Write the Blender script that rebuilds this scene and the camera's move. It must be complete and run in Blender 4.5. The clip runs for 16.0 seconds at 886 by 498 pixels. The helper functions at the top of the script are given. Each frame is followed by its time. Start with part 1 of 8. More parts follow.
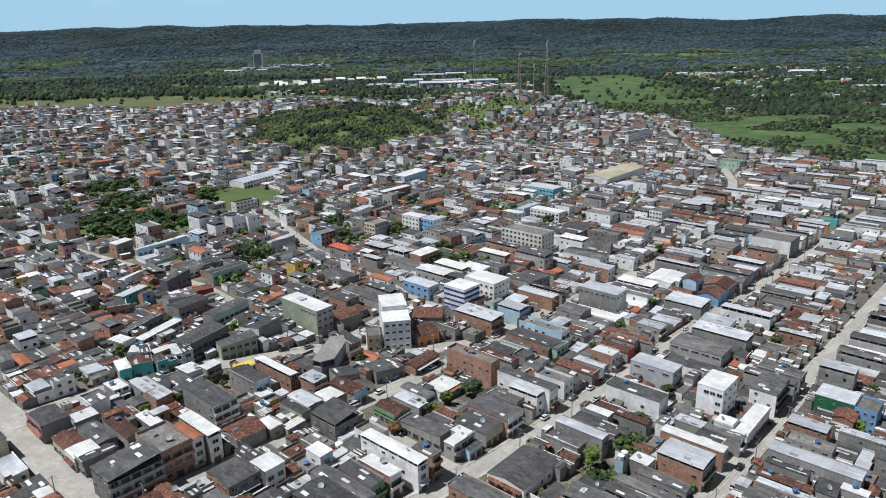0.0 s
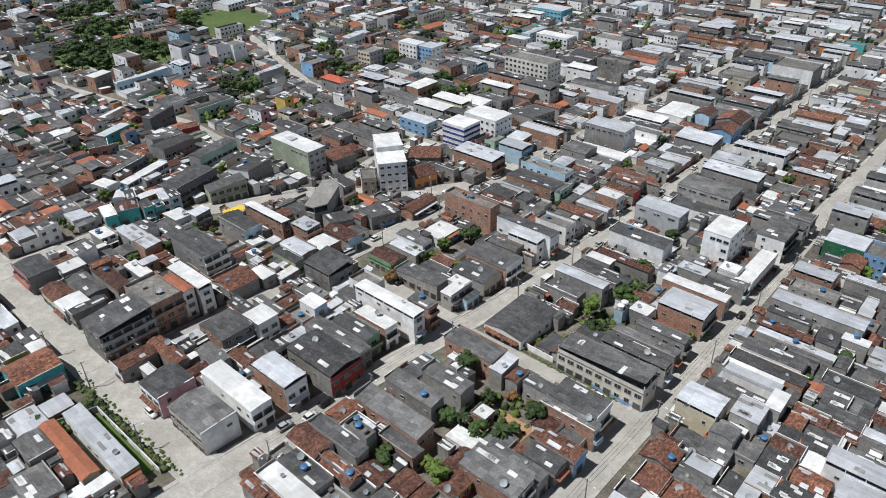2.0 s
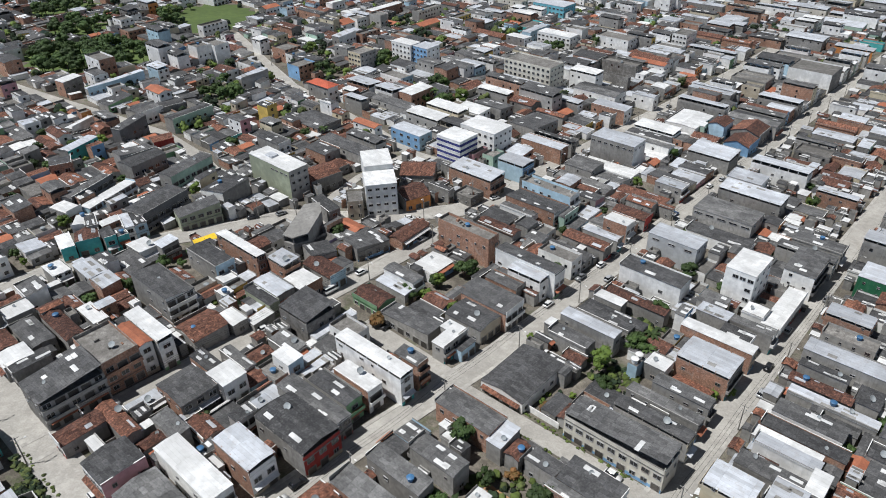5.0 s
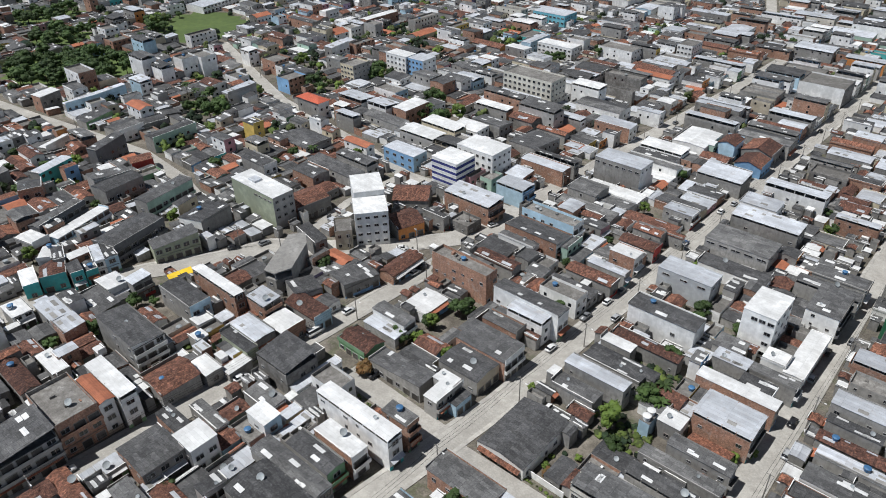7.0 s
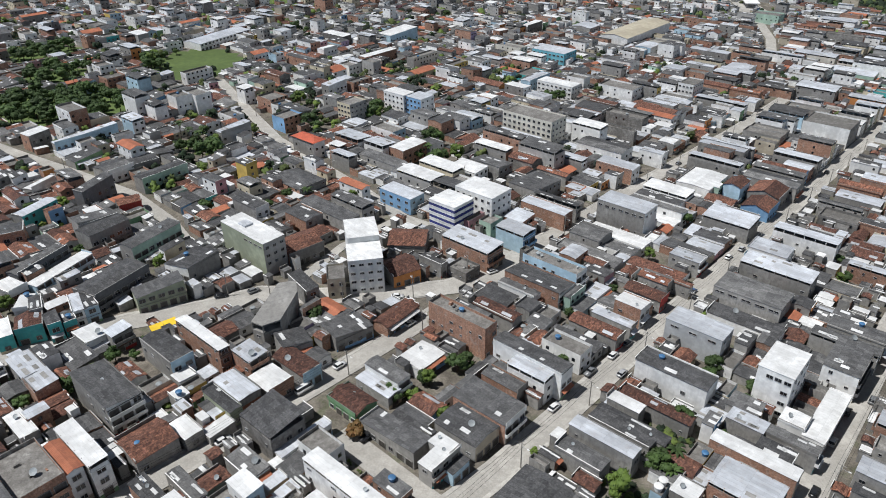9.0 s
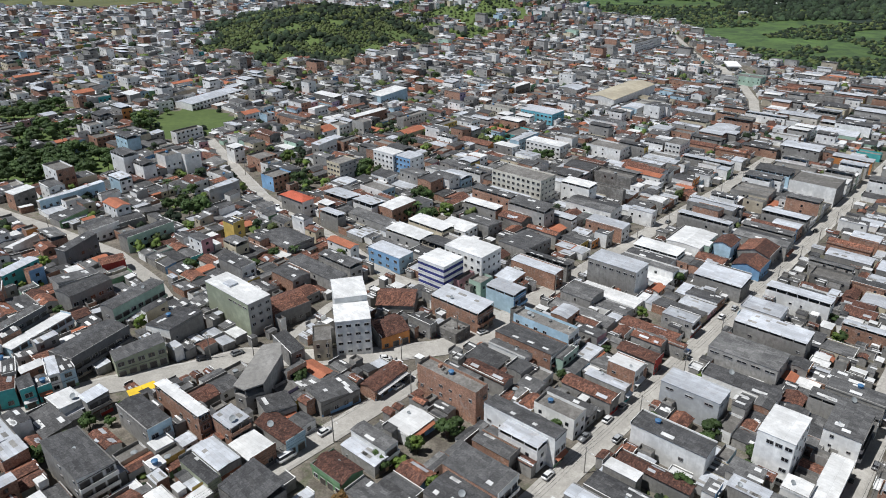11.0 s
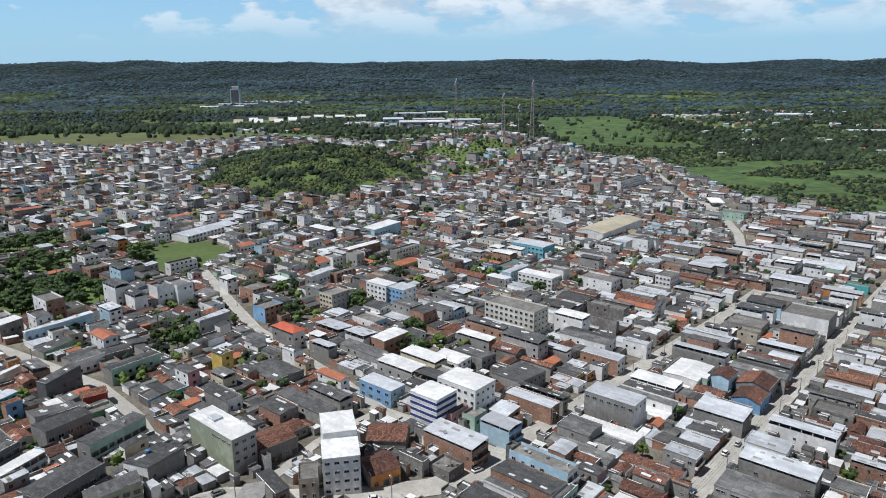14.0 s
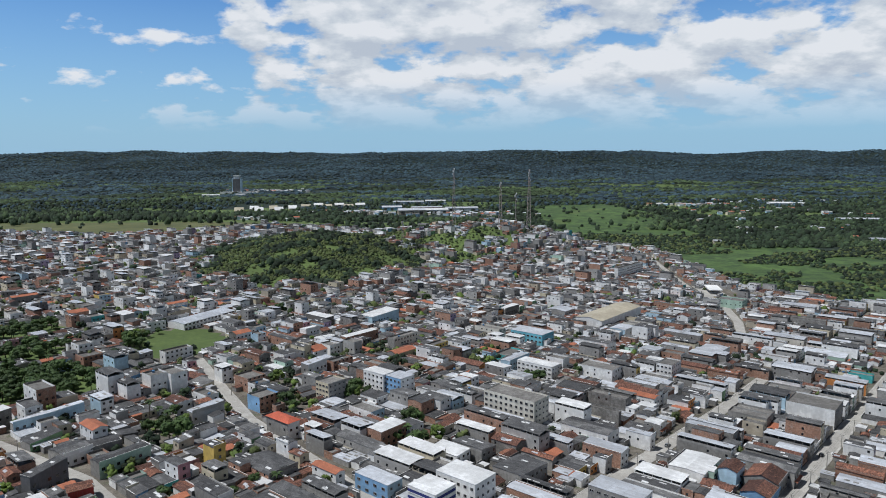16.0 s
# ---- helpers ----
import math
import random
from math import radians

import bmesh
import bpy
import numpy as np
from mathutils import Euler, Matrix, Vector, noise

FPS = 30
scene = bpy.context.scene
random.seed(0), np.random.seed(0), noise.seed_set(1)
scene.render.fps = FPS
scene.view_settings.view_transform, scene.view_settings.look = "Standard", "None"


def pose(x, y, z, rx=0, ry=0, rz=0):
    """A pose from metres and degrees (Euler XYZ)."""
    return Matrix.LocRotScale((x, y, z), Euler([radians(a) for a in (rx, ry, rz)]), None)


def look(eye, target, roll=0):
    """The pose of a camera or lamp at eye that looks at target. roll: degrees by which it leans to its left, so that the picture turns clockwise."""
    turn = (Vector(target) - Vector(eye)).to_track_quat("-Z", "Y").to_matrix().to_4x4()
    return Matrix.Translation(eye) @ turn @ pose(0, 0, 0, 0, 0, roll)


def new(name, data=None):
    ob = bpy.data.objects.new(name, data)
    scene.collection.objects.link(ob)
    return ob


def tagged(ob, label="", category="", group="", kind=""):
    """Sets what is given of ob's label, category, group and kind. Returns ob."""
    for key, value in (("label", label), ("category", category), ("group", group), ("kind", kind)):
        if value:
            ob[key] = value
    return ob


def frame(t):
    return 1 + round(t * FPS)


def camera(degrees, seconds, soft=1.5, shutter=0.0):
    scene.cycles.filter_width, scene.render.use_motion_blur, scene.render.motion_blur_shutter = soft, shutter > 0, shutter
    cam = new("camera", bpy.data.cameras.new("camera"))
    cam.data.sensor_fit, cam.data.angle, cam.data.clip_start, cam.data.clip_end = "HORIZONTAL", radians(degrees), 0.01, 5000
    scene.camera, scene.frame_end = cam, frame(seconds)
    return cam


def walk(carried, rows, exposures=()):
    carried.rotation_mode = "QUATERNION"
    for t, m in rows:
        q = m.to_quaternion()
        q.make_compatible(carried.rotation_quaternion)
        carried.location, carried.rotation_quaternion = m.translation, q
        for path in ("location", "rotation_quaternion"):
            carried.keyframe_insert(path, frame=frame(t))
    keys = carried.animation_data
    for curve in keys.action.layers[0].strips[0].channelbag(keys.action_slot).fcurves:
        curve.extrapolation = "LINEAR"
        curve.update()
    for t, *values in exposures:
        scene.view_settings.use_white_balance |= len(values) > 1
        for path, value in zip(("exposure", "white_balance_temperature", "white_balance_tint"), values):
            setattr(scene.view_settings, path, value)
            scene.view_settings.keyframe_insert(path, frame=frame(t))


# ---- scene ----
cam = camera(64.5, 16.0, soft=1.0)
# seconds, place, yaw, pitch, roll
PATH = [
    (0, -0.00, -0.00, 125.75, -0.57, -17.69, -1.13),
    (0.5, 0.49, 3.29, 126.05, -0.45, -21.11, -1.25),
    (1, 1.00, 6.75, 126.21, -0.27, -24.87, -1.31),
    (1.5, 1.55, 10.50, 126.28, -0.10, -28.62, -1.44),
    (2, 2.14, 14.59, 126.30, 0.05, -31.89, -1.58),
    (2.5, 2.62, 18.90, 126.37, 0.13, -33.15, -1.68),
    (3, 2.97, 23.46, 126.45, 0.12, -33.14, -1.65),
    (3.5, 3.27, 28.12, 126.54, 0.08, -33.09, -1.60),
    (4, 3.51, 32.82, 126.59, 0.00, -33.03, -1.53),
    (6.5, 5.42, 56.63, 126.35, -0.16, -32.81, -1.27),
    (7, 5.78, 61.44, 126.14, -0.23, -32.77, -1.23),
    (7.5, 6.09, 66.22, 125.97, -0.28, -32.75, -1.15),
    (8, 6.31, 70.37, 125.93, -0.22, -32.62, -1.14),
    (8.5, 6.42, 71.66, 125.71, -0.25, -31.50, -1.09),
    (11, 6.89, 76.07, 124.32, -1.36, -25.53, -0.63),
    (11.5, 6.91, 76.60, 124.01, -1.57, -23.99, -0.56),
    (12, 6.87, 76.90, 123.71, -1.73, -22.17, -0.49),
    (12.5, 6.80, 77.06, 123.46, -1.85, -20.37, -0.40),
    (13, 6.73, 77.18, 123.28, -1.97, -18.55, -0.33),
    (13.5, 6.66, 77.27, 123.17, -2.06, -16.65, -0.33),
    (14, 6.59, 77.35, 123.12, -2.14, -14.74, -0.29),
    (14.5, 6.51, 77.44, 123.12, -2.18, -13.72, -0.23),
    (15, 6.42, 77.54, 123.16, -2.24, -12.70, -0.26),
    (15.5, 6.32, 77.66, 123.22, -2.30, -10.23, -0.21),
    (16, 6.22, 77.79, 123.28, -2.36, -7.66, -0.21),
]


def aim(x, y, z, yaw, pitch, roll):
    ya, pa = radians(yaw), radians(pitch)
    ahead = Vector((-math.sin(ya) * math.cos(pa), math.cos(ya) * math.cos(pa), math.sin(pa)))
    return look((x, y, z), Vector((x, y, z)) + ahead * 10, roll)


walk(cam, [(t, aim(*row)) for t, *row in PATH], exposures=((0, 0.04, 6350, 11), (2, 0.02, 6420, 11), (8.5, 0.0, 6420, 11), (11.5, 0.02, 6380, 11), (13.5, 0.03, 6350, 11), (14.5, -0.01, 6300, 11), (15.2, -0.11, 6250, 11), (16, -0.24, 6200, 11)))

# ---- light ----
SUN_AZ, SUN_EL = radians(196.0), radians(63.0)  # direction towards the sun, from +x
sun = new("sun", bpy.data.lights.new("sun", "SUN"))
sun.data.energy, sun.data.angle, sun.data.color = 5.2, radians(0.6), (1.0, 0.998, 0.975)
sun_way = Vector((math.cos(SUN_AZ) * math.cos(SUN_EL), math.sin(SUN_AZ) * math.cos(SUN_EL), math.sin(SUN_EL)))
sun.matrix_world = look((0, 0, 400), Vector((0, 0, 400)) - sun_way)
scene.view_settings.exposure = 0.0


class Nodes:
    """A small shorthand for node trees."""

    def __init__(self, tree):
        self.tree = tree
        tree.nodes.clear()

    def add(self, kind, **values):
        node = self.tree.nodes.new(kind)
        for key, value in values.items():
            if key in node.inputs:
                node.inputs[key].default_value = value
        return node

    def link(self, a, b):
        self.tree.links.new(a, b)

    def ramp(self, fac, stops):
        node = self.tree.nodes.new("ShaderNodeValToRGB")
        els = node.color_ramp.elements
        while len(els) < len(stops):
            els.new(0.5)
        for el, (pos, col) in zip(els, stops):
            el.position, el.color = pos, (*col, 1)
        self.link(fac, node.inputs[0])
        return node.outputs[0]

    def mix(self, fac, a, b, blend="MIX"):
        node = self.tree.nodes.new("ShaderNodeMix")
        node.data_type, node.blend_type = "RGBA", blend
        for value, socket in ((fac, node.inputs[0]), (a, node.inputs[6]), (b, node.inputs[7])):
            if isinstance(value, (int, float)):
                socket.default_value = value
            elif isinstance(value, tuple):
                socket.default_value = (*value, 1)
            else:
                self.link(value, socket)
        return node.outputs[2]

    def math(self, op, a, b=0.0):
        node = self.tree.nodes.new("ShaderNodeMath")
        node.operation = op
        for value, socket in ((a, node.inputs[0]), (b, node.inputs[1])):
            if isinstance(value, (int, float)):
                socket.default_value = value
            else:
                self.link(value, socket)
        return node.outputs[0]

    def noise(self, coords, scale, detail=4.0, rough=0.55):
        node = self.add("ShaderNodeTexNoise", Scale=scale, Detail=detail, Roughness=rough)
        self.link(coords, node.inputs["Vector"])
        return node.outputs["Fac"]


# sky with scattered fair-weather cloud
world = bpy.data.worlds.new("world")
scene.world = world
world.use_nodes = True
w = Nodes(world.node_tree)
sky = w.tree.nodes.new("ShaderNodeTexSky")
sky.sky_type, sky.sun_disc = "NISHITA", False
sky.sun_elevation, sky.sun_rotation = SUN_EL, math.pi / 2 - SUN_AZ
sky.altitude, sky.air_density, sky.dust_density, sky.ozone_density = 100, 1.0, 1.2, 1.0
tc = w.tree.nodes.new("ShaderNodeTexCoord")
sep = w.tree.nodes.new("ShaderNodeSeparateXYZ")
w.link(tc.outputs["Generated"], sep.inputs[0])
up = w.math("MAXIMUM", sep.outputs[2], 0.0)


def cloud_noise(rise):
    """Cumulus density on a layer overhead, a little higher up by rise."""
    height = w.math("ADD", w.math("ADD", up, rise), 0.34)
    flat = w.tree.nodes.new("ShaderNodeCombineXYZ")
    w.link(w.math("DIVIDE", sep.outputs[0], height), flat.inputs[0])
    w.link(w.math("DIVIDE", sep.outputs[1], height), flat.inputs[1])
    place = w.add("ShaderNodeMapping", Location=(3.3, 1.7, 0.0))
    w.link(flat.outputs[0], place.inputs[0])
    return w.noise(place.outputs[0], 4.6, 10.0, 0.55), w.noise(place.outputs[0], 1.1, 2.0, 0.5)


puffs, banks = cloud_noise(0.0)
above, _ = cloud_noise(0.022)
side = w.ramp(w.math("ADD", w.math("MULTIPLY", sep.outputs[0], 0.9), 0.5), [(0.15, (0, 0, 0)), (0.55, (1, 1, 1))])
drift = w.math("MULTIPLY", side, 0.145)
cover = w.math("ADD", w.math("ADD", w.math("MULTIPLY", puffs, 0.85), w.math("MULTIPLY", banks, 0.30)), drift)
mask = w.ramp(cover, [(0.625, (0, 0, 0)), (0.69, (1, 1, 1))])
lit = w.math("ADD", w.math("MULTIPLY", w.math("SUBTRACT", puffs, above), 3.2), 0.55)
tone = w.ramp(lit, [(0.25, (9.2, 10.2, 11.4)), (0.55, (11.8, 12.6, 13.2)), (0.8, (14.6, 14.9, 15.1))])
low = w.ramp(up, [(0.03, (0, 0, 0)), (0.10, (1, 1, 1)), (0.24, (1, 1, 1)), (0.46, (0.1, 0.1, 0.1))])
deep = w.ramp(up, [(0.24, (0.88, 1.52, 2.25)), (0.55, (0.12, 0.17, 0.24))])
tint = w.mix(1.0, sky.outputs[0], deep, "MULTIPLY")
haze = w.mix(w.ramp(up, [(0.0, (0.75, 0.75, 0.75)), (0.09, (0.45, 0.45, 0.45)), (0.22, (0.0, 0.0, 0.0))]), tint, (7.2, 11.6, 15.0))
colour = w.mix(w.math("MULTIPLY", mask, low), haze, tone)
bg = w.add("ShaderNodeBackground", Strength=0.062)
w.link(colour, bg.inputs[0])
w.link(bg.outputs[0], w.add("ShaderNodeOutputWorld").inputs[0])

# ---- materials ----
MATS, SPECS = {}, {}


def material(name, base, dark=None, grain=0.6, stain=0.08, rough=0.85, bump=0.3, vary=0.35, ribs=0.0, rib_axis=0, spec=0.3, island=False, streak=None, streak_amount=0.5, per_random=None, panels=None, relief=0.08, mottle=None, speckle=0.0):
    """A weathered surface: two scales of noise between base and dark, a change of tone from object to object, optional ribs."""
    if name in MATS:
        return MATS[name]
    if not island:
        SPECS[name] = dict(base=base, dark=dark, grain=grain, stain=stain, rough=rough, bump=bump, vary=vary, spec=spec, streak=streak, streak_amount=streak_amount, per_random=per_random, panels=panels, relief=relief, mottle=mottle, speckle=speckle)
    mat = MATS[name] = bpy.data.materials.new(name)
    mat.use_nodes = True
    n = Nodes(mat.node_tree)
    dark = dark or tuple(c * 0.6 for c in base)
    tc = n.tree.nodes.new("ShaderNodeTexCoord")
    geo = n.tree.nodes.new("ShaderNodeNewGeometry")
    here = geo.outputs["Position"]
    fine = n.noise(here, grain, 6.0, 0.65)
    wide = n.noise(here, stain, 3.0, 0.6)
    rnd = geo.outputs["Random Per Island"] if island else n.tree.nodes.new("ShaderNodeObjectInfo").outputs["Random"]
    col = n.mix(n.ramp(fine, [(0.35, (0, 0, 0)), (0.7, (1, 1, 1))]), dark, base)
    if per_random:
        other = n.ramp(rnd, per_random)
        col = n.mix(0.75, col, other)
        col = n.mix(n.ramp(fine, [(0.3, (0.35, 0.35, 0.35)), (0.65, (0.0, 0.0, 0.0))]), col, dark)
    col = n.mix(n.ramp(wide, [(0.42, (0.55, 0.55, 0.55)), (0.62, (0, 0, 0))]), col, tuple(c * 0.75 for c in dark))
    if streak:
        mp = n.add("ShaderNodeMapping", Scale=(1.6, 1.6, 0.12))
        n.link(here, mp.inputs[0])
        st = n.noise(mp.outputs[0], 1.2, 5.0, 0.7)
        col = n.mix(n.ramp(st, [(0.5, (0, 0, 0)), (0.72, (streak_amount,) * 3)]), col, streak)
    if mottle:  # lichen, patches and run-off: colour, scale, low and high end of the patches, amount
        tint, size, lo, hi, amount = mottle
        blotch = n.noise(here, size, 7.0, 0.68)
        col = n.mix(n.ramp(blotch, [(lo, (0, 0, 0)), (hi, (amount,) * 3)]), col, tint)
    if speckle:  # single tiles and grit, lighter and darker
        dots = n.add("ShaderNodeTexVoronoi", Scale=3.2)
        n.link(here, dots.inputs["Vector"])
        grit = n.tree.nodes.new("ShaderNodeSeparateColor")
        n.link(dots.outputs["Color"], grit.inputs[0])
        level = n.math("ADD", n.math("MULTIPLY", grit.outputs[0], 2 * speckle), 1.0 - speckle)
        shade = n.tree.nodes.new("ShaderNodeCombineColor")
        for q in range(3):
            n.link(level, shade.inputs[q])
        col = n.mix(1.0, col, shade.outputs[0], "MULTIPLY")
    if panels:  # single sheets laid along the street grid, each weathered a little differently
        wide_m, long_m, low, high, seam = panels
        grid = n.add("ShaderNodeMapping", Rotation=(0, 0, -radians(47.5)))
        n.link(here, grid.inputs[0])
        sheets = n.add("ShaderNodeTexBrick", Scale=1.0)
        sheets.inputs["Brick Width"].default_value, sheets.inputs["Row Height"].default_value = wide_m, long_m
        sheets.inputs["Mortar Size"].default_value, sheets.inputs["Mortar Smooth"].default_value = 0.03, 0.5
        sheets.inputs["Color1"].default_value, sheets.inputs["Color2"].default_value = (low, low, low, 1), (high, high, high, 1)
        sheets.inputs["Mortar"].default_value = (seam, seam, seam, 1)
        n.link(grid.outputs[0], sheets.inputs["Vector"])
        col = n.mix(1.0, col, sheets.outputs["Color"], "MULTIPLY")
    tone = n.math("ADD", n.math("MULTIPLY", rnd, vary), 1.0 - vary / 2)
    hsv = n.add("ShaderNodeHueSaturation")
    n.link(tone, hsv.inputs["Value"])
    n.link(col, hsv.inputs["Color"])
    bsdf = n.add("ShaderNodeBsdfPrincipled", Roughness=rough)
    bsdf.inputs["Specular IOR Level"].default_value = spec
    n.link(hsv.outputs[0], bsdf.inputs["Base Color"])
    height = fine
    if ribs:
        wave = n.add("ShaderNodeTexWave", Scale=ribs)
        wave.bands_direction = "XYZ"[rib_axis]
        n.link(tc.outputs["Object"], wave.inputs["Vector"])
        height = n.math("ADD", n.math("MULTIPLY", fine, 0.5), wave.outputs["Fac"])
    bm = n.add("ShaderNodeBump", Strength=bump, Distance=relief)
    n.link(height, bm.inputs["Height"])
    n.link(bm.outputs[0], bsdf.inputs["Normal"])
    n.link(bsdf.outputs[0], n.add("ShaderNodeOutputMaterial").inputs[0])
    return mat


FIBRE = material("fibre_cement", (0.088, 0.088, 0.09), (0.05, 0.05, 0.052), 2.2, 0.16, 0.9, 0.4, 0.3, 1.6, per_random=[(0.0, (0.05, 0.05, 0.052)), (0.45, (0.08, 0.08, 0.082)), (0.75, (0.12, 0.119, 0.118)), (1.0, (0.21, 0.207, 0.2))], streak=(0.2, 0.198, 0.195), streak_amount=0.4, panels=(1.1, 2.4, 0.74, 1.24, 0.5), mottle=((0.15, 0.147, 0.142), 0.5, 0.48, 0.75, 0.35), speckle=0.16)
TILE = material("clay_tile", (0.24, 0.105, 0.062), (0.075, 0.04, 0.032), 0.9, 0.3, 0.9, 0.8, 0.5, 1.3, streak=(0.32, 0.14, 0.08), streak_amount=0.5, panels=(0.9, 0.5, 0.6, 1.4, 0.6), mottle=((0.05, 0.036, 0.032), 0.6, 0.5, 0.7, 0.6), speckle=0.4,
                per_random=[(0.0, (0.09, 0.045, 0.038)), (0.4, (0.14, 0.066, 0.05)), (0.75, (0.2, 0.09, 0.06)), (1.0, (0.28, 0.115, 0.068))])
TILE_RED = material("red_tile", (0.55, 0.12, 0.07), (0.36, 0.09, 0.05), 1.6, 0.25, 0.85, 0.6, 0.15, 1.3)
METAL = material("zinc_sheet", (0.54, 0.57, 0.61), (0.4, 0.415, 0.44), 0.5, 0.1, 0.5, 0.12, 0.35, 1.2, spec=0.5, streak=(0.36, 0.34, 0.32), streak_amount=0.35, panels=(1.0, 6.0, 0.84, 1.08, 0.62), mottle=((0.33, 0.3, 0.28), 0.35, 0.54, 0.72, 0.6))
WHITE_SHEET = material("white_sheet", (0.78, 0.785, 0.78), (0.55, 0.55, 0.54), 0.5, 0.08, 0.6, 0.2, 0.12, 1.2, panels=(1.0, 6.0, 0.9, 1.04, 0.74), mottle=((0.42, 0.4, 0.38), 0.3, 0.56, 0.74, 0.5))
CONCRETE = material("concrete", (0.27, 0.262, 0.246), (0.12, 0.112, 0.103), 0.7, 0.12, 0.9, 0.4, 0.45, streak=(0.08, 0.075, 0.07), streak_amount=0.5, mottle=((0.09, 0.085, 0.078), 0.5, 0.5, 0.7, 0.7), speckle=0.12)
RENDERED = material("grey_render", (0.36, 0.35, 0.33), (0.2, 0.194, 0.182), 0.8, 0.1, 0.9, 0.3, 0.4, streak=(0.13, 0.12, 0.11), streak_amount=0.6, mottle=((0.2, 0.19, 0.175), 0.4, 0.5, 0.68, 0.6))
BRICK = material("hollow_brick", (0.41, 0.235, 0.16), (0.25, 0.14, 0.098), 1.4, 0.2, 0.9, 0.6, 0.35, streak=(0.3, 0.25, 0.21), streak_amount=0.4, mottle=((0.3, 0.27, 0.24), 0.45, 0.54, 0.68, 0.6), speckle=0.25)
GLASS_DARK = material("window_glass", (0.02, 0.024, 0.03), (0.012, 0.014, 0.017), 0.5, 0.3, 0.15, 0.05, 0.3, spec=0.6)
DOOR_DARK = material("shutter", (0.12, 0.11, 0.10), (0.05, 0.045, 0.04), 0.8, 0.3, 0.6, 0.3, 0.8)
ROAD = material("road_paving", (0.45, 0.432, 0.396), (0.33, 0.315, 0.288), 0.5, 0.06, 0.95, 0.35, 0.0, streak=(0.46, 0.43, 0.38), mottle=((0.26, 0.245, 0.22), 0.16, 0.48, 0.7, 0.75), speckle=0.08)
KERB = material("kerb_concrete", (0.50, 0.48, 0.44), (0.32, 0.305, 0.28), 0.9, 0.15, 0.95, 0.3, 0.1)
EARTH = material("town_earth", (0.24, 0.215, 0.18), (0.10, 0.088, 0.072), 0.3, 0.05, 0.97, 0.5, 0.0, mottle=((0.07, 0.085, 0.04), 0.2, 0.52, 0.66, 0.7), speckle=0.2)
FIELD = material("meadow", (0.125, 0.175, 0.05), (0.075, 0.11, 0.036), 0.25, 0.008, 0.97, 0.4, 0.0)
MARSH = material("marsh", (0.1, 0.175, 0.044), (0.06, 0.105, 0.032), 0.02, 0.007, 0.95, 0.3, 0.0, streak=(0.13, 0.15, 0.06), streak_amount=0.6, mottle=((0.034, 0.06, 0.024), 0.045, 0.44, 0.58, 0.9))
# woodland floor, its colour darkened to paint shade into the gaps between crowns
SHADED_FLOOR = material("shaded_forest_floor", (0.03, 0.045, 0.03), (0.016, 0.026, 0.02), 0.03, 0.004, 0.98, 0.5, 0.0)
OCHRE = material("dry_pasture", (0.14, 0.137, 0.055), (0.085, 0.098, 0.038), 0.04, 0.01, 0.97, 0.4, 0.0)
LEAF = material("leaves", (0.06, 0.10, 0.025), (0.03, 0.055, 0.014), 1.2, 0.1, 0.7, 0.6, 0.7)
LEAF_LIGHT = material("light_leaves", (0.14, 0.2, 0.035), (0.07, 0.11, 0.02), 1.2, 0.1, 0.7, 0.6, 0.4)
CANOPY = material("forest_canopy", (0.042, 0.066, 0.03), (0.013, 0.024, 0.013), 0.5, 0.006, 0.9, 0.9, 1.2, island=True, relief=1.4)
# blue-grey of distance haze painted into the leaves; wide dark stain mimics cloud shadow
HAZED_CANOPY = material("hazed_canopy", (0.052, 0.088, 0.098), (0.02, 0.038, 0.052), 0.25, 0.0025, 0.95, 0.6, 1.1, island=True, relief=1.5)
SCRUB = material("hill_scrub", (0.12, 0.145, 0.046), (0.058, 0.078, 0.029), 0.7, 0.02, 0.9, 0.8, 0.8, island=True, relief=0.8)
GREEN_CANOPY = material("green_canopy", (0.08, 0.115, 0.046), (0.03, 0.05, 0.024), 0.4, 0.004, 0.95, 0.9, 1.1, island=True, relief=1.4)
RUSTLEAF = material("rust_leaves", (0.22, 0.09, 0.035), (0.11, 0.075, 0.025), 1.2, 0.1, 0.7, 0.6, 0.3)
LEAF_WEED = material("weeds", (0.13, 0.17, 0.04), (0.07, 0.1, 0.025), 1.0, 0.2, 0.9, 0.5, 0.5, island=True)
FRAME = material("window_frame", (0.42, 0.43, 0.43), (0.3, 0.3, 0.3), 1.0, 0.3, 0.5, 0.1, 0.3, per_random=[(0.0, (0.5, 0.5, 0.5)), (0.5, (0.34, 0.34, 0.34)), (0.75, (0.14, 0.09, 0.06)), (1.0, (0.08, 0.08, 0.085))])
BARK = material("bark", (0.12, 0.09, 0.065), (0.06, 0.045, 0.03), 2.0, 0.3, 0.95, 0.6, 0.3)
TANK_BLUE = material("blue_plastic", (0.06, 0.18, 0.34), (0.045, 0.13, 0.26), 1.0, 0.3, 0.5, 0.1, 0.3, spec=0.5)
TANK_GREY = material("grey_tank", (0.36, 0.38, 0.38), (0.22, 0.24, 0.25), 1.0, 0.3, 0.8, 0.2, 0.4)
STEEL = material("galvanised_steel", (0.42, 0.43, 0.44), (0.3, 0.3, 0.3), 1.0, 0.3, 0.45, 0.1, 0.2, spec=0.6)
RUBBER = material("tyre_rubber", (0.02, 0.02, 0.02), None, 3.0, 1.0, 0.9, 0.2, 0.1)
WOOD = material("pole_concrete", (0.33, 0.31, 0.28), (0.2, 0.19, 0.17), 1.5, 0.3, 0.9, 0.2, 0.2)
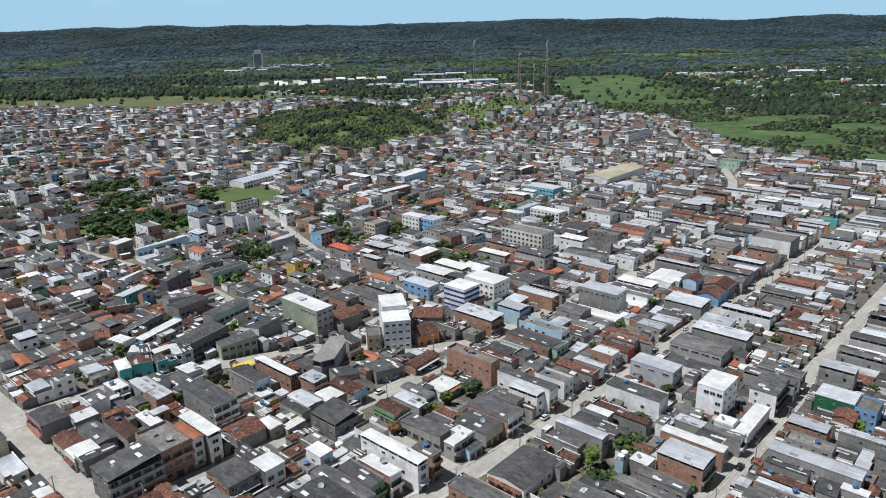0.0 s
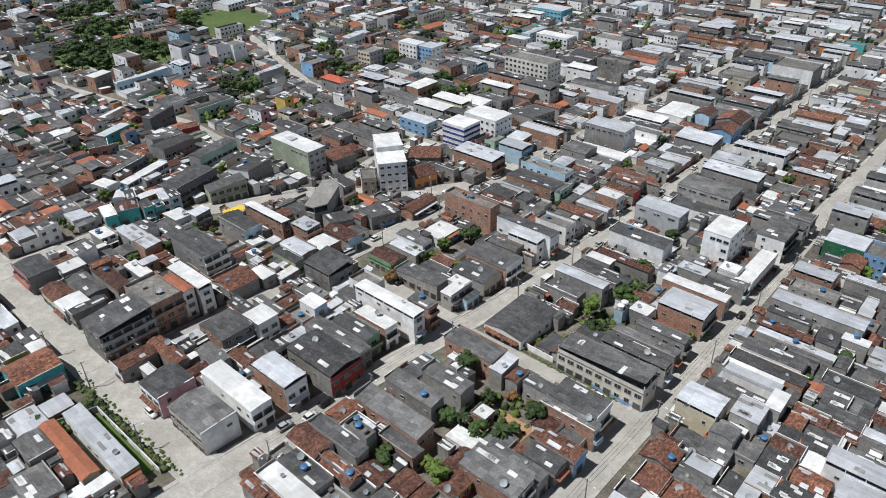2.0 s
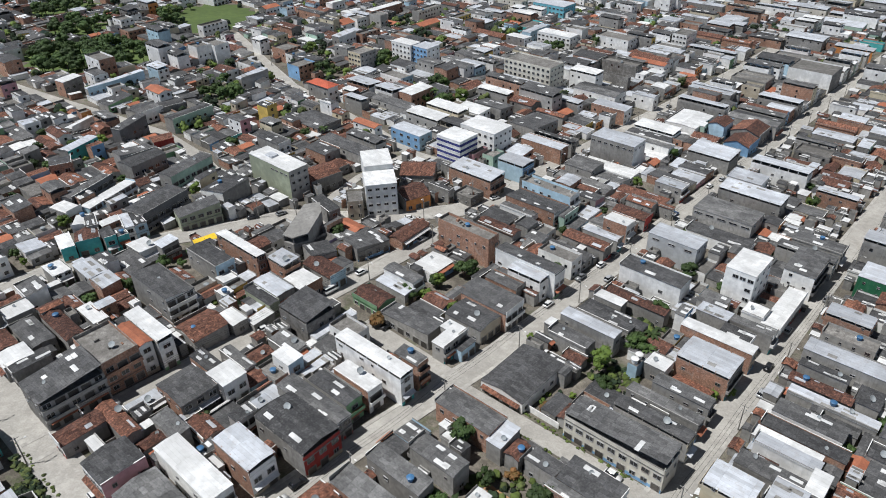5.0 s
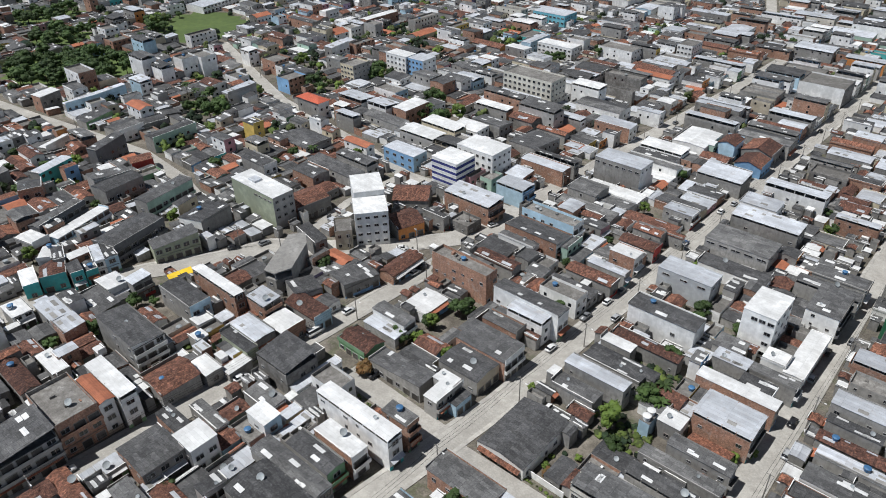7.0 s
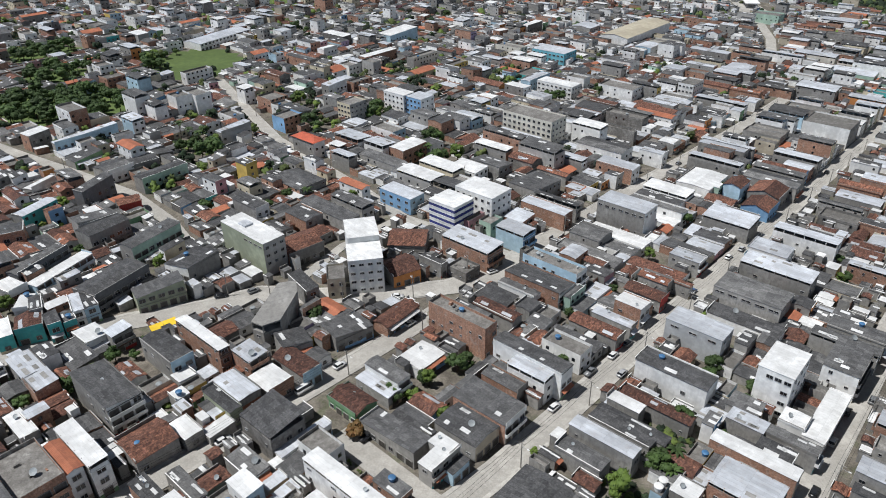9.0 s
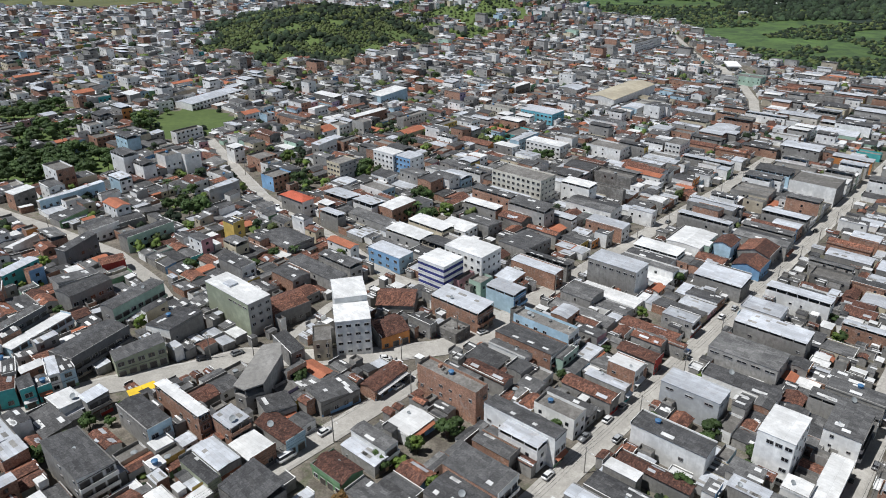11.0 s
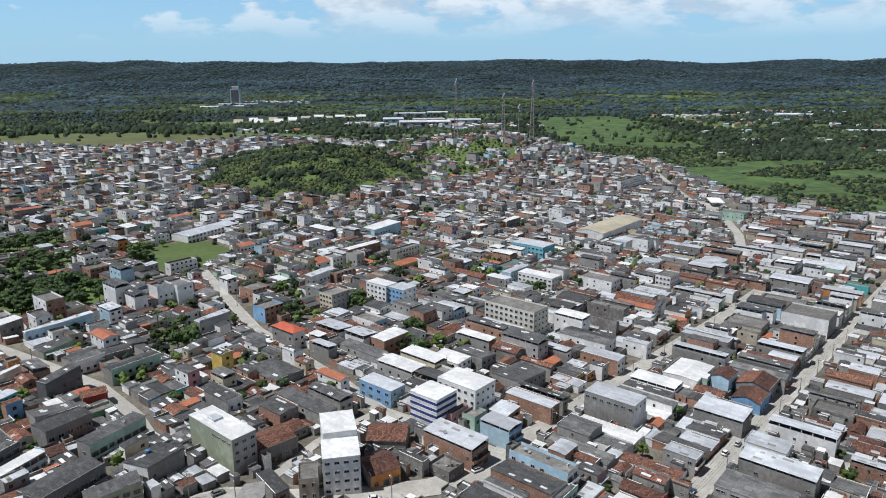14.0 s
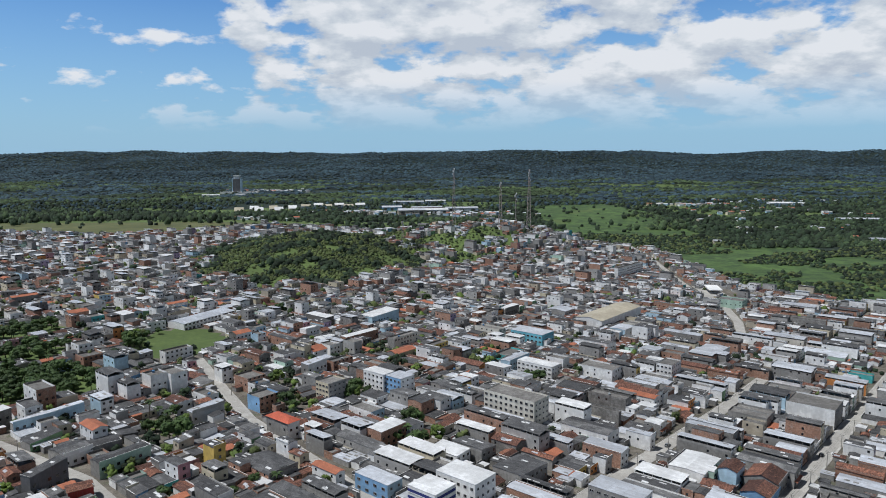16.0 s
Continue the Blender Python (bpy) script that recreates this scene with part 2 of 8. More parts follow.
RUST = material("ochre_stone", (0.42, 0.27, 0.14), (0.3, 0.17, 0.09), 0.3, 0.05, 0.95, 0.4, 0.2)
TILE_ORANGE = material("orange_tile", (0.46, 0.17, 0.09), (0.3, 0.11, 0.065), 1.6, 0.25, 0.85, 0.6, 0.2, 1.3)
TAN_SHEET = material("tan_sheet", (0.47, 0.42, 0.32), (0.36, 0.32, 0.24), 0.4, 0.05, 0.7, 0.3, 0.1, 1.2)
PAINTS = {}
for key, rgb in dict(white=(0.82, 0.815, 0.79), cream=(0.62, 0.55, 0.40), grey=(0.38, 0.37, 0.35), dark=(0.13, 0.13, 0.135), blue=(0.22, 0.40, 0.62), sky=(0.42, 0.58, 0.68),
                     green=(0.20, 0.36, 0.20), mint=(0.40, 0.55, 0.45), teal=(0.08, 0.42, 0.42), yellow=(0.62, 0.44, 0.12), pink=(0.52, 0.28, 0.30), red=(0.45, 0.06, 0.05),
                     orange=(0.60, 0.25, 0.08), lilac=(0.38, 0.30, 0.42), beige=(0.50, 0.44, 0.34), olive=(0.33, 0.36, 0.26), ivory=(0.64, 0.61, 0.53), cyan=(0.18, 0.50, 0.60), pale=(0.50, 0.515, 0.52), navy=(0.04, 0.05, 0.20), dkgreen=(0.02, 0.13, 0.06)).items():
    PAINTS[key] = material(key + "_paint", rgb, tuple(c * 0.78 for c in rgb), 0.6, 0.15, 0.85, 0.15, 0.2, streak=tuple(0.12 + c * 0.4 for c in rgb), streak_amount=0.4)
PAINTS.update(brick=BRICK, raw=RENDERED, concrete=CONCRETE)

# ---- plan ----
TURN = radians(47.5)  # the street grid
EU = (math.cos(TURN), math.sin(TURN))
EV = (math.sin(TURN), -math.cos(TURN))


def uv(u, v):
    return (u * EU[0] + v * EV[0], u * EU[1] + v * EV[1])


def to_uv(x, y):
    return (x * EU[0] + y * EU[1], x * EV[0] + y * EV[1])


def step(a, b, x):
    k = min(1.0, max(0.0, (x - a) / (b - a)))
    return k * k * (3 - 2 * k)


def soft_min(x, top, width):
    """x below top, levelling off at top."""
    return x if x < top - width else (top - (top + width - x) ** 2 / (4 * width) if x < top + width else top)


def gz(x, y):
    """Height of the ground."""
    xx = -soft_min(-soft_min(x, 420, 120), 330, 90)
    yy = soft_min(y, 640, 160)
    z = -0.0562 * xx - 0.031 * (yy - 230)
    far = step(1150, 1900, y)
    z = z * (1 - far) + far * -22
    # wooded hill in the town and its shoulder
    for hx, hy, rx, ry, hh in HILLS:
        z += hh * math.exp(-((x - hx) / rx) ** 2 - ((y - hy) / ry) ** 2)
    if y > 1500:
        wob = noise.noise((x / 620, y / 420, 3.1)) + 0.5 * noise.noise((x / 260, y / 200, 7.7))
        ridge = noise.noise((x / 900, y / 600, 1.3)) + 0.5 * noise.noise((x / 330, y / 300, 4.4))
        z += 8 * step(1500, 2300, y) * wob + step(2500, 3700, y) * (26 + 13 * wob)
        z += step(3300, 3950, y) * (30 + 52 * ridge) + step(3950, 4720, y) * (84 + 30 * step(-1100, 0, x) + 14 * step(-600, -1800, x) - 24 * step(300, 2200, x) - 16 * ridge + 17 * noise.noise((x / 420, y / 400, 9.9)) + 5 * noise.noise((x / 120, y / 120, 2.9)))
    return z


HILLS = [(-115, 940, 105, 135, 31), (125, 1085, 150, 115, 44), (10, 1040, 70, 70, 6)]

# streets: centre line and half width
STREETS = {
    "a": ([uv(8, -117), uv(60, -116), uv(100, -114.6), uv(150, -111.3), uv(300, -112.3), uv(660, -113.5)], 2.8),
    "g": ([uv(55, -56), uv(170, -56.6), uv(260, -58.0), uv(640, -58.5)], 3.2),
    "d": ([uv(50, -164.4), uv(120, -164.8), uv(192, -165.4)], 2.7),
    "k": ([uv(252, -170), uv(440, -170), uv(560, -174)], 2.8),
    "f": ([uv(53, -20), uv(53, -180), uv(54, -232), uv(50, -330)], 4.0),
    "c": ([uv(131, -117), uv(133, -56)], 2.6),
    "stub": ([uv(132, -112), uv(132.5, -147)], 3.4),
    "b": ([(-135, 196), (-110, 226), (-85, 242), (-65, 250), (-50, 259), (-35, 258), (-9, 261), (10, 266), (24, 274), (34, 286), (46, 302)], 3.6),
    "l": ([(34, 286), (12, 303), (-8, 317), (-26, 343), (-43, 364), (-73, 402), (-97, 446), (-112, 475), (-128, 505)], 2.1),
    "m": ([(-260, 420), (-184, 372), (-150, 352), (-117, 331), (-95, 308), (-84, 292)], 2.8),
    "lane": ([(-44, 259), (-36, 275), (-28, 292), (-8, 317)], 1.8),
    "s": ([(262, 600), (300, 690), (319, 760), (322, 858), (331, 935), (350, 1081), (372, 1244)], 4.2),
}


def seg_distance(px, py, line):
    best = 1e9
    for (ax, ay), (bx, by) in zip(line, line[1:]):
        dx, dy = bx - ax, by - ay
        k = max(0.0, min(1.0, ((px - ax) * dx + (py - ay) * dy) / (dx * dx + dy * dy)))
        best = min(best, math.hypot(px - ax - k * dx, py - ay - k * dy))
    return best


def mesh_object(name, verts, faces, mats=(), indices=None, smooth=False, parent=None):
    me = bpy.data.meshes.new(name)
    me.from_pydata(verts, [], faces)
    for m in mats:
        me.materials.append(m)
    if indices is not None:
        me.polygons.foreach_set("material_index", indices)
    if smooth:
        me.shade_smooth()
    me.update()
    ob = new(name, me)
    if parent:
        ob.parent = parent
    return ob


# ---- ground: one sheet to the horizon ----
def spread(stops):
    out = [stops[0][0]]
    for (a, _), (b, size) in zip(stops, stops[1:]):
        n = max(1, round((b - a) / size))
        out += [a + (b - a) * (i + 1) / n for i in range(n)]
    return out


GREENS = [(-190, 440, 38, 34), (-153, 542, 31, 44), (-222, 500, 18, 22), (-256, 552, 20, 26)]  # green plots inside the town


def town_edge(x, y):
    """Above zero inside the built-up area."""
    if y < 620:
        inside = 1.0
    else:
        inside = 1.0
        if x > 0:
            inside = min(inside, (395 + (900 - y) * 0.6 - x) / 60 if y < 900 else (395 - x) / 40)
            if y > 1230:
                inside = -1
        if y > 1330 + 25 * math.sin(x / 60) - 170 * step(-180, -380, x):
            inside = -1
        for hx, hy, rx, ry in ((-115, 935, 128, 178), (40, 1040, 95, 110), (140, 1130, 120, 70)):
            inside = min(inside, hill_edge(x, y, hx, hy, rx, ry) - 1)
    if x > 300:
        inside = min(inside, (560 - x) / 100)
    return inside


def hill_edge(x, y, hx, hy, rx, ry):
    """Below one inside an uneven oval."""
    return ((x - hx) / rx) ** 2 + ((y - hy) / ry) ** 2 + 0.5 * noise.noise((x / 55, y / 55, 3.7)) + 0.2 * noise.noise((x / 20, y / 20, 1.7))


def ground_kind(x, y):
    for gx, gy, rx, ry in GREENS:
        if ((x - gx) / rx) ** 2 + ((y - gy) / ry) ** 2 < 1:
            return 1
    if town_edge(x, y) > 0:
        return 0
    wob = noise.noise((x / 160, y / 130, 1.0))
    if x > 250 and y < 1150 and x < 760 + 40 * wob:
        return 2
    if 200 < x < 640 - (y - 1500) * 0.15 and y < 2050 and x > 250 + 0.1 * (y - 1200) + 60 * wob:
        return 2 if wob > -0.3 else 1
    if y < 1560 + 60 * wob and x < 250:
        return 4 if x < -160 and 1130 < y < 1440 and wob > -0.45 else 1
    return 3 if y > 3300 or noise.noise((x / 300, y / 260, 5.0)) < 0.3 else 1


gx_axis = spread([(-4300, 0), (-1600, 110), (-700, 45), (-340, 18), (420, 9), (900, 22), (1800, 60), (4300, 110)])
gy_axis = spread([(-120, 0), (40, 18), (620, 9), (1300, 17), (2200, 45), (4990, 60)])
verts = [(x, y, gz(x, y)) for y in gy_axis for x in gx_axis]
nx = len(gx_axis)
faces, kinds = [], []
for j in range(len(gy_axis) - 1):
    for i in range(nx - 1):
        faces.append((j * nx + i, j * nx + i + 1, (j + 1) * nx + i + 1, (j + 1) * nx + i))
        kinds.append(ground_kind((gx_axis[i] + gx_axis[i + 1]) / 2, (gy_axis[j] + gy_axis[j + 1]) / 2))
ground = mesh_object("ground", verts, faces, (EARTH, FIELD, MARSH, SHADED_FLOOR, OCHRE), kinds, smooth=True)
tagged(ground, "bare town earth, marsh and wooded plain", "ground", kind="structure")


def strip(name, line, half, rise, mat, offset=0.0, thick=0.3):
    """A ribbon of paving that follows the ground, with real edges."""
    pts = []
    for (ax, ay), (bx, by) in zip(line, line[1:]):
        n = max(1, round(math.hypot(bx - ax, by - ay) / 5))
        pts += [(ax + (bx - ax) * i / n, ay + (by - ay) * i / n) for i in range(n)]
    pts.append(line[-1])
    verts, faces = [], []
    for i, (x, y) in enumerate(pts):
        a, b = pts[max(0, i - 1)], pts[min(len(pts) - 1, i + 1)]
        dx, dy = b[0] - a[0], b[1] - a[1]
        s = math.hypot(dx, dy)
        ox, oy = dy / s, -dx / s
        for k, drop in ((offset - half, thick), (offset - half, 0), (offset + half, 0), (offset + half, thick)):
            px, py = x + ox * k, y + oy * k
            verts.append((px, py, gz(px, py) + rise - drop))
    for i in range(len(pts) - 1):
        for k in range(3):
            faces.append((i * 4 + k, i * 4 + k + 1, i * 4 + k + 5, i * 4 + k + 4))
    faces += [(0, 3, 2, 1), (len(verts) - 4, len(verts) - 3, len(verts) - 2, len(verts) - 1)]
    return mesh_object(name, verts, faces, (mat,), smooth=False)


for n, (key, (line, half)) in enumerate(STREETS.items()):
    road = strip("road", line, half, 0.10 + 0.013 * n, ROAD)
    tagged(road, "pale dusty paved street between houses", "road", kind="structure")
    if key in "agdkfbl":
        for sg in (-1, 1):
            pave = strip("pavement", line, 0.55, 0.2 + 0.006 * n, KERB, offset=sg * (half + 0.5), thick=0.4)
            tagged(pave, "narrow raised concrete pavement along the house fronts", "pavement", kind="structure")

# ---- houses ----
CELLS = {}
BUILT = []  # footprints in the grid: u, v, half sizes and turn


def free(x, y, w, d, rot, gap=0.0):
    c, s = math.cos(rot), math.sin(rot)
    pts = [(x + c * a * w / 2 - s * b * d / 2, y + s * a * w / 2 + c * b * d / 2) for a in (-1, 0, 1) for b in (-1, 0, 1)]
    cell = (int(x // 40), int(y // 40))
    if len(BUILT) != CELLS.get("n", 0):
        for item in BUILT[CELLS.get("n", 0):]:
            CELLS.setdefault((int(item[0] // 40), int(item[1] // 40)), []).append(item)
        CELLS["n"] = len(BUILT)
    near = [item for i in (-1, 0, 1) for j in (-1, 0, 1) for item in CELLS.get((cell[0] + i, cell[1] + j), ())]
    for bx, by, bw, bd, brot in near:
        if math.hypot(bx - x, by - y) > (math.hypot(w, d) + math.hypot(bw, bd)) / 2:
            continue
        bc, bs = math.cos(brot), math.sin(brot)
        for px, py in pts:
            lx, ly = (px - bx) * bc + (py - by) * bs, -(px - bx) * bs + (py - by) * bc
            if abs(lx) < bw / 2 - 0.5 + gap and abs(ly) < bd / 2 - 0.5 + gap:
                return False
        for a in (-1, 0, 1):
            for b in (-1, 0, 1):
                qx, qy = bx + bc * a * bw / 2 - bs * b * bd / 2, by + bs * a * bw / 2 + bc * b * bd / 2
                lx, ly = (qx - x) * c + (qy - y) * s, -(qx - x) * s + (qy - y) * c
                if abs(lx) < w / 2 - 0.5 + gap and abs(ly) < d / 2 - 0.5 + gap:
                    return False
    return True


def off_street(x, y, w, d, rot):
    c, s = math.cos(rot), math.sin(rot)
    pts = [(x + c * a * w / 2 - s * b * d / 2, y + s * a * w / 2 + c * b * d / 2) for a in (-1, -0.33, 0.33, 1) for b in (-1, -0.5, 0, 0.5, 1)]
    for line, half in STREETS.values():
        if seg_distance(x, y, line) > half + 20 + max(w, d):
            continue
        for px, py in pts:
            if seg_distance(px, py, line) < half + 1.0:
                return False
    return True


def box(verts, faces, idx, x0, x1, y0, y1, z0, z1, m=(0, 0, 0, 0, 0), bottom=False):
    """Adds a box; m: material of front, right, back, left, top."""
    n = len(verts)
    verts += [(x0, y0, z0), (x1, y0, z0), (x1, y1, z0), (x0, y1, z0), (x0, y0, z1), (x1, y0, z1), (x1, y1, z1), (x0, y1, z1)]
    faces += [(n, n + 1, n + 5, n + 4), (n + 1, n + 2, n + 6, n + 5), (n + 2, n + 3, n + 7, n + 6), (n + 3, n, n + 4, n + 7), (n + 4, n + 5, n + 6, n + 7)]
    idx += list(m)
    if bottom:
        faces.append((n + 3, n + 2, n + 1, n))
        idx.append(m[4])


def sheet(verts, faces, idx, quad, thick, m=0):
    """A thick panel from four corners."""
    n = len(verts)
    verts += [tuple(p) for p in quad] + [(p[0], p[1], p[2] - thick) for p in quad]
    faces += [(n, n + 1, n + 2, n + 3), (n + 7, n + 6, n + 5, n + 4)]
    faces += [(n + i, n + 4 + i, n + 4 + (i + 1) % 4, n + (i + 1) % 4) for i in range(4)]
    idx += [m] * 6


SHARED = {}


def shared(name, build):
    if name not in SHARED:
        verts, faces, idx, mats = build()
        me = bpy.data.meshes.new(name)
        me.from_pydata(verts, [], faces)
        for m in mats:
            me.materials.append(m)
        me.polygons.foreach_set("material_index", idx)
        me.update()
        SHARED[name] = me
    return SHARED[name]


def window_mesh(kind):
    """Unit window facing -y: 1 wide, 1 high, centred, one connected shell with recessed panes."""
    def build():
        xs = [-0.5, -0.455, -0.022, 0.022, 0.455, 0.5] if kind == "window" else [-0.5, -0.45, 0.45, 0.5]
        zs = [-0.5, -0.455, 0.455, 0.5] if kind == "window" else [-0.5, -0.49, 0.44, 0.5]
        v, f, i, key = [], [], [], {}

        def at(x, y, z):
            if (x, y, z) not in key:
                key[x, y, z] = len(v)
                v.append((x, y, z))
            return key[x, y, z]

        pane = (lambda a, c: c == 1 and a in (1, 3)) if kind == "window" else (lambda a, c: c == 1 and a == 1)
        for a in range(len(xs) - 1):
            for c in range(3):
                x0, x1, z0, z1 = xs[a], xs[a + 1], zs[c], zs[c + 1]
                if pane(a, c):
                    y = -0.03
                    f.append((at(x0, y, z0), at(x1, y, z0), at(x1, y, z1), at(x0, y, z1)))
                    i.append(1)
                    for (p, q), (r, t) in (((x0, z0), (x1, z0)), ((x1, z0), (x1, z1)), ((x1, z1), (x0, z1)), ((x0, z1), (x0, z0))):
                        f.append((at(p, -0.14, q), at(r, -0.14, t), at(r, y, t), at(p, y, q)))
                        i.append(0)
                else:
                    f.append((at(x0, -0.14, z0), at(x1, -0.14, z0), at(x1, -0.14, z1), at(x0, -0.14, z1)))
                    i.append(0)
        rim = [(x, zs[0]) for x in xs] + [(xs[-1], z) for z in zs[1:]] + [(x, zs[-1]) for x in xs[-2::-1]] + [(xs[0], z) for z in zs[-2:0:-1]]
        for (p, q), (r, t) in zip(rim, rim[1:] + rim[:1]):
            f.append((at(r, -0.14, t), at(p, -0.14, q), at(p, 0.1, q), at(r, 0.1, t)))
            i.append(0)
        return v, f, i, ((FRAME if kind == "window" else RENDERED), (GLASS_DARK if kind == "window" else DOOR_DARK))
    return shared(kind, build)


def tank_mesh(kind):
    def build():
        v, f, i = [], [], []
        prof = [(0.60, 0.0), (0.78, 0.85), (0.80, 0.9)] if not kind.startswith("lid") else [(0.84, 0.88), (0.84, 0.98), (0.55, 1.13), (0.18, 1.2)]
        n = 14
        for r, z in prof:
            v.extend((r * math.cos(2 * math.pi * k / n), r * math.sin(2 * math.pi * k / n), z) for k in range(n))
        for a in range(len(prof) - 1):
            f.extend((a * n + k, a * n + (k + 1) % n, (a + 1) * n + (k + 1) % n, (a + 1) * n + k) for k in range(n))
        f.append(tuple((len(prof) - 1) * n + k for k in range(n)))
        return v, f, [0] * len(f), (TANK_BLUE if kind.endswith("blue_tank") else PAINTS["white"] if kind.endswith("white_tank") else TANK_GREY,)
    return shared(kind, build)


class Heap:
    """Many small houses or trees gathered into one mesh."""

    def __init__(self):
        self.verts, self.faces, self.index, self.mats = [], [], [], []

    def add(self, verts, faces, index, mats, m):
        n = len(self.verts)
        slot = []
        for mat in mats:
            if mat not in self.mats:
                self.mats.append(mat)
            slot.append(self.mats.index(mat))
        self.verts += [tuple(m @ Vector(p)) for p in verts]
        self.faces += [tuple(n + k for k in face) for face in faces]
        self.index += [slot[k] for k in index]

    def finish(self, name, label, category):
        ob = mesh_object(name, self.verts, self.faces, self.mats, self.index)
        return tagged(ob, label, category, kind="stuff")


FAR_TOWN = Heap()
ISLAND = {}


def far_mat(mat):
    """The same surface, with its tone varied from piece to piece of one mesh."""
    if mat not in ISLAND:
        ISLAND[mat] = material(mat.name + "_varied", island=True, **SPECS[mat.name]) if mat.name in SPECS else mat
    return ISLAND[mat]


def put(name, verts, faces, index, mats, thing, m):
    """A piece of a house: a part of its own, or a piece of the far town."""
    if isinstance(thing, Heap):
        thing.add(verts, faces, index, [far_mat(q) for q in mats], m)
        return
    me = bpy.data.meshes.new(name)
    me.from_pydata(verts, [], faces)
    for q in mats:
        me.materials.append(q)
    me.polygons.foreach_set("material_index", index)
    child(name, me, thing, Matrix())


def child(name, me, parent, m):
    ob = new(name, me)
    ob.parent = parent
    ob.matrix_basis = m
    return ob


ROOF_WORDS = dict(o="orange clay-tile", h="tan sheet-metal", f="dark grey fibre-cement", t="weathered brown clay-tile", m="pale zinc-sheet", w="white-painted sheet", s="flat concrete", r="bright red clay-tile")
PAINT_WORDS = dict(raw="bare grey rendered", brick="exposed hollow-brick", concrete="stained concrete", dkgreen="dark green", sky="pale blue", dark="dark grey")


def house(x, y, w, d, rot, storeys=1, roof="f", paint="white", side="raw", detail=2, height=None, raised=None, label="", name="house", tank=None, seed=None, win=True, parapet=None, mono=None):
    """A town house; w runs along the street, d back from it, the front faces -y before turning."""
    rng = random.Random(round(x * 131 + y * 17) if seed is None else seed)
    BUILT.append((x, y, w, d, rot))
    c, s = math.cos(rot), math.sin(rot)
    corners = [(x + c * a * w / 2 - s * b * d / 2, y + s * a * w / 2 + c * b * d / 2) for a in (-1, 1) for b in (-1, 1)]
    zs = [gz(*p) for p in corners]
    z0 = sum(zs) / 4
    sink = z0 - min(zs) + 0.6
    h = height or 2.9 * storeys + 0.2
    hw, hd = w / 2, d / 2
    place = Matrix.Translation((x, y, z0)) @ Matrix.Rotation(rot, 4, "Z")
    far = detail == 0
    if far:
        thing = FAR_TOWN
    else:
        thing = new(name, None)
        thing.matrix_basis = place
        words = PAINT_WORDS.get(paint, paint)
        count = ("single", "two", "three", "four", "five", "six")[min(5, storeys - 1)]
        extra = " over open terrace" if raised else ""
        tagged(thing, label or f"{words} {count}-storey house, {ROOF_WORDS[roof]} roof{extra}", "house", "houses of the town")
    mats = (PAINTS[paint], PAINTS[side], CONCRETE, PAINTS[rng.choice(("white", "white", "grey", "concrete"))], rng.choice((TILE_ORANGE, TILE_ORANGE, TILE, METAL, WHITE_SHEET)), PAINTS[rng.choice(("white", "blue", "green", "red", "beige", "dark", "teal", "cream", "grey"))])
    v, f, i = [], [], []
    lift = raised if raised is not None else 0.0
    pr = 0.0
    if roof in "s" or lift:
        pr = 0.95 if parapet is None else parapet
    box(v, f, i, -hw, hw, -hd, hd, -sink, h, (0, 1, 1, 1, 2))
    if pr:
        t = 0.16
        box(v, f, i, -hw, hw, -hd, -hd + t, h, h + pr, (0, 0, 2, 0, 2))
        box(v, f, i, -hw, hw, hd - t, hd, h, h + pr, (2, 1, 1, 1, 2))
        box(v, f, i, -hw, -hw + t, -hd + t, hd - t, h, h + pr, (1, 1, 1, 1, 2))
        box(v, f, i, hw - t, hw, -hd + t, hd - t, h, h + pr, (1, 1, 1, 1, 2))
    if detail >= 2 and rng.random() < 0.6:  # painted plinth and a cornice along the street front
        box(v, f, i, -hw + 0.02, hw - 0.02, -hd - 0.04, -hd, -sink, rng.uniform(0.8, 1.3), (5, 5, 5, 5, 5))
        box(v, f, i, -hw, hw, -hd - 0.12, -hd, h - 0.3, h - 0.1, (3, 3, 3, 3, 3), True)
    galleries = set()
    if detail >= 1 and storeys >= 2 and rng.random() < 0.65:
        for k in range(1, storeys):  # slab edge and balcony over the street
            zz = 2.9 * k
            out = rng.choice((0.25, 0.7, 0.9))
            box(v, f, i, -hw, hw, -hd - out, -hd, zz - 0.12, zz + 0.05, (0, 0, 0, 0, 2), True)
            if out > 0.5:
                galleries.add(k)
                box(v, f, i, -hw, hw, -hd - out, -hd - out + 0.1, zz + 0.05, zz + 0.95, (0, 0, 0, 0, 0))
                box(v, f, i, -hw, -hw + 0.1, -hd - out + 0.1, -hd, zz + 0.05, zz + 0.95, (0, 0, 0, 0, 0))
                box(v, f, i, hw - 0.1, hw, -hd - out + 0.1, -hd, zz + 0.05, zz + 0.95, (0, 0, 0, 0, 0))
    base = h + lift
    if not lift and roof in "ftmw":  # street parapet, party-wall copings
        if rng.random() < 0.5:
            hh = h + rng.uniform(0.5, 1.2)
            box(v, f, i, -hw, hw, -hd - 0.34, -hd - 0.18, h - 0.6, hh, (0, 0, 2, 0, 3), True)
        if rng.random() < 0.6:
            sx = rng.choice((-1, 1))
            box(v, f, i, sx * hw - 0.12, sx * hw + 0.12, -hd, hd, h - 0.1, h + rng.uniform(0.3, 0.7), (3, 1, 1, 1, 3))
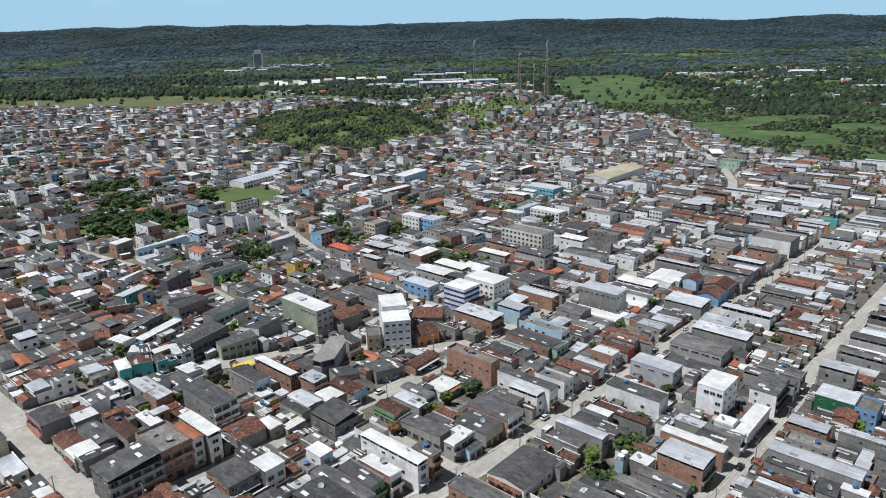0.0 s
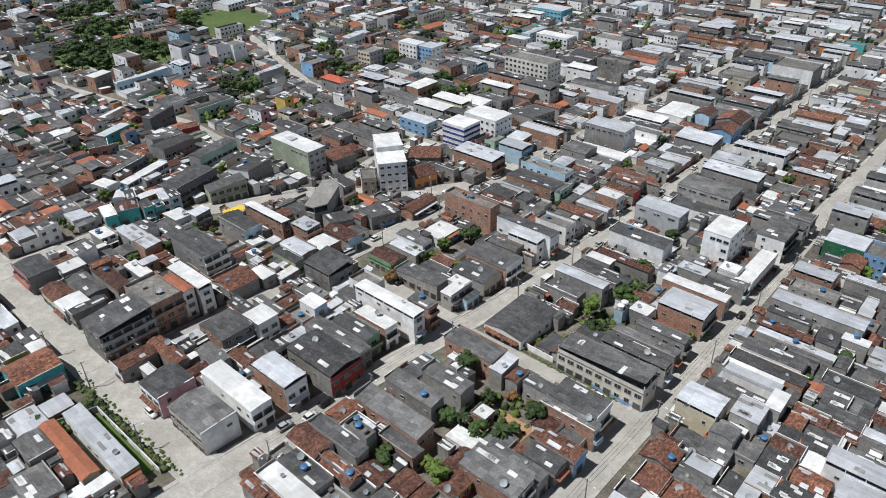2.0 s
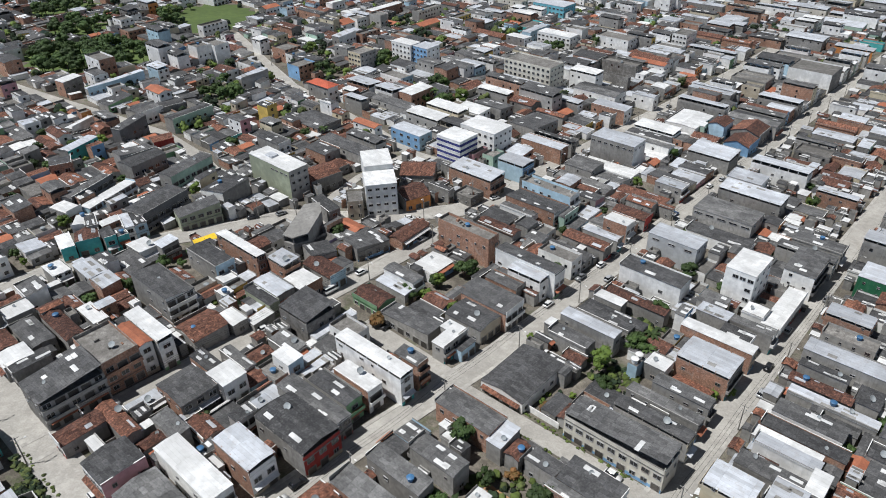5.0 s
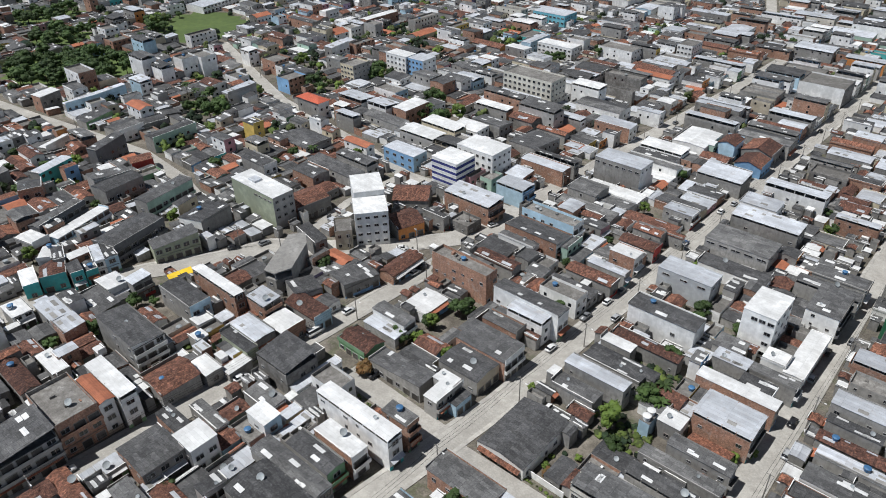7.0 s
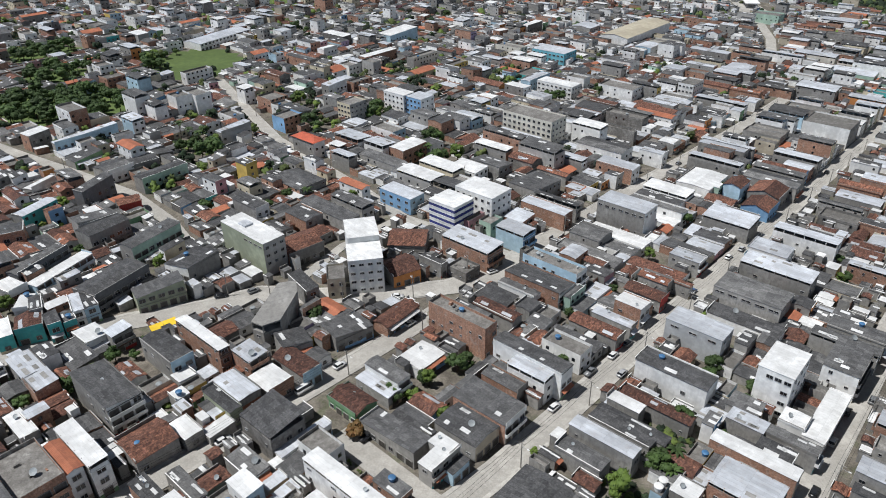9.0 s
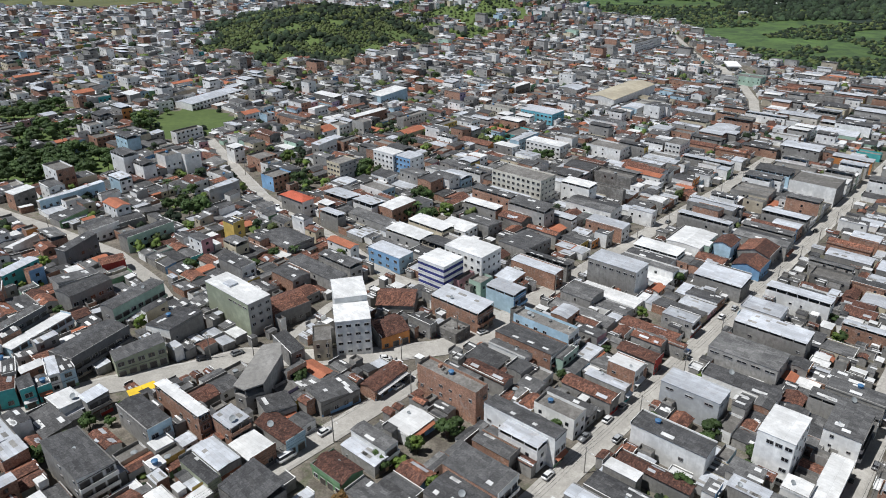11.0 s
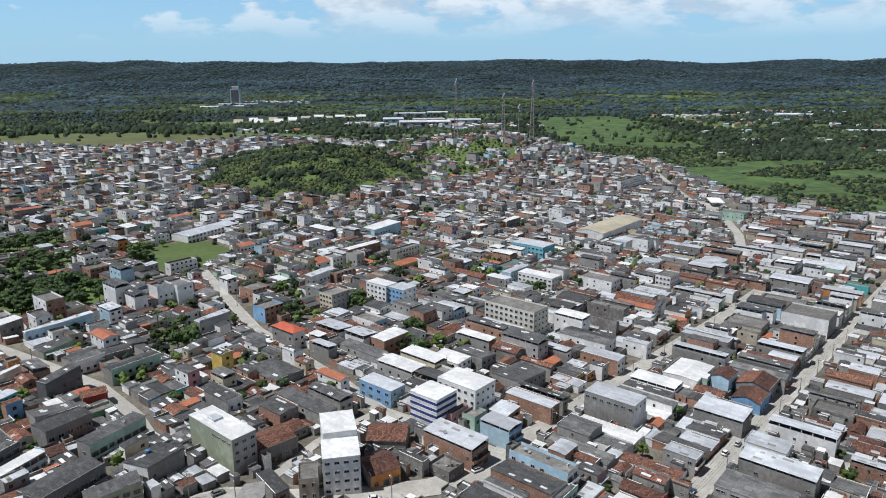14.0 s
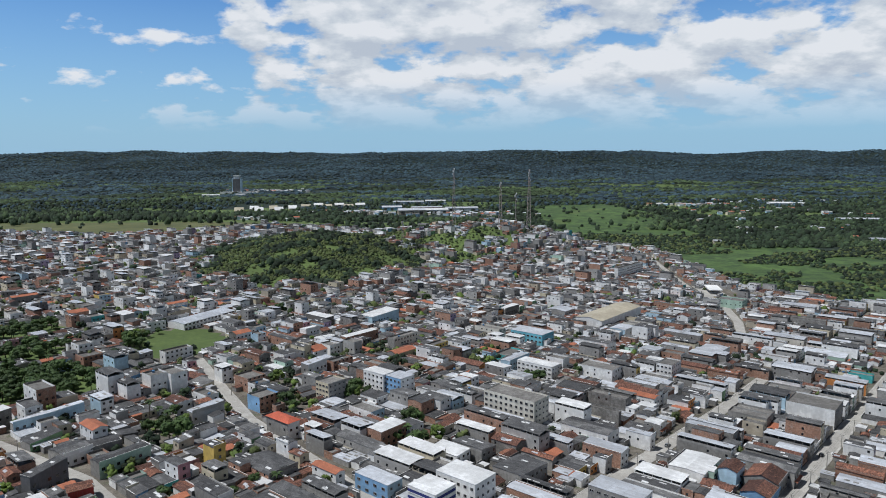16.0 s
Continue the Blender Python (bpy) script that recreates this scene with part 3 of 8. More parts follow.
    if rng.random() < (0.36 if detail else 0.05) and h < 12 and w < 15:  # small roof over the pavement
        n = len(v)
        zz = 2.75
        v += [(-hw * 0.9, -hd, zz + 0.45), (hw * 0.9, -hd, zz + 0.45), (hw * 0.9, -hd - 1.15, zz), (-hw * 0.9, -hd - 1.15, zz)]
        v += [(p[0], p[1], p[2] - 0.07) for p in v[n:n + 4]]
        f += [(n + 3, n + 2, n + 1, n), (n + 4, n + 5, n + 6, n + 7), (n + 2, n + 3, n + 7, n + 6), (n + 1, n + 2, n + 6, n + 5), (n + 3, n, n + 4, n + 7)]
        i += [4] * 5
    rv, rf, ri = [], [], []
    over = 0.14 if roof in "fmw" else 0.28
    if roof != "s":
        rm = dict(f=FIBRE, t=TILE, m=METAL, w=WHITE_SHEET, r=TILE_RED, o=TILE_ORANGE, h=TAN_SHEET)[roof]
        pitch = {"f": 0.16, "t": 0.34, "m": 0.10, "w": 0.07, "r": 0.42, "o": 0.3, "h": 0.16}[roof]
        thick = 0.10 if roof in "tro" else 0.06
        one = (rng.random() < 0.45 if roof in "fmw" else False) if mono is None else mono
        if roof == "r":  # hipped
            k = min(hw, hd)
            rise = k * pitch
            ex, ey = hw + 0.5, hd + 0.5
            top = [(-(hw - k), -(hd - k), base + rise), (hw - k, -(hd - k), base + rise), (hw - k, hd - k, base + rise), (-(hw - k), hd - k, base + rise)]
            low = [(-ex, -ey, base - 0.1), (ex, -ey, base - 0.1), (ex, ey, base - 0.1), (-ex, ey, base - 0.1)]
            for q in range(4):
                sheet(rv, rf, ri, [low[q], low[(q + 1) % 4], top[(q + 1) % 4], top[q]], thick)
        elif one:
            rise = min(1.5, w * pitch * 0.8)
            a, b = (0, rise) if rng.random() < 0.5 else (rise, 0)
            sheet(rv, rf, ri, [(-hw - over, -hd - over, base + a), (hw + over, -hd - over, base + b), (hw + over, hd + over, base + b), (-hw - over, hd + over, base + a)], thick)
            if not lift:
                n = len(v)
                v += [(-hw, -hd, h), (hw, -hd, h), (hw, -hd, h + b - 0.08), (-hw, -hd, h + a - 0.08), (-hw, hd, h), (hw, hd, h), (hw, hd, h + b - 0.08), (-hw, hd, h + a - 0.08)]
                f += [(n, n + 1, n + 2, n + 3), (n + 5, n + 4, n + 7, n + 6), (n + 1, n + 5, n + 6, n + 2), (n + 4, n, n + 3, n + 7)]
                i += [0, 1, 1, 1]
        else:
            ridge_y = d >= w * 1.15
            span = hw if ridge_y else hd
            rise = span * pitch
            if ridge_y:
                sheet(rv, rf, ri, [(-hw - over, -hd - over, base - over * pitch), (0, -hd - over, base + rise), (0, hd + over, base + rise), (-hw - over, hd + over, base - over * pitch)], thick)
                sheet(rv, rf, ri, [(0, -hd - over, base + rise), (hw + over, -hd - over, base - over * pitch), (hw + over, hd + over, base - over * pitch), (0, hd + over, base + rise)], thick)
            else:
                sheet(rv, rf, ri, [(-hw - over, -hd - over, base - over * pitch), (hw + over, -hd - over, base - over * pitch), (hw + over, 0, base + rise), (-hw - over, 0, base + rise)], thick)
                sheet(rv, rf, ri, [(-hw - over, 0, base + rise), (hw + over, 0, base + rise), (hw + over, hd + over, base - over * pitch), (-hw - over, hd + over, base - over * pitch)], thick)
            if not lift:
                n = len(v)
                if ridge_y:
                    v += [(-hw, -hd, h), (hw, -hd, h), (0, -hd, h + rise - 0.07), (-hw, hd, h), (hw, hd, h), (0, hd, h + rise - 0.07)]
                    f += [(n, n + 1, n + 2), (n + 4, n + 3, n + 5)]
                    i += [0, 1]
                else:
                    v += [(-hw, -hd, h), (-hw, hd, h), (-hw, 0, h + rise - 0.07), (hw, -hd, h), (hw, hd, h), (hw, 0, h + rise - 0.07)]
                    f += [(n + 1, n, n + 2), (n + 3, n + 4, n + 5)]
                    i += [1, 1]
        if roof in "ftm" and rng.random() < 0.75:  # patched and translucent sheets
            for _ in range(rng.randint(1, 4)):
                px, py = rng.choice((-1, 1)) * rng.uniform(0.35, 0.7) * hw, rng.uniform(-0.7, 0.7) * hd
                if not one and not ridge_y:
                    continue
                sw, sd = min(0.55, hw * 0.2), rng.uniform(0.6, 1.8)
                zz = (lambda q: base + a + (b - a) * (q + hw) / w + 0.05) if one else (lambda q: base + rise * (1 - abs(q) / hw) + 0.05)
                sheet(rv, rf, ri, [(px - sw, py - sd, zz(px - sw)), (px + sw, py - sd, zz(px + sw)), (px + sw, py + sd, zz(px + sw)), (px - sw, py + sd, zz(px - sw))], 0.03, 1)
        put("roof", rv, rf, ri, (rm, WHITE_SHEET if roof == "f" else (METAL if roof == "t" else RENDERED)), thing, place)
    if lift:
        step_y = 3.6
        n = max(1, round(d / step_y))
        for k in range(n + 1):
            for sx in (-1, 1):
                yy = -hd + 0.1 + (d - 0.2) * k / n
                xx = sx * (hw - 0.12)
                box(v, f, i, xx - 0.1, xx + 0.1, yy - 0.1, yy + 0.1, h, base + 0.1, (1,) * 5)
    put("wall", v, f, i, mats, thing, place)
    if far and win:
        bv, bf, bi = [], [], []
        cols = max(1, int(w / 2.8))
        for k in range(storeys):
            for q in range(cols):
                xx = -hw + w * (q + 0.5) / cols
                if rng.random() < 0.85:
                    box(bv, bf, bi, xx - 0.6, xx + 0.6, -hd - 0.05, -hd, 2.9 * k + 0.95, 2.9 * k + 2.1)
                if rng.random() < 0.5 and y < 800:
                    box(bv, bf, bi, xx - 0.5, xx + 0.5, hd, hd + 0.05, 2.9 * k + 1.0, 2.9 * k + 2.1)
            if k and y < 900:
                for q in range(int(d / 4)):
                    for sx in (-1, 1):
                        if rng.random() < 0.42:
                            yy = -hd + d * (q + 0.5) / int(d / 4)
                            box(bv, bf, bi, sx * hw - 0.05, sx * hw + 0.05, yy - 0.5, yy + 0.5, 2.9 * k + 1.0, 2.9 * k + 2.1)
        thing.add(bv, bf, bi, (GLASS_DARK,), place)
        if roof == "s" and rng.random() < 0.3:
            sort = "blue_tank" if rng.random() < 0.6 else "grey_tank"
            spot = place @ Matrix.Translation((rng.uniform(-0.5, 0.5) * hw, rng.uniform(-0.7, 0.7) * hd, h))
            for me in (tank_mesh(sort), tank_mesh("lid_" + sort)):
                thing.add([tuple(p.co) for p in me.vertices], [tuple(p.vertices) for p in me.polygons], [0] * len(me.polygons), (me.materials[0],), spot)
        return thing
    if detail >= 1 and win:
        cols = max(1, int(w / (2.6 if detail > 1 else 3.4)))
        for k in range(storeys):
            for q in range(cols):
                xx = -hw + w * (q + 0.5) / cols
                if k == 0:
                    kind, sw, sh, zz = ("shop_door", min(2.2, w / cols * 0.75), 2.2, 1.12) if rng.random() < 0.55 else ("window", 1.4, 1.3, 1.6)
                else:
                    kind, sw, sh, zz = "window", min(1.9, w / cols * 0.66), 1.4, 2.9 * k + 1.6
                if k in galleries and rng.random() < 0.7:  # wide dark panel painted as doors and gallery shade behind the balcony
                    kind, sw, sh, zz = "balcony_door", w / cols * 0.84, 2.1, 2.9 * k + 1.12
                child(kind, window_mesh(kind), thing, Matrix.LocRotScale((xx, -hd - 0.02, zz), None, (sw, 1, sh)))
            if rot in (FACE_NV, FACE_PU):  # the back looks down the slope
                for q in range(cols):
                    if rng.random() < 0.55:
                        xx = -hw + w * (q + 0.5) / cols
                        child("window", window_mesh("window"), thing, Matrix.LocRotScale((xx, hd + 0.02, 2.9 * k + 1.65), Euler((0, 0, math.pi)), (min(1.5, w / cols * 0.6), 1, 1.2)))
            if k > 0 or storeys == 1:
                for sx, turn in ((-1, -90), (1, 90)):
                    open_side = sx == (-1 if rot == FACE_PV else 1)
                    for q in range(int(d / (3.4 if open_side else 6))):
                        if rng.random() < (0.5 if open_side else 0.2):
                            yy = -hd + d * (q + 0.5) / int(d / (3.4 if open_side else 6))
                            child("window", window_mesh("window"), thing, Matrix.LocRotScale((sx * (hw + 0.02), yy, 2.9 * k + 1.7), Euler((0, 0, radians(turn))), (rng.choice((0.7, 1.0, 1.3)), 1, rng.choice((0.7, 1.05)))))
    if tank is None:
        tank = "blue_tank" if (rng.random() < (0.4 if roof == "s" else 0.09) and detail >= 1) else ("grey_tank" if rng.random() < 0.12 and detail >= 1 and roof == "s" else "")
    if tank:
        zz = h + 0.02 if roof == "s" else base + 0.35
        drum = child("water_tank", tank_mesh(tank), thing, Matrix.Translation((rng.uniform(-0.5, 0.5) * hw, rng.uniform(-0.7, 0.7) * hd, zz)))
        child("lid", tank_mesh("lid_" + tank), drum, Matrix())
    if roof == "s" and detail >= 2:  # odds and ends on the open terrace
        for _ in range(rng.randint(2, 5)):
            a, b, cc = rng.uniform(0.3, 1.3), rng.uniform(0.3, 0.9), rng.uniform(0.2, 1.0)
            px, py = rng.uniform(-0.7, 0.7) * (hw - 0.6), rng.uniform(-0.8, 0.8) * (hd - 0.6)
            cv, cf, ci = [], [], []
            box(cv, cf, ci, px - a / 2, px + a / 2, py - b / 2, py + b / 2, h - 0.02, h + cc)
            put("crate", cv, cf, ci, (rng.choice((BRICK, WHITE_SHEET, RENDERED, FIBRE, CONCRETE)),), thing, None)
    if detail >= 2 and rng.random() < 0.35:
        px, py = rng.uniform(-0.6, 0.6) * hw, rng.uniform(-0.6, 0.6) * hd
        size = rng.choice((0.4, 0.45, 0.6, 0.85))
        child("satellite_dish", dish_mesh(), thing, Matrix.LocRotScale((px, py, base + 0.1), Euler((0, 0, rng.uniform(-0.4, 0.4) - rot)), (size,) * 3))
    return thing


def dish_mesh():
    """A mesh dish on a short mast, looking up and to the north-east."""
    def build():
        v, f, i = [], [], []
        n = 16
        tilt = Matrix.Translation((0, 0, 1.0)) @ Matrix.Rotation(radians(38), 4, "X")
        for q in range(4):
            r = q / 3
            for k in range(n):
                v.append(tuple(tilt @ Vector((r * math.cos(2 * math.pi * k / n), r * math.sin(2 * math.pi * k / n), 0.32 * r * r))))
        for q in range(3):
            f.extend((q * n + k, q * n + (k + 1) % n, (q + 1) * n + (k + 1) % n, (q + 1) * n + k) for k in range(n))
        i.extend([0] * len(f))
        box(v, f, i, -0.05, 0.05, -0.05, 0.05, -0.6, 1.0)
        return v, f, i, (TANK_GREY,)
    return shared("satellite_dish", build)


def face(way):
    """Turn of a house whose front looks along way."""
    return math.atan2(way[1], way[0]) + math.pi / 2


FACE_PV, FACE_NV, FACE_PU, FACE_NU = face(EV), face((-EV[0], -EV[1])), face(EU), face((-EU[0], -EU[1]))


def random_kind(rng, x, y):
    """What a lot of this quarter looks like."""
    metal = (0.33 if y > 330 else 0.38) if to_uv(x, y)[1] > -240 and y > 260 else (0.09 if x < -40 and 250 < y < 520 else 0.2)
    r = rng.random()
    if r < metal:
        roof = "m" if rng.random() < 0.7 else "w"
    elif r < metal + 0.22:
        roof = "t" if rng.random() < 0.92 else "o"
    elif r < metal + 0.32:
        roof = "s"
    else:
        roof = "f"
    weights = (66, 31, 3, 0) if y < 330 else (38, 44, 15, 3)
    st = rng.choices((1, 2, 3, 4), weights if roof not in "to" else (80, 18, 2, 0))[0]
    paint = rng.choices(("white", "cream", "grey", "raw", "brick", "concrete", "sky", "green", "mint", "yellow", "pink", "beige", "blue", "orange", "teal", "lilac", "dark"),
                        (42, 9, 8, 9, 12, 3, 5, 2.5, 3.5, 3.5, 3, 6, 3, 2.5, 1.5, 1.2, 1.5))[0]
    side = rng.choices(("raw", "brick", "white", "concrete", "grey"), (30, 24, 34, 5, 7))[0]
    if rng.random() < 0.4 and paint in ("white", "cream", "sky", "beige", "mint", "grey"):
        side = paint
    long_lots = to_uv(x, y)[1] > -240 and y > 240
    raised = 2.0 if (roof in "mwf" and st >= 2 and rng.random() < (0.75 if long_lots else 0.5 if roof != "f" else 0.3)) else None
    return dict(storeys=st, roof=roof, paint=paint, side=side, raised=raised)


def distance_detail(x, y):
    r = math.hypot(x - 5, y - 90)
    return 2 if r < 92 else 0


def lot(u0, u1, v0, v1, h, kind, paint, side, way, **more):
    """A house on a lot of the grid, h to the eaves of its highest roof; capitals: the top roof stands on posts over a terrace."""
    roof, storeys = kind[0], int(kind[1])
    raised = None
    if roof in "MF" or (roof in "mw" and storeys >= 3):
        roof, raised = roof.lower(), 1.9
    body = h - (raised or 0) - (0.9 if roof == "s" else 0.0)
    if way in "Vv":
        w, d, rot = u1 - u0, v1 - v0, (FACE_NV if way == "V" else FACE_PV)
    else:
        w, d, rot = v1 - v0, u1 - u0, (FACE_NU if way == "U" else FACE_PU)
    x, y = uv((u0 + u1) / 2, (v0 + v1) / 2)
    if not free(x, y, w, d, rot, -0.9):
        return None
    return house(x, y, w, d, rot, storeys, roof, paint, side, detail=2 if y < 300 else 0, height=body, raised=raised, **more)


def askew(x, y, w, d, turn, h, kind, paint, side):
    """A house off the grid, h to the eaves of its highest roof."""
    roof, storeys = kind[0], int(kind[1])
    if free(x, y, w, d, radians(turn), -0.9):
        house(x, y, w, d, radians(turn), storeys, roof, paint, side, detail=2 if y < 300 else 0, height=h - (0.9 if roof == "s" else 0.0))


# ---- single buildings with a shape of their own ----
def block(name, label, x, y, w, d, rot, h, front, side, cols, storeys, roof=None, roof_rise=0.0, win=(1.2, 1.1), first=0, parapet=0.8, base=0.0, side_cols=0, floor=None):
    """A taller building with regular windows."""
    BUILT.append((x, y, w, d, rot))
    thing = new(name, None)
    z0 = gz(x, y) + base
    thing.matrix_basis = Matrix.Translation((x, y, z0)) @ Matrix.Rotation(rot, 4, "Z")
    tagged(thing, label, "building")
    hw, hd = w / 2, d / 2
    v, f, i = [], [], []
    box(v, f, i, -hw, hw, -hd, hd, -3.0, h, (0, 1, 1, 1, 2))
    t = 0.18
    for x0, x1, y0, y1 in ((-hw, hw, -hd, -hd + t), (-hw, hw, hd - t, hd), (-hw, -hw + t, -hd + t, hd - t), (hw - t, hw, -hd + t, hd - t)):
        box(v, f, i, x0, x1, y0, y1, h, h + parapet, (0, 1, 1, 1, 2))
    put("wall", v, f, i, (PAINTS[front], PAINTS[side], WHITE_SHEET if roof == "w" else CONCRETE), thing, None)
    if roof:
        rv, rf, ri = [], [], []
        sheet(rv, rf, ri, [(-hw - 0.1, -hd - 0.1, h + parapet + 0.06), (hw + 0.1, -hd - 0.1, h + parapet + 0.06), (hw + 0.1, hd + 0.1, h + parapet + 0.06 + roof_rise), (-hw - 0.1, hd + 0.1, h + parapet + 0.06 + roof_rise)], 0.1)
        put("roof", rv, rf, ri, (dict(w=WHITE_SHEET, m=METAL, f=FIBRE)[roof],), thing, None)
    fl = floor or h / storeys
    for k in range(first, storeys):
        for q in range(cols):
            xx = -hw + w * (q + 0.5) / cols
            child("window", window_mesh("window"), thing, Matrix.LocRotScale((xx, -hd - 0.02, fl * k + fl * 0.58), None, (min(win[0], w / cols * 0.8), 1, win[1])))
        for q in range(side_cols):
            yy = -hd + d * (q + 0.5) / side_cols
            for sx, turn in ((1, 90), (-1, -90)):
                child("window", window_mesh("window"), thing, Matrix.LocRotScale((sx * (hw + 0.02), yy, fl * k + fl * 0.58), Euler((0, 0, radians(turn))), (0.9, 1, 0.9)))
    return thing


# white apartment tower on the bend, with its stepped rear and low annexe
R9 = radians(9)
block("apartment_tower", "white and grey four-storey apartment tower on the bend road", -17.4, 266.3, 11.0, 11.0, R9, 12.2, "white", "white", 4, 4, "w", 0.0, (1.5, 0.9), 0, 0.5)
block("stair_block", "white stepped rear of the apartment tower with a gabled roof", -19.2, 277.6, 10.4, 11.5, radians(12), 14.2, "white", "white", 0, 4, "w", 0.9)
block("annexe", "beige annexe beside the apartment tower with orange parapet", -26.4, 261.3, 5.6, 9.0, R9, 7.2, "beige", "white", 2, 2, None, 0, (1.0, 1.3), 0, 0.6)
# olive slab beside the road
olive_block = block("office_block", "tall olive-green rendered block with a flat white roof", *uv(169, -231), 8.6, 24.0, FACE_PV, 11.6, "grey", "olive", 3, 4, "w", 0.3, (1.3, 1.0), 1, 0.8)
v, f, i = [], [], []
box(v, f, i, -1.6, 1.6, 1.5, 5.5, 12.4, 13.3)
put("skylight", v, f, i, (METAL,), olive_block, None)
for yy in (-10.2, -7.6, -4.8, -2.2):
    child("window", window_mesh("window"), olive_block, Matrix.LocRotScale((-4.32, yy, 10.6), Euler((0, 0, radians(-90))), (1.7, 1, 0.6)))


def wedge():
    """The pointed corner building between the bend road and the side street."""
    ring = [(-46.0, 231.5), (-42.5, 229.3), (-38.0, 232.0), (-35.6, 246.0), (-37.0, 252.2), (-42.2, 251.0)]
    BUILT.append((-41, 241, 9, 22, radians(-8)))
    z0 = gz(-41, 241)
    thing = new("wedge_building", None)
    thing.matrix_basis = Matrix.Translation((-41, 241, z0))
    tagged(thing, "bare grey wedge-shaped building with a rounded open prow", "building")
    ring = [(x + 41, y - 241) for x, y in ring]
    n = len(ring)
    v, f, i = [], [], []
    for za, zb in ((-2.0, 6.4), (8.6, 9.0)):
        k = len(v)
        v += [(x, y, za) for x, y in ring] + [(x, y, zb) for x, y in ring]
        f += [(k + q, k + (q + 1) % n, k + n + (q + 1) % n, k + n + q) for q in range(n)] + [tuple(k + n + q for q in range(n)), tuple(k + q for q in reversed(range(n)))]
        i += [0] * (n + 2)
    for a, b in ((2, 3), (3, 4), (4, 5), (5, 0)):
        (xa, ya), (xb, yb) = ring[a], ring[b]
        k = len(v)
        sx, sy = -(yb - ya), xb - xa
        s = math.hypot(sx, sy)
        ox, oy = sx / s * 0.15, sy / s * 0.15
        v += [(xa, ya, 6.4), (xb, yb, 6.4), (xb + ox, yb + oy, 6.4), (xa + ox, ya + oy, 6.4), (xa, ya, 8.6), (xb, yb, 8.6), (xb + ox, yb + oy, 8.6), (xa + ox, ya + oy, 8.6)]
        f += [(k, k + 1, k + 5, k + 4), (k + 1, k + 2, k + 6, k + 5), (k + 2, k + 3, k + 7, k + 6), (k + 3, k, k + 4, k + 7)]
        i += [0] * 4
    for x, y in ring[:3]:
        box(v, f, i, x * 0.96 - 0.15, x * 0.96 + 0.15, y * 0.97 - 0.15, y * 0.97 + 0.15, 6.4, 8.6, (0,) * 5)
    put("wall", v, f, i, (RENDERED,), thing, None)
    for k in range(2):
        for (xa, ya), (xb, yb) in ((ring[0], ring[1]), (ring[1], ring[2])):
            turn = math.atan2(yb - ya, xb - xa)
            child("window", window_mesh("window"), thing, Matrix.LocRotScale(((xa + xb) / 2, (ya + yb) / 2, 1.7 + 3.0 * k), Euler((0, 0, turn)), (1.3, 1, 1.0)))


wedge()


def awning():
    thing = new("awning", None)
    x, y = -72.5, 236.0
    thing.matrix_basis = Matrix.Translation((x, y, gz(x, y))) @ Matrix.Rotation(radians(37), 4, "Z")
    tagged(thing, "bright yellow canvas awning on posts by the road", "awning")
    v, f, i = [], [], []
    for k in (-1, 1):
        sheet(v, f, i, [(k * 1.9 - 1.85, -1.6, 3.1), (k * 1.9 + 1.85, -1.6, 3.1), (k * 1.9 + 1.85, 1.2, 3.8), (k * 1.9 - 1.85, 1.2, 3.8)], 0.08)
    put("canopy", v, f, i, (AWNING,), thing, None)
    for px in (-3.6, 0, 3.6):
        for py in (-1.5, 1.1):
            v, f, i = [], [], []
            box(v, f, i, px - 0.05, px + 0.05, py - 0.05, py + 0.05, -0.5, 3.1)
            put("post", v, f, i, (STEEL,), thing, None)


AWNING = material("yellow_canvas", (0.75, 0.52, 0.03), (0.66, 0.44, 0.03), 0.6, 0.2, 0.7, 0.1, 0.1)
awning()
# school hall on the green, and the tan-roofed hangar
house(-154, 603, 50.0, 17.0, radians(59.6), 2, "m", "white", "white", detail=1, height=5.6, label="long white school hall with a pale sheet roof on a green", name="school_hall", mono=False)


def slab(name, label, u0, u1, v0, v1, h, front, side, cols, side_cols, storeys, roof=None, win=(1.2, 1.1), first=0, parapet=0.7, base=0.0):
    """A block on the grid whose front looks down the streets."""
    return block(name, label, *uv((u0 + u1) / 2, (v0 + v1) / 2), v1 - v0, u1 - u0, FACE_NU, h, front, side, cols, storeys, roof, 0.0, win, first, parapet, base, side_cols)


# green and blue corner blocks east of the avenue, white tower and its neighbours
slab("corner_block", "dark green three-storey block with small windows", 246, 256, -49, -36.9, 8.2, "dkgreen", "dkgreen", 3, 2, 3, "m", (0.8, 0.7))
slab("corner_block", "bright blue three-storey block with small windows", 246, 256, -36.7, -30, 8.2, "blue", "blue", 3, 4, 3, None, (0.9, 0.9))
white_tower = slab("apartment_house", "tall white four-storey house with a white roof", 214, 227, -78, -69.2, 13.2, "white", "white", 0, 3, 4, "w", (1.2, 1.0), 1)
for level, across in ((3, (-1.2, 0.9, 3.2)), (2, (2.9,)), (1, (2.9,)), (0, (-2.6, 2.9))):  # windows gathered on one side of the front
    for xx in across:
        child("window", window_mesh("window"), white_tower, Matrix.LocRotScale((xx, -6.52, level * 3.3 + 1.95), None, (1.7, 1, 1.15)))
slab("office_block", "pale grey rendered block with slot windows under a flat roof", 223.5, 231.5, -107.2, -90.5, 9.2, "pale", "pale", 3, 2, 3, "m", (2.4, 0.7), 2, 0.35)
slab("warehouse", "long grey hall with a row of slots under its dark roof", 254.5, 266, -105.6, -84.6, 7.8, "raw", "raw", 5, 2, 3, "f", (3.0, 0.75), 2, 0.3)
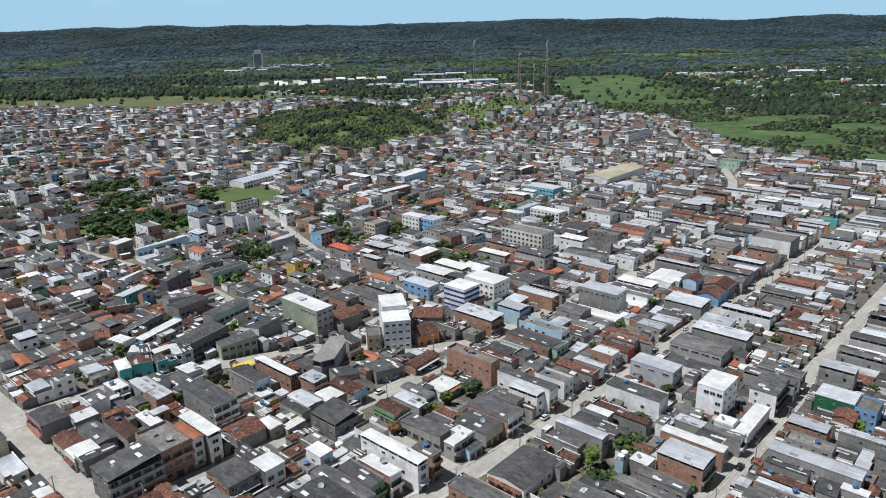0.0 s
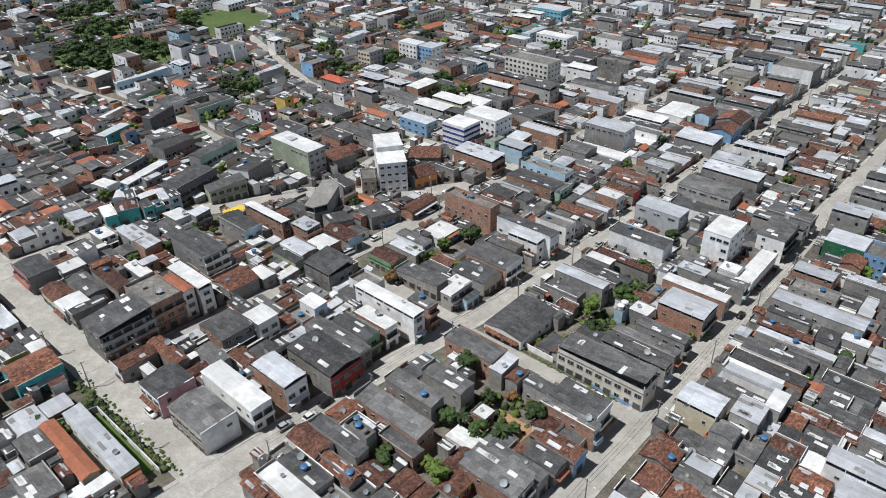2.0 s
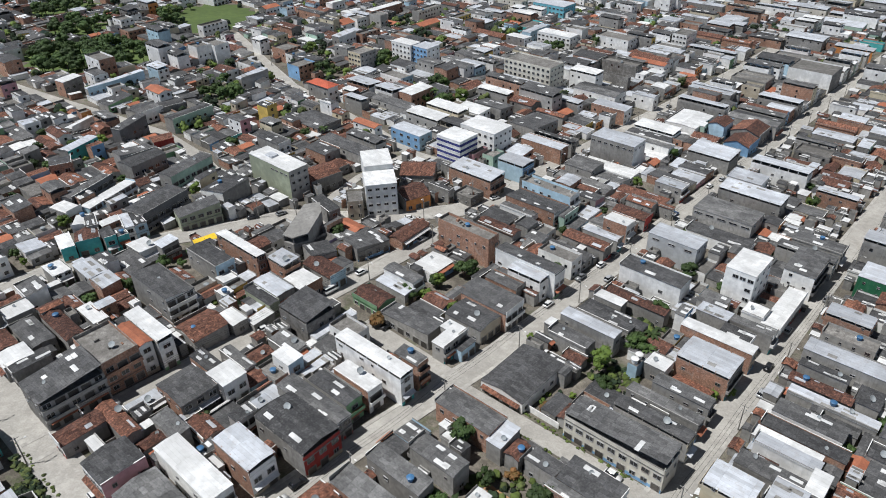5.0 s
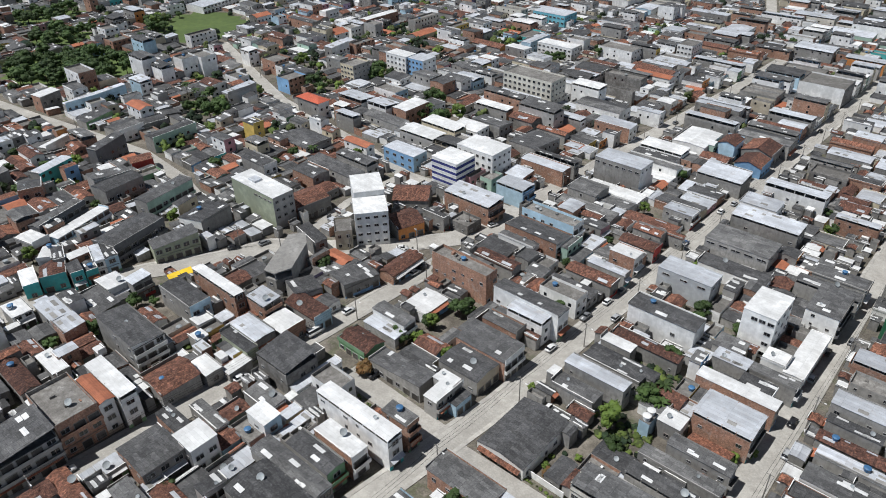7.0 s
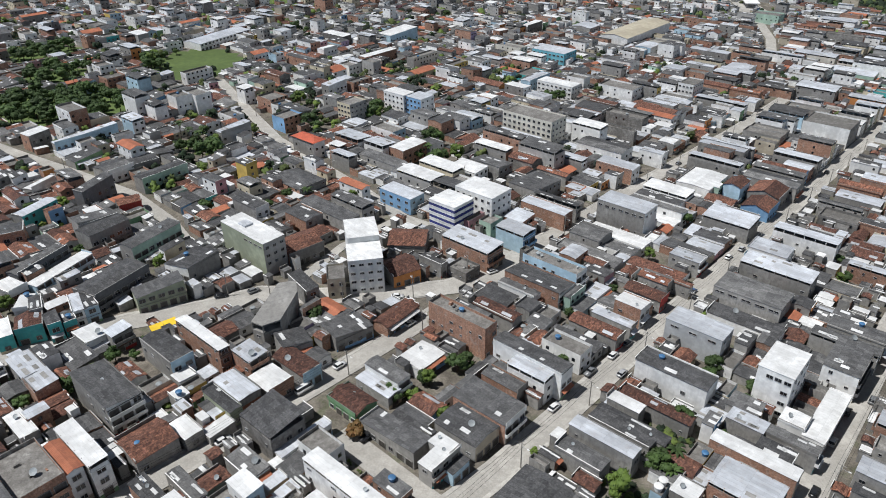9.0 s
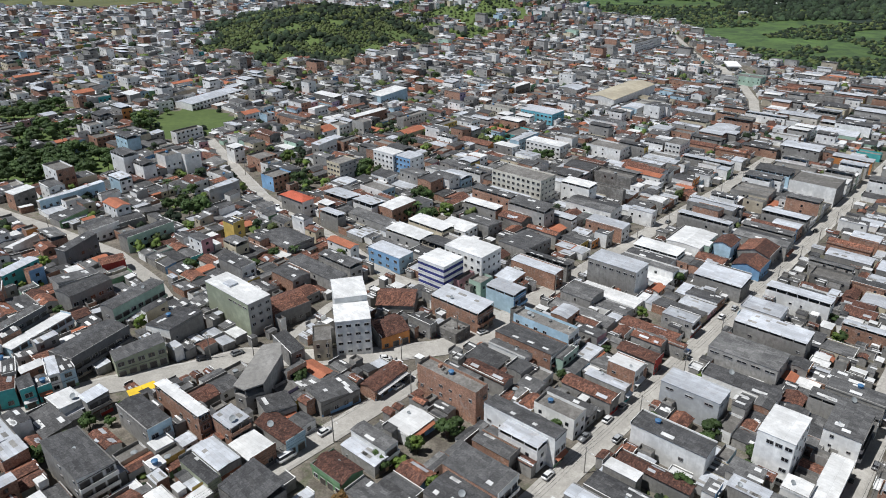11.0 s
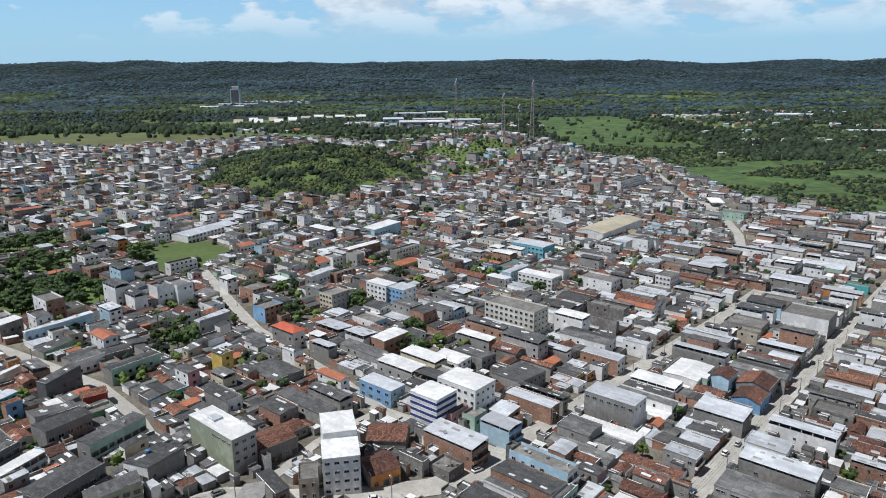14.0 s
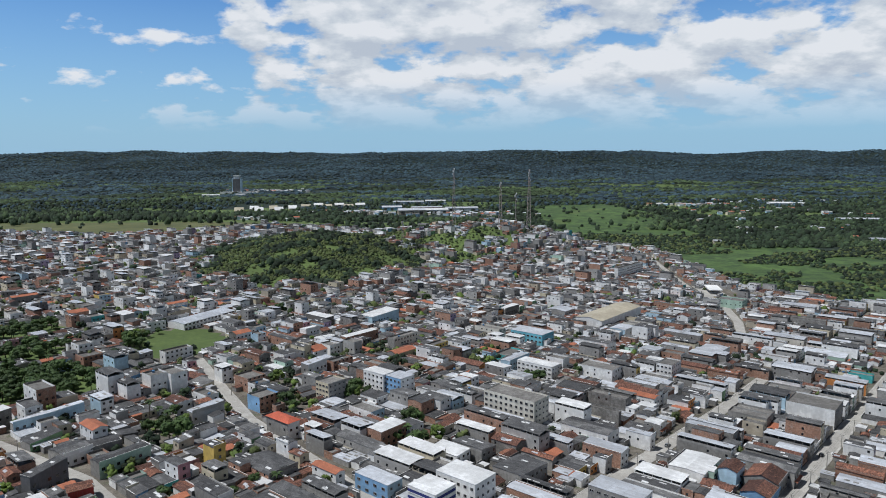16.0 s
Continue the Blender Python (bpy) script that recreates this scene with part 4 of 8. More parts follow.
slab("warehouse", "blank concrete block with a window band under its roof", 279, 289, -163, -143, 11.2, "raw", "white", 7, 3, 4, "m", (1.7, 0.9), 3)
lot(135.9, 142.9, -82.2, -57.5, 8.0, "F2", "ivory", "ivory", "U", label="long cream two-storey house, dark sheet roof over open terrace")
# middle distance
slab("apartment_house", "long cream five-storey apartment block with many windows", 335.6, 348.6, -252.3, -222.4, 14.2, "ivory", "ivory", 10, 4, 5, None, (1.5, 1.3))
slab("public_hall", "long white public hall with a flat roof", 416.5, 426.2, -287, -262, 8.3, "white", "white", 8, 3, 3, "w", (1.6, 1.0))
slab("depot", "pale blue depot with a raised sheet roof", 482, 498, -337, -310, 9.4, "cyan", "cyan", 8, 6, 3, "m", (2.0, 1.1), 0, 0.9)
slab("cube_house", "plain white three-storey house with a flat roof", 478.8, 494, -223, -213, 9.3, "white", "white", 4, 5, 3, None, (1.4, 1.1))
slab("apartment_house", "cream four-storey house with wide windows", 289, 301, -327, -317, 10.5, "cream", "raw", 4, 4, 4, None, (1.5, 1.1))
slab("apartment_house", "white four-storey house with a white roof", 320, 328.6, -323.7, -308.3, 11.3, "white", "white", 5, 3, 4, "w")
slab("apartment_house", "blue and white four-storey house with a zinc roof", 321.7, 332.6, -308.2, -297.1, 11.3, "blue", "white", 4, 3, 4, "m")
slab("worn_block", "weathered unfinished concrete block three storeys high", 455, 475, -140.6, -117.2, 10.3, "white", "raw", 0, 4, 3, None, (1.3, 1.1))
slab("apartment_house", "white four-storey house with flat roof and small windows", 244.5, 256.5, -206, -188, 13.2, "white", "white", 6, 4, 4, "w")
tower = slab("stripe_tower", "white five-storey tower with navy window bands", 229.5, 240.5, -206, -193.5, 12.4, "white", "white", 0, 0, 5, "w")
for floor in range(5):  # bands of glass and navy tiles round the two open sides
    for name, z0, z1, out, mat in (("navy_band", 0.95, 2.0, 0.06, PAINTS["navy"]), ("sill", 0.75, 0.92, 0.22, PAINTS["white"])):
        v, f, i = [], [], []
        za, zb = floor * 2.48 + z0, floor * 2.48 + z1
        box(v, f, i, -6.25, 6.25 + out, -5.5 - out, -5.5, za, zb, (0,) * 5, True)
        box(v, f, i, 6.25, 6.25 + out, -5.5, 5.5, za, zb, (0,) * 5, True)
        put(name, v, f, i, (mat,), tower, None)
slab("apartment_house", "blue two-storey house with a pale sheet roof", 232.5, 240.4, -236.1, -218.9, 6.3, "blue", "sky", 4, 2, 2, "m", (1.6, 1.1))

# ---- houses known one by one: extent along and across the grid, height, roof and storeys, front, sides, way it faces ----
# west of the cross street
for row in (
    (39.4, 43.5, -152.9, -125.3, 4, "m1", "yellow", "white", "v"),
    (33.7, 37.2, -152.5, -130.4, 3.8, "o1", "cream", "white", "v"),
    (28.3, 33.7, -151.7, -142.4, 4, "f1", "raw", "raw", "v"),
    (23.7, 30.3, -140.8, -130.4, 4, "f1", "raw", "raw", "v"),
    (33.4, 38.2, -128.8, -125.2, 3.6, "w1", "white", "white", "v"),
):
    lot(*row)
# beyond d street and in the upper town
for row in (
    (209.9, 223.7, -277.8, -259.1, 5, "f2", "raw", "brick", "v"),
    (254.2, 260.2, -272.2, -247.9, 6, "f2", "raw", "raw", "v"),
    (184.2, 190.2, -266.9, -251.9, 7, "f2", "white", "raw", "v"),
    (267.1, 282.8, -266.1, -256.9, 8, "w2", "brick", "brick", "v"),
    (226.9, 231.4, -254.5, -240.6, 6, "o2", "white", "white", "v"),
    (202.5, 208.8, -249, -222.1, 6, "f2", "raw", "raw", "v"),
    (192.6, 200.6, -245.6, -233.3, 6, "f2", "raw", "brick", "v"),
    (274.1, 283.1, -235, -220.3, 6, "w2", "white", "white", "v"),
    (284.8, 295.1, -231.7, -215.6, 6, "f2", "raw", "raw", "v"),
    (56.1, 64.2, -224.3, -212.2, 6, "f2", "pink", "raw", "U"),
    (64.5, 71.7, -216.1, -210.3, 5, "w1", "white", "raw", "U"),
):
    lot(*row)
for row in (
    (319, 323.6, -214.4, -194.4, 7, "M2", "white", "raw", "v"),
    (64.3, 70.3, -208.4, -194.7, 4, "f1", "raw", "raw", "V"),
    (56.8, 62.7, -207.2, -198, 4.5, "t1", "cream", "raw", "U"),
    (302, 305.7, -207.2, -191.9, 5, "t1", "raw", "raw", "v"),
    (71.5, 75.8, -206.4, -190.4, 5, "t1", "raw", "raw", "V"),
    (275.6, 294.5, -203.2, -189.6, 6, "f2", "raw", "raw", "V"),
    (79.4, 83, -202.3, -192.3, 5, "w1", "white", "raw", "v"),
    (56.6, 63.7, -197.4, -190.7, 5, "w1", "white", "raw", "U"),
    (234.7, 244, -193.3, -190.9, 7, "s2", "pink", "pink", "v"),
    (57.3, 66.2, -191.6, -186.3, 5, "f1", "raw", "raw", "U"),
    (325.4, 332.8, -190.8, -172.7, 7, "m2", "white", "brick", "v"),
):
    lot(*row)
for row in (
    (218.2, 227, -189.6, -169.1, 8, "M2", "brick", "brick", "v"),
    (238.6, 245.8, -189.3, -183.7, 7, "s2", "mint", "mint", "v"),
    (274, 277.6, -189.3, -169.1, 7, "F2", "raw", "raw", "v"),
    (84.6, 88.7, -184.2, -167.5, 10, "w3", "white", "raw", "v"),
    (354.3, 359.6, -184.2, -172.2, 7, "m2", "white", "white", "v"),
    (71.3, 80.6, -184, -169.1, 10, "s3", "brick", "brick", "v"),
    (237.8, 245.3, -180.7, -168.4, 8, "M2", "blue", "sky", "v"),
    (80.6, 84.1, -180.5, -169.2, 9.5, "o3", "white", "raw", "v"),
    (208.1, 215.6, -178.5, -170.1, 4, "s1", "concrete", "concrete", "v"),
    (116.2, 119.6, -178.1, -166.2, 5, "f1", "raw", "olive", "V"),
    (56.1, 70.9, -177.9, -167.5, 9, "F3", "grey", "concrete", "v"),
):
    lot(*row)
for row in (
    (93.6, 103.7, -177.4, -167.9, 4.5, "t1", "cream", "raw", "V"),
    (104.7, 109.3, -174.3, -166.9, 4, "w1", "white", "raw", "V"),
):
    lot(*row)
# between d and a
for row in (
    (109.4, 116.2, -168.2, -164.6, 3, "w1", "white", "raw", "V"),
    (383.7, 390.9, -167.7, -145.2, 8, "m2", "raw", "raw", "v"),
    (364.5, 369.8, -164.1, -139.8, 8, "M2", "white", "raw", "v"),
    (65.3, 68.9, -162, -148.5, 5, "t1", "raw", "raw", "V"),
    (89.1, 92.7, -162, -152.5, 6, "f2", "raw", "brick", "V"),
    (55.2, 65, -161.6, -156.8, 4.5, "t1", "white", "raw", "U"),
    (116.2, 125.8, -161.6, -149.9, 8, "F2", "raw", "concrete", "V"),
    (257, 266.9, -161.2, -149.1, 6, "f2", "raw", "raw", "V"),
    (96.4, 99.6, -160.8, -149.5, 4, "f1", "raw", "raw", "v"),
    (190.2, 193.8, -160.5, -148.1, 5, "f1", "raw", "raw", "V"),
    (73.3, 78.2, -160.4, -155.5, 3, "m1", "raw", "raw", "v"),
):
    lot(*row)
for row in (
    (215.4, 224.7, -159.6, -138.7, 6, "f2", "white", "brick", "v"),
    (224.8, 231, -159.3, -138.4, 10, "s3", "white", "sky", "v"),
    (210.6, 214.2, -158.6, -144.5, 5, "f1", "white", "white", "v"),
    (78.2, 87.8, -158.5, -147.6, 6, "f2", "raw", "brick", "v"),
    (244.7, 248.3, -157.2, -139.9, 4, "t1", "raw", "raw", "v"),
    (107.6, 112.8, -155.7, -146.1, 4, "f1", "raw", "raw", "v"),
    (194.1, 198.7, -155.4, -140.6, 6, "t1", "raw", "raw", "V"),
    (333.8, 353.4, -155.4, -140.6, 6, "w2", "white", "white", "V"),
    (99.7, 105.5, -154.4, -150.4, 4, "t1", "raw", "raw", "V"),
    (87.8, 94.2, -152, -144.9, 7.5, "w2", "white", "dark", "v"),
    (72.2, 76.2, -150.1, -140.8, 5, "f1", "raw", "raw", "v"),
):
    lot(*row)
for row in (
    (116.7, 131.1, -149.8, -147.1, 4, "m1", "white", "white", "v"),
    (55.5, 65.1, -147.4, -138.5, 6.5, "f2", "white", "pink", "U"),
    (103, 107.5, -147.1, -140.5, 7, "w2", "sky", "white", "v"),
    (203.3, 209.3, -146.1, -141.1, 5, "f1", "raw", "raw", "V"),
    (136.8, 142.8, -143.4, -125.6, 4, "f1", "raw", "raw", "U"),
    (236.8, 243, -142.5, -134.8, 5, "f1", "pink", "raw", "v"),
    (67.5, 73.1, -139.9, -119.3, 7, "w2", "white", "white", "v"),
    (116.8, 121, -138.9, -115.7, 9.5, "w3", "white", "white", "v"),
    (97.6, 102.8, -138.2, -117.7, 6, "f2", "raw", "raw", "v"),
    (375.6, 379.9, -137.8, -115.3, 7, "F2", "raw", "raw", "v"),
    (340.6, 351.3, -137.5, -130.1, 8, "t2", "sky", "sky", "v"),
):
    lot(*row)
for row in (
    (360.2, 369.9, -136.3, -113.3, 7, "f2", "raw", "raw", "v"),
    (398.4, 406.1, -136.3, -116, 8, "M2", "raw", "raw", "v"),
    (56, 65.2, -135.1, -121.3, 6.5, "f2", "beige", "white", "U"),
    (103.7, 108.5, -133.7, -120.3, 6.5, "f2", "green", "raw", "v"),
    (87.3, 97.5, -132.2, -115.3, 7.5, "F2", "red", "raw", "v"),
    (76.7, 83.2, -131.7, -119, 8.5, "M2", "white", "brick", "v"),
    (109.8, 114.4, -131.7, -119.6, 7, "w2", "white", "brick", "v"),
    (306, 316.9, -131.6, -113.5, 7, "M2", "white", "raw", "V"),
    (157.2, 165.3, -131.5, -115.3, 6.5, "f2", "white", "brick", "v"),
    (208.8, 213.9, -130.5, -114.8, 5, "t1", "raw", "raw", "v"),
    (148.2, 157.1, -129.6, -116.9, 5, "f1", "beige", "raw", "v"),
):
    lot(*row)
for row in (
    (345.9, 359.8, -128.8, -115.8, 6, "t1", "raw", "raw", "v"),
    (247.9, 252, -128.4, -118.1, 5, "t1", "raw", "raw", "v"),
    (217.1, 220.7, -127.7, -114.7, 5, "m1", "raw", "raw", "v"),
    (237.1, 242.5, -127.7, -115.1, 5, "t1", "red", "raw", "v"),
    (267.3, 273.6, -126.8, -116, 6, "m2", "white", "raw", "v"),
    (331.3, 343.2, -125.8, -114.6, 5, "t1", "blue", "blue", "v"),
    (123.3, 126.9, -124.3, -116.4, 8.5, "f3", "brick", "brick", "v"),
    (224.4, 230.4, -124.3, -115.5, 7.5, "w2", "white", "brick", "v"),
    (252, 254.4, -123.9, -112.1, 5, "t1", "white", "raw", "v"),
    (135.3, 144.5, -122.7, -118.7, 6, "w2", "grey", "grey", "v"),
    (139.1, 144.8, -118.6, -115.9, 4, "f1", "sky", "sky", "v"),
):
    lot(*row)
# between a and g
for row in (
    (69.6, 75, -109.4, -99.9, 5, "t1", "white", "white", "V"),
    (80.5, 86.8, -109.4, -103.5, 4.5, "t1", "raw", "raw", "V"),
    (292.1, 300.2, -108.4, -95.2, 7, "m2", "sky", "white", "V"),
    (75, 78.7, -108.3, -92.7, 5.5, "f1", "raw", "raw", "V"),
    (119.2, 125.8, -106.8, -91, 6.5, "f2", "raw", "brick", "V"),
    (420.4, 426.1, -106.8, -94.5, 6, "f2", "white", "white", "V"),
    (87.3, 92.8, -106.7, -86.5, 6.5, "f2", "white", "brick", "V"),
    (311.5, 317.9, -106.5, -84.3, 8.5, "M2", "white", "white", "V"),
    (55.2, 58.4, -105.9, -99.3, 4.5, "t1", "teal", "raw", "V"),
    (96.5, 100.9, -105.8, -90.8, 7, "f2", "raw", "raw", "V"),
    (134.6, 152.5, -105.7, -93.1, 4, "f1", "white", "white", "U"),
):
    lot(*row)
for row in (
    (276.7, 284.7, -105.7, -82.8, 8.5, "M2", "raw", "raw", "V"),
    (254.5, 266, -105.2, -85, 8, "f2", "raw", "raw", "V"),
    (64, 68.9, -105.1, -92.8, 4.5, "f1", "raw", "raw", "V"),
    (58.5, 63.4, -105, -90.6, 5, "w1", "white", "white", "V"),
    (168.3, 172.4, -104.7, -88.1, 7, "m2", "cream", "raw", "V"),
    (161.2, 166.2, -103.8, -92.2, 5, "f1", "raw", "raw", "V"),
    (175.5, 179.1, -103.8, -87.6, 5, "f1", "raw", "raw", "V"),
    (184.6, 188.2, -103.7, -95, 5.5, "w1", "white", "raw", "V"),
    (357.8, 361.4, -103.6, -86.9, 6, "F2", "white", "raw", "V"),
    (387, 394.5, -103.6, -86.2, 5, "t1", "raw", "brick", "V"),
    (189.8, 193.4, -102.9, -84.1, 5, "t1", "raw", "raw", "V"),
):
    lot(*row)
for row in (
    (79.3, 84.7, -102.6, -96.6, 5.5, "m1", "white", "raw", "V"),
    (242.7, 248.4, -102.3, -80.9, 5, "f1", "white", "white", "V"),
    (105, 110.1, -101.5, -89.1, 6.5, "f2", "raw", "raw", "V"),
    (372.2, 380.5, -100.6, -83, 5, "m1", "sky", "raw", "V"),
    (343, 352.2, -99.1, -84.6, 6, "s2", "concrete", "concrete", "V"),
    (69.7, 73.3, -98.7, -89.2, 4.5, "t1", "raw", "raw", "V"),
    (83.5, 87.1, -94.5, -84.3, 5, "f2", "raw", "brick", "V"),
    (118.3, 125.4, -91, -87.1, 6, "m1", "raw", "raw", "V"),
    (119, 123.7, -86.4, -82.8, 5, "t1", "raw", "raw", "v"),
    (104.5, 108.5, -85.3, -81.7, 3.5, "w1", "brick", "brick", "V"),
    (120.2, 124.7, -82, -74.4, 5, "f1", "raw", "raw", "v"),
):
    lot(*row)
for row in (
    (167.6, 173, -78.6, -73.1, 5, "w1", "white", "raw", "v"),
    (197.9, 203, -78.6, -69.7, 6, "m1", "raw", "raw", "v"),
    (304.8, 308.4, -78.5, -64.1, 7, "M2", "brick", "brick", "V"),
    (187.2, 191.3, -78.2, -58.7, 7, "w2", "beige", "brick", "v"),
    (154.8, 158.5, -76.8, -58.5, 5.5, "f2", "raw", "raw", "v"),
    (89.1, 95.9, -76, -61.4, 6, "f2", "white", "brick", "v"),
    (147.1, 151, -75.9, -57.5, 7, "F2", "cream", "raw", "v"),
    (96.2, 100.4, -75.3, -60.7, 5, "f1", "raw", "raw", "v"),
    (250.8, 255.6, -74.8, -56.9, 7, "F2", "white", "raw", "v"),
    (116.1, 119, -74.2, -59.3, 6.5, "f2", "sky", "brick", "v"),
    (119, 125.8, -73.2, -60.7, 7.5, "f2", "white", "brick", "v"),
):
    lot(*row)
for row in (
    (161, 164.6, -73.1, -58.8, 6.5, "f2", "raw", "raw", "v"),
    (173.2, 182.7, -72.8, -59.2, 8, "M2", "raw", "brick", "v"),
    (258.4, 265.4, -72.3, -56.9, 7, "f2", "raw", "raw", "v"),
    (199.4, 203.2, -69.6, -57.8, 6, "f2", "white", "raw", "v"),
    (101.4, 106, -68.2, -59.8, 5, "f1", "raw", "raw", "v"),
    (106.4, 111.4, -68.1, -58.3, 5, "t1", "blue", "raw", "v"),
    (206.2, 228, -63, -58, 5.5, "w1", "white", "white", "v"),
):
    lot(*row)
# east of g
for row in (
    (138.6, 146.2, -50.6, -40.9, 8, "m3", "beige", "cream", "V"),
    (219.3, 225.3, -50.4, -38.8, 8.5, "m3", "brick", "brick", "V"),
    (200.6, 206.5, -50, -25.1, 7, "m2", "raw", "raw", "V"),
    (120.3, 126.7, -49.4, -42.6, 4, "t1", "raw", "raw", "V"),
    (188.4, 192, -49.3, -34.7, 4.5, "t1", "pink", "raw", "V"),
    (195, 198.6, -49.2, -37.3, 5, "f1", "white", "raw", "V"),
    (212.7, 218.4, -49, -35.4, 6, "s2", "brick", "raw", "V"),
    (150.8, 156.1, -48.5, -34.4, 5, "f1", "raw", "raw", "V"),
    (167.1, 171.3, -48.5, -30.1, 5, "f1", "brick", "brick", "V"),
    (172.5, 178.8, -48, -32.4, 5, "f1", "white", "white", "V"),
    (183.2, 186.8, -47.9, -27.6, 4.5, "m1", "cyan", "raw", "V"),
):
    lot(*row)
for row in (
    (159.1, 162.9, -47.3, -33.7, 6, "m1", "sky", "white", "V"),
    (123.2, 127.5, -40.9, -34.6, 5, "m1", "raw", "raw", "V"),
    (144, 150.8, -39.6, -33.1, 7, "m2", "white", "raw", "V"),
    (228.8, 232.4, -37.2, -24.4, 6, "m2", "white", "raw", "V"),
    (190.4, 196.6, -34.6, -29, 5, "f1", "raw", "raw", "V"),
    (151.8, 158.7, -34.4, -30.9, 7, "w2", "white", "raw", "V"),
    (194.6, 198.2, -28.9, -22.3, 6, "w2", "white", "raw", "V"),
    (173.7, 178.5, -27.5, -15.1, 5, "f1", "raw", "raw", "V"),
    (150.5, 154.1, -15.5, -6, 5, "f1", "raw", "raw", "V"),
    (158.1, 161.8, -14.6, -8, 6, "m1", "white", "raw", "V"),
):
    lot(*row)
# houses that stand askew by the bend: place, width, depth, turn, height, roof and storeys, front, sides
for row in (
    (-123.8, 252.6, 5.8, 9.1, 60, 5, "w1", "white", "raw"),
    (-113, 262.5, 21.3, 4.5, 66, 5.5, "w2", "sky", "sky"),
    (-122.1, 266.9, 18.9, 5.4, 67, 6, "f2", "dark", "dark"),
    (-94, 255.5, 19.8, 10.1, 61, 7, "f2", "dark", "concrete"),
    (-79.1, 252.4, 14.2, 6.6, 33, 6, "f2", "olive", "olive"),
    (-91.7, 283.3, 20.3, 6.4, 59, 8, "f2", "mint", "raw"),
    (-109.9, 288.7, 15.1, 8.5, 55, 8, "f2", "raw", "raw"),
    (-73.4, 268.2, 11, 13, -31, 7, "f2", "white", "raw"),
    (-89.7, 229, 6.5, 7.8, 50, 5, "w1", "white", "raw"),
    (-82.4, 229.8, 5.9, 4.7, 50, 6, "m2", "raw", "raw"),
    (-113.9, 229.9, 4.1, 10.5, 34, 5, "w1", "teal", "raw"),
):
    askew(*row)
for row in (
    (-108.5, 233.6, 7, 8.1, 26, 5, "t1", "teal", "raw"),
    (-110.3, 241.5, 3.3, 8.5, 29, 6, "f2", "raw", "raw"),
    (-114.9, 243.8, 4.1, 7.6, 11, 5, "w1", "white", "raw"),
    (-102.1, 233.8, 3.5, 7.9, 36, 6, "f2", "teal", "raw"),
    (-99.4, 236.6, 3.5, 6.2, 38, 5, "f1", "teal", "raw"),
    (-99.5, 242.6, 3, 10.2, 32, 6, "m2", "white", "raw"),
    (-96.5, 243.4, 4, 7.9, 40, 6, "f2", "sky", "raw"),
    (-139.4, 285.4, 7.6, 7.8, 26, 7, "f2", "brick", "brick"),
    (-177.2, 379.8, 10, 7.2, 55, 8, "w2", "concrete", "brick"),
    (-148.7, 362.2, 12.9, 8.6, 52, 4, "f1", "green", "raw"),
    (-130.7, 349.1, 11.7, 11.8, 53, 5, "f1", "white", "raw"),
):
    askew(*row)
for row in (
    (-122.3, 356.7, 13.4, 9.3, 41, 5, "f1", "raw", "raw"),
    (-107.9, 341.6, 20.6, 6.9, 50, 7, "f2", "mint", "raw"),
    (-141.5, 305.2, 15.3, 5.1, 67, 6, "m2", "teal", "raw"),
    (-151.3, 330, 13.7, 4, 70, 5, "w1", "white", "raw"),
    (-127.2, 322.9, 14.8, 5, 63, 8, "f2", "dark", "dark"),
    (-112, 315.8, 8.2, 6.4, 34, 5, "t1", "red", "raw"),
    (-105.7, 305.4, 9.2, 5.5, 46, 4, "s1", "green", "green"),
    (-114.8, 294.1, 13.8, 6.5, 45, 8, "f2", "raw", "raw"),
    (-42.6, 284.6, 13.6, 12.8, 40, 5, "t1", "raw", "brick"),
    (-41.7, 276, 5.8, 6.5, 46, 6, "w2", "pink", "raw"),
    (-36.2, 257.8, 4.3, 12.9, 36, 6, "f2", "raw", "raw"),
):
    askew(*row)
for row in (
    (-6.7, 271.2, 10, 11.2, 29, 5, "t1", "orange", "raw"),
    (-4.2, 291.4, 13, 11.9, -6, 5, "t1", "raw", "raw"),
    (0.7, 272.3, 6.7, 16.6, 25, 5, "f1", "yellow", "raw"),
    (-6.6, 244.1, 14.2, 5.7, 51, 4, "t1", "brick", "brick"),
    (-20.5, 236.4, 12.3, 8.7, 37, 4, "f1", "raw", "raw"),
    (-34.4, 228.7, 8.3, 7.6, 31, 5, "f1", "raw", "raw"),
):
    askew(*row)
# low houses of the yard block beside d
for row in (
    (137.2, 144.1, -155.6, -145.2, 4, "t1", "green", "green", "U"),
    (151, 155.5, -156.8, -144.6, 6, "f2", "white", "white", "v"),
    (146.9, 151.5, -156.1, -144.1, 4, "m1", "raw", "raw", "v"),
    (160.8, 170.9, -154.9, -146.3, 3.6, "w1", "white", "white", "v"),
    (170.3, 174.7, -133, -121.5, 5, "f1", "raw", "brick", "v"),
):
    lot(*row)
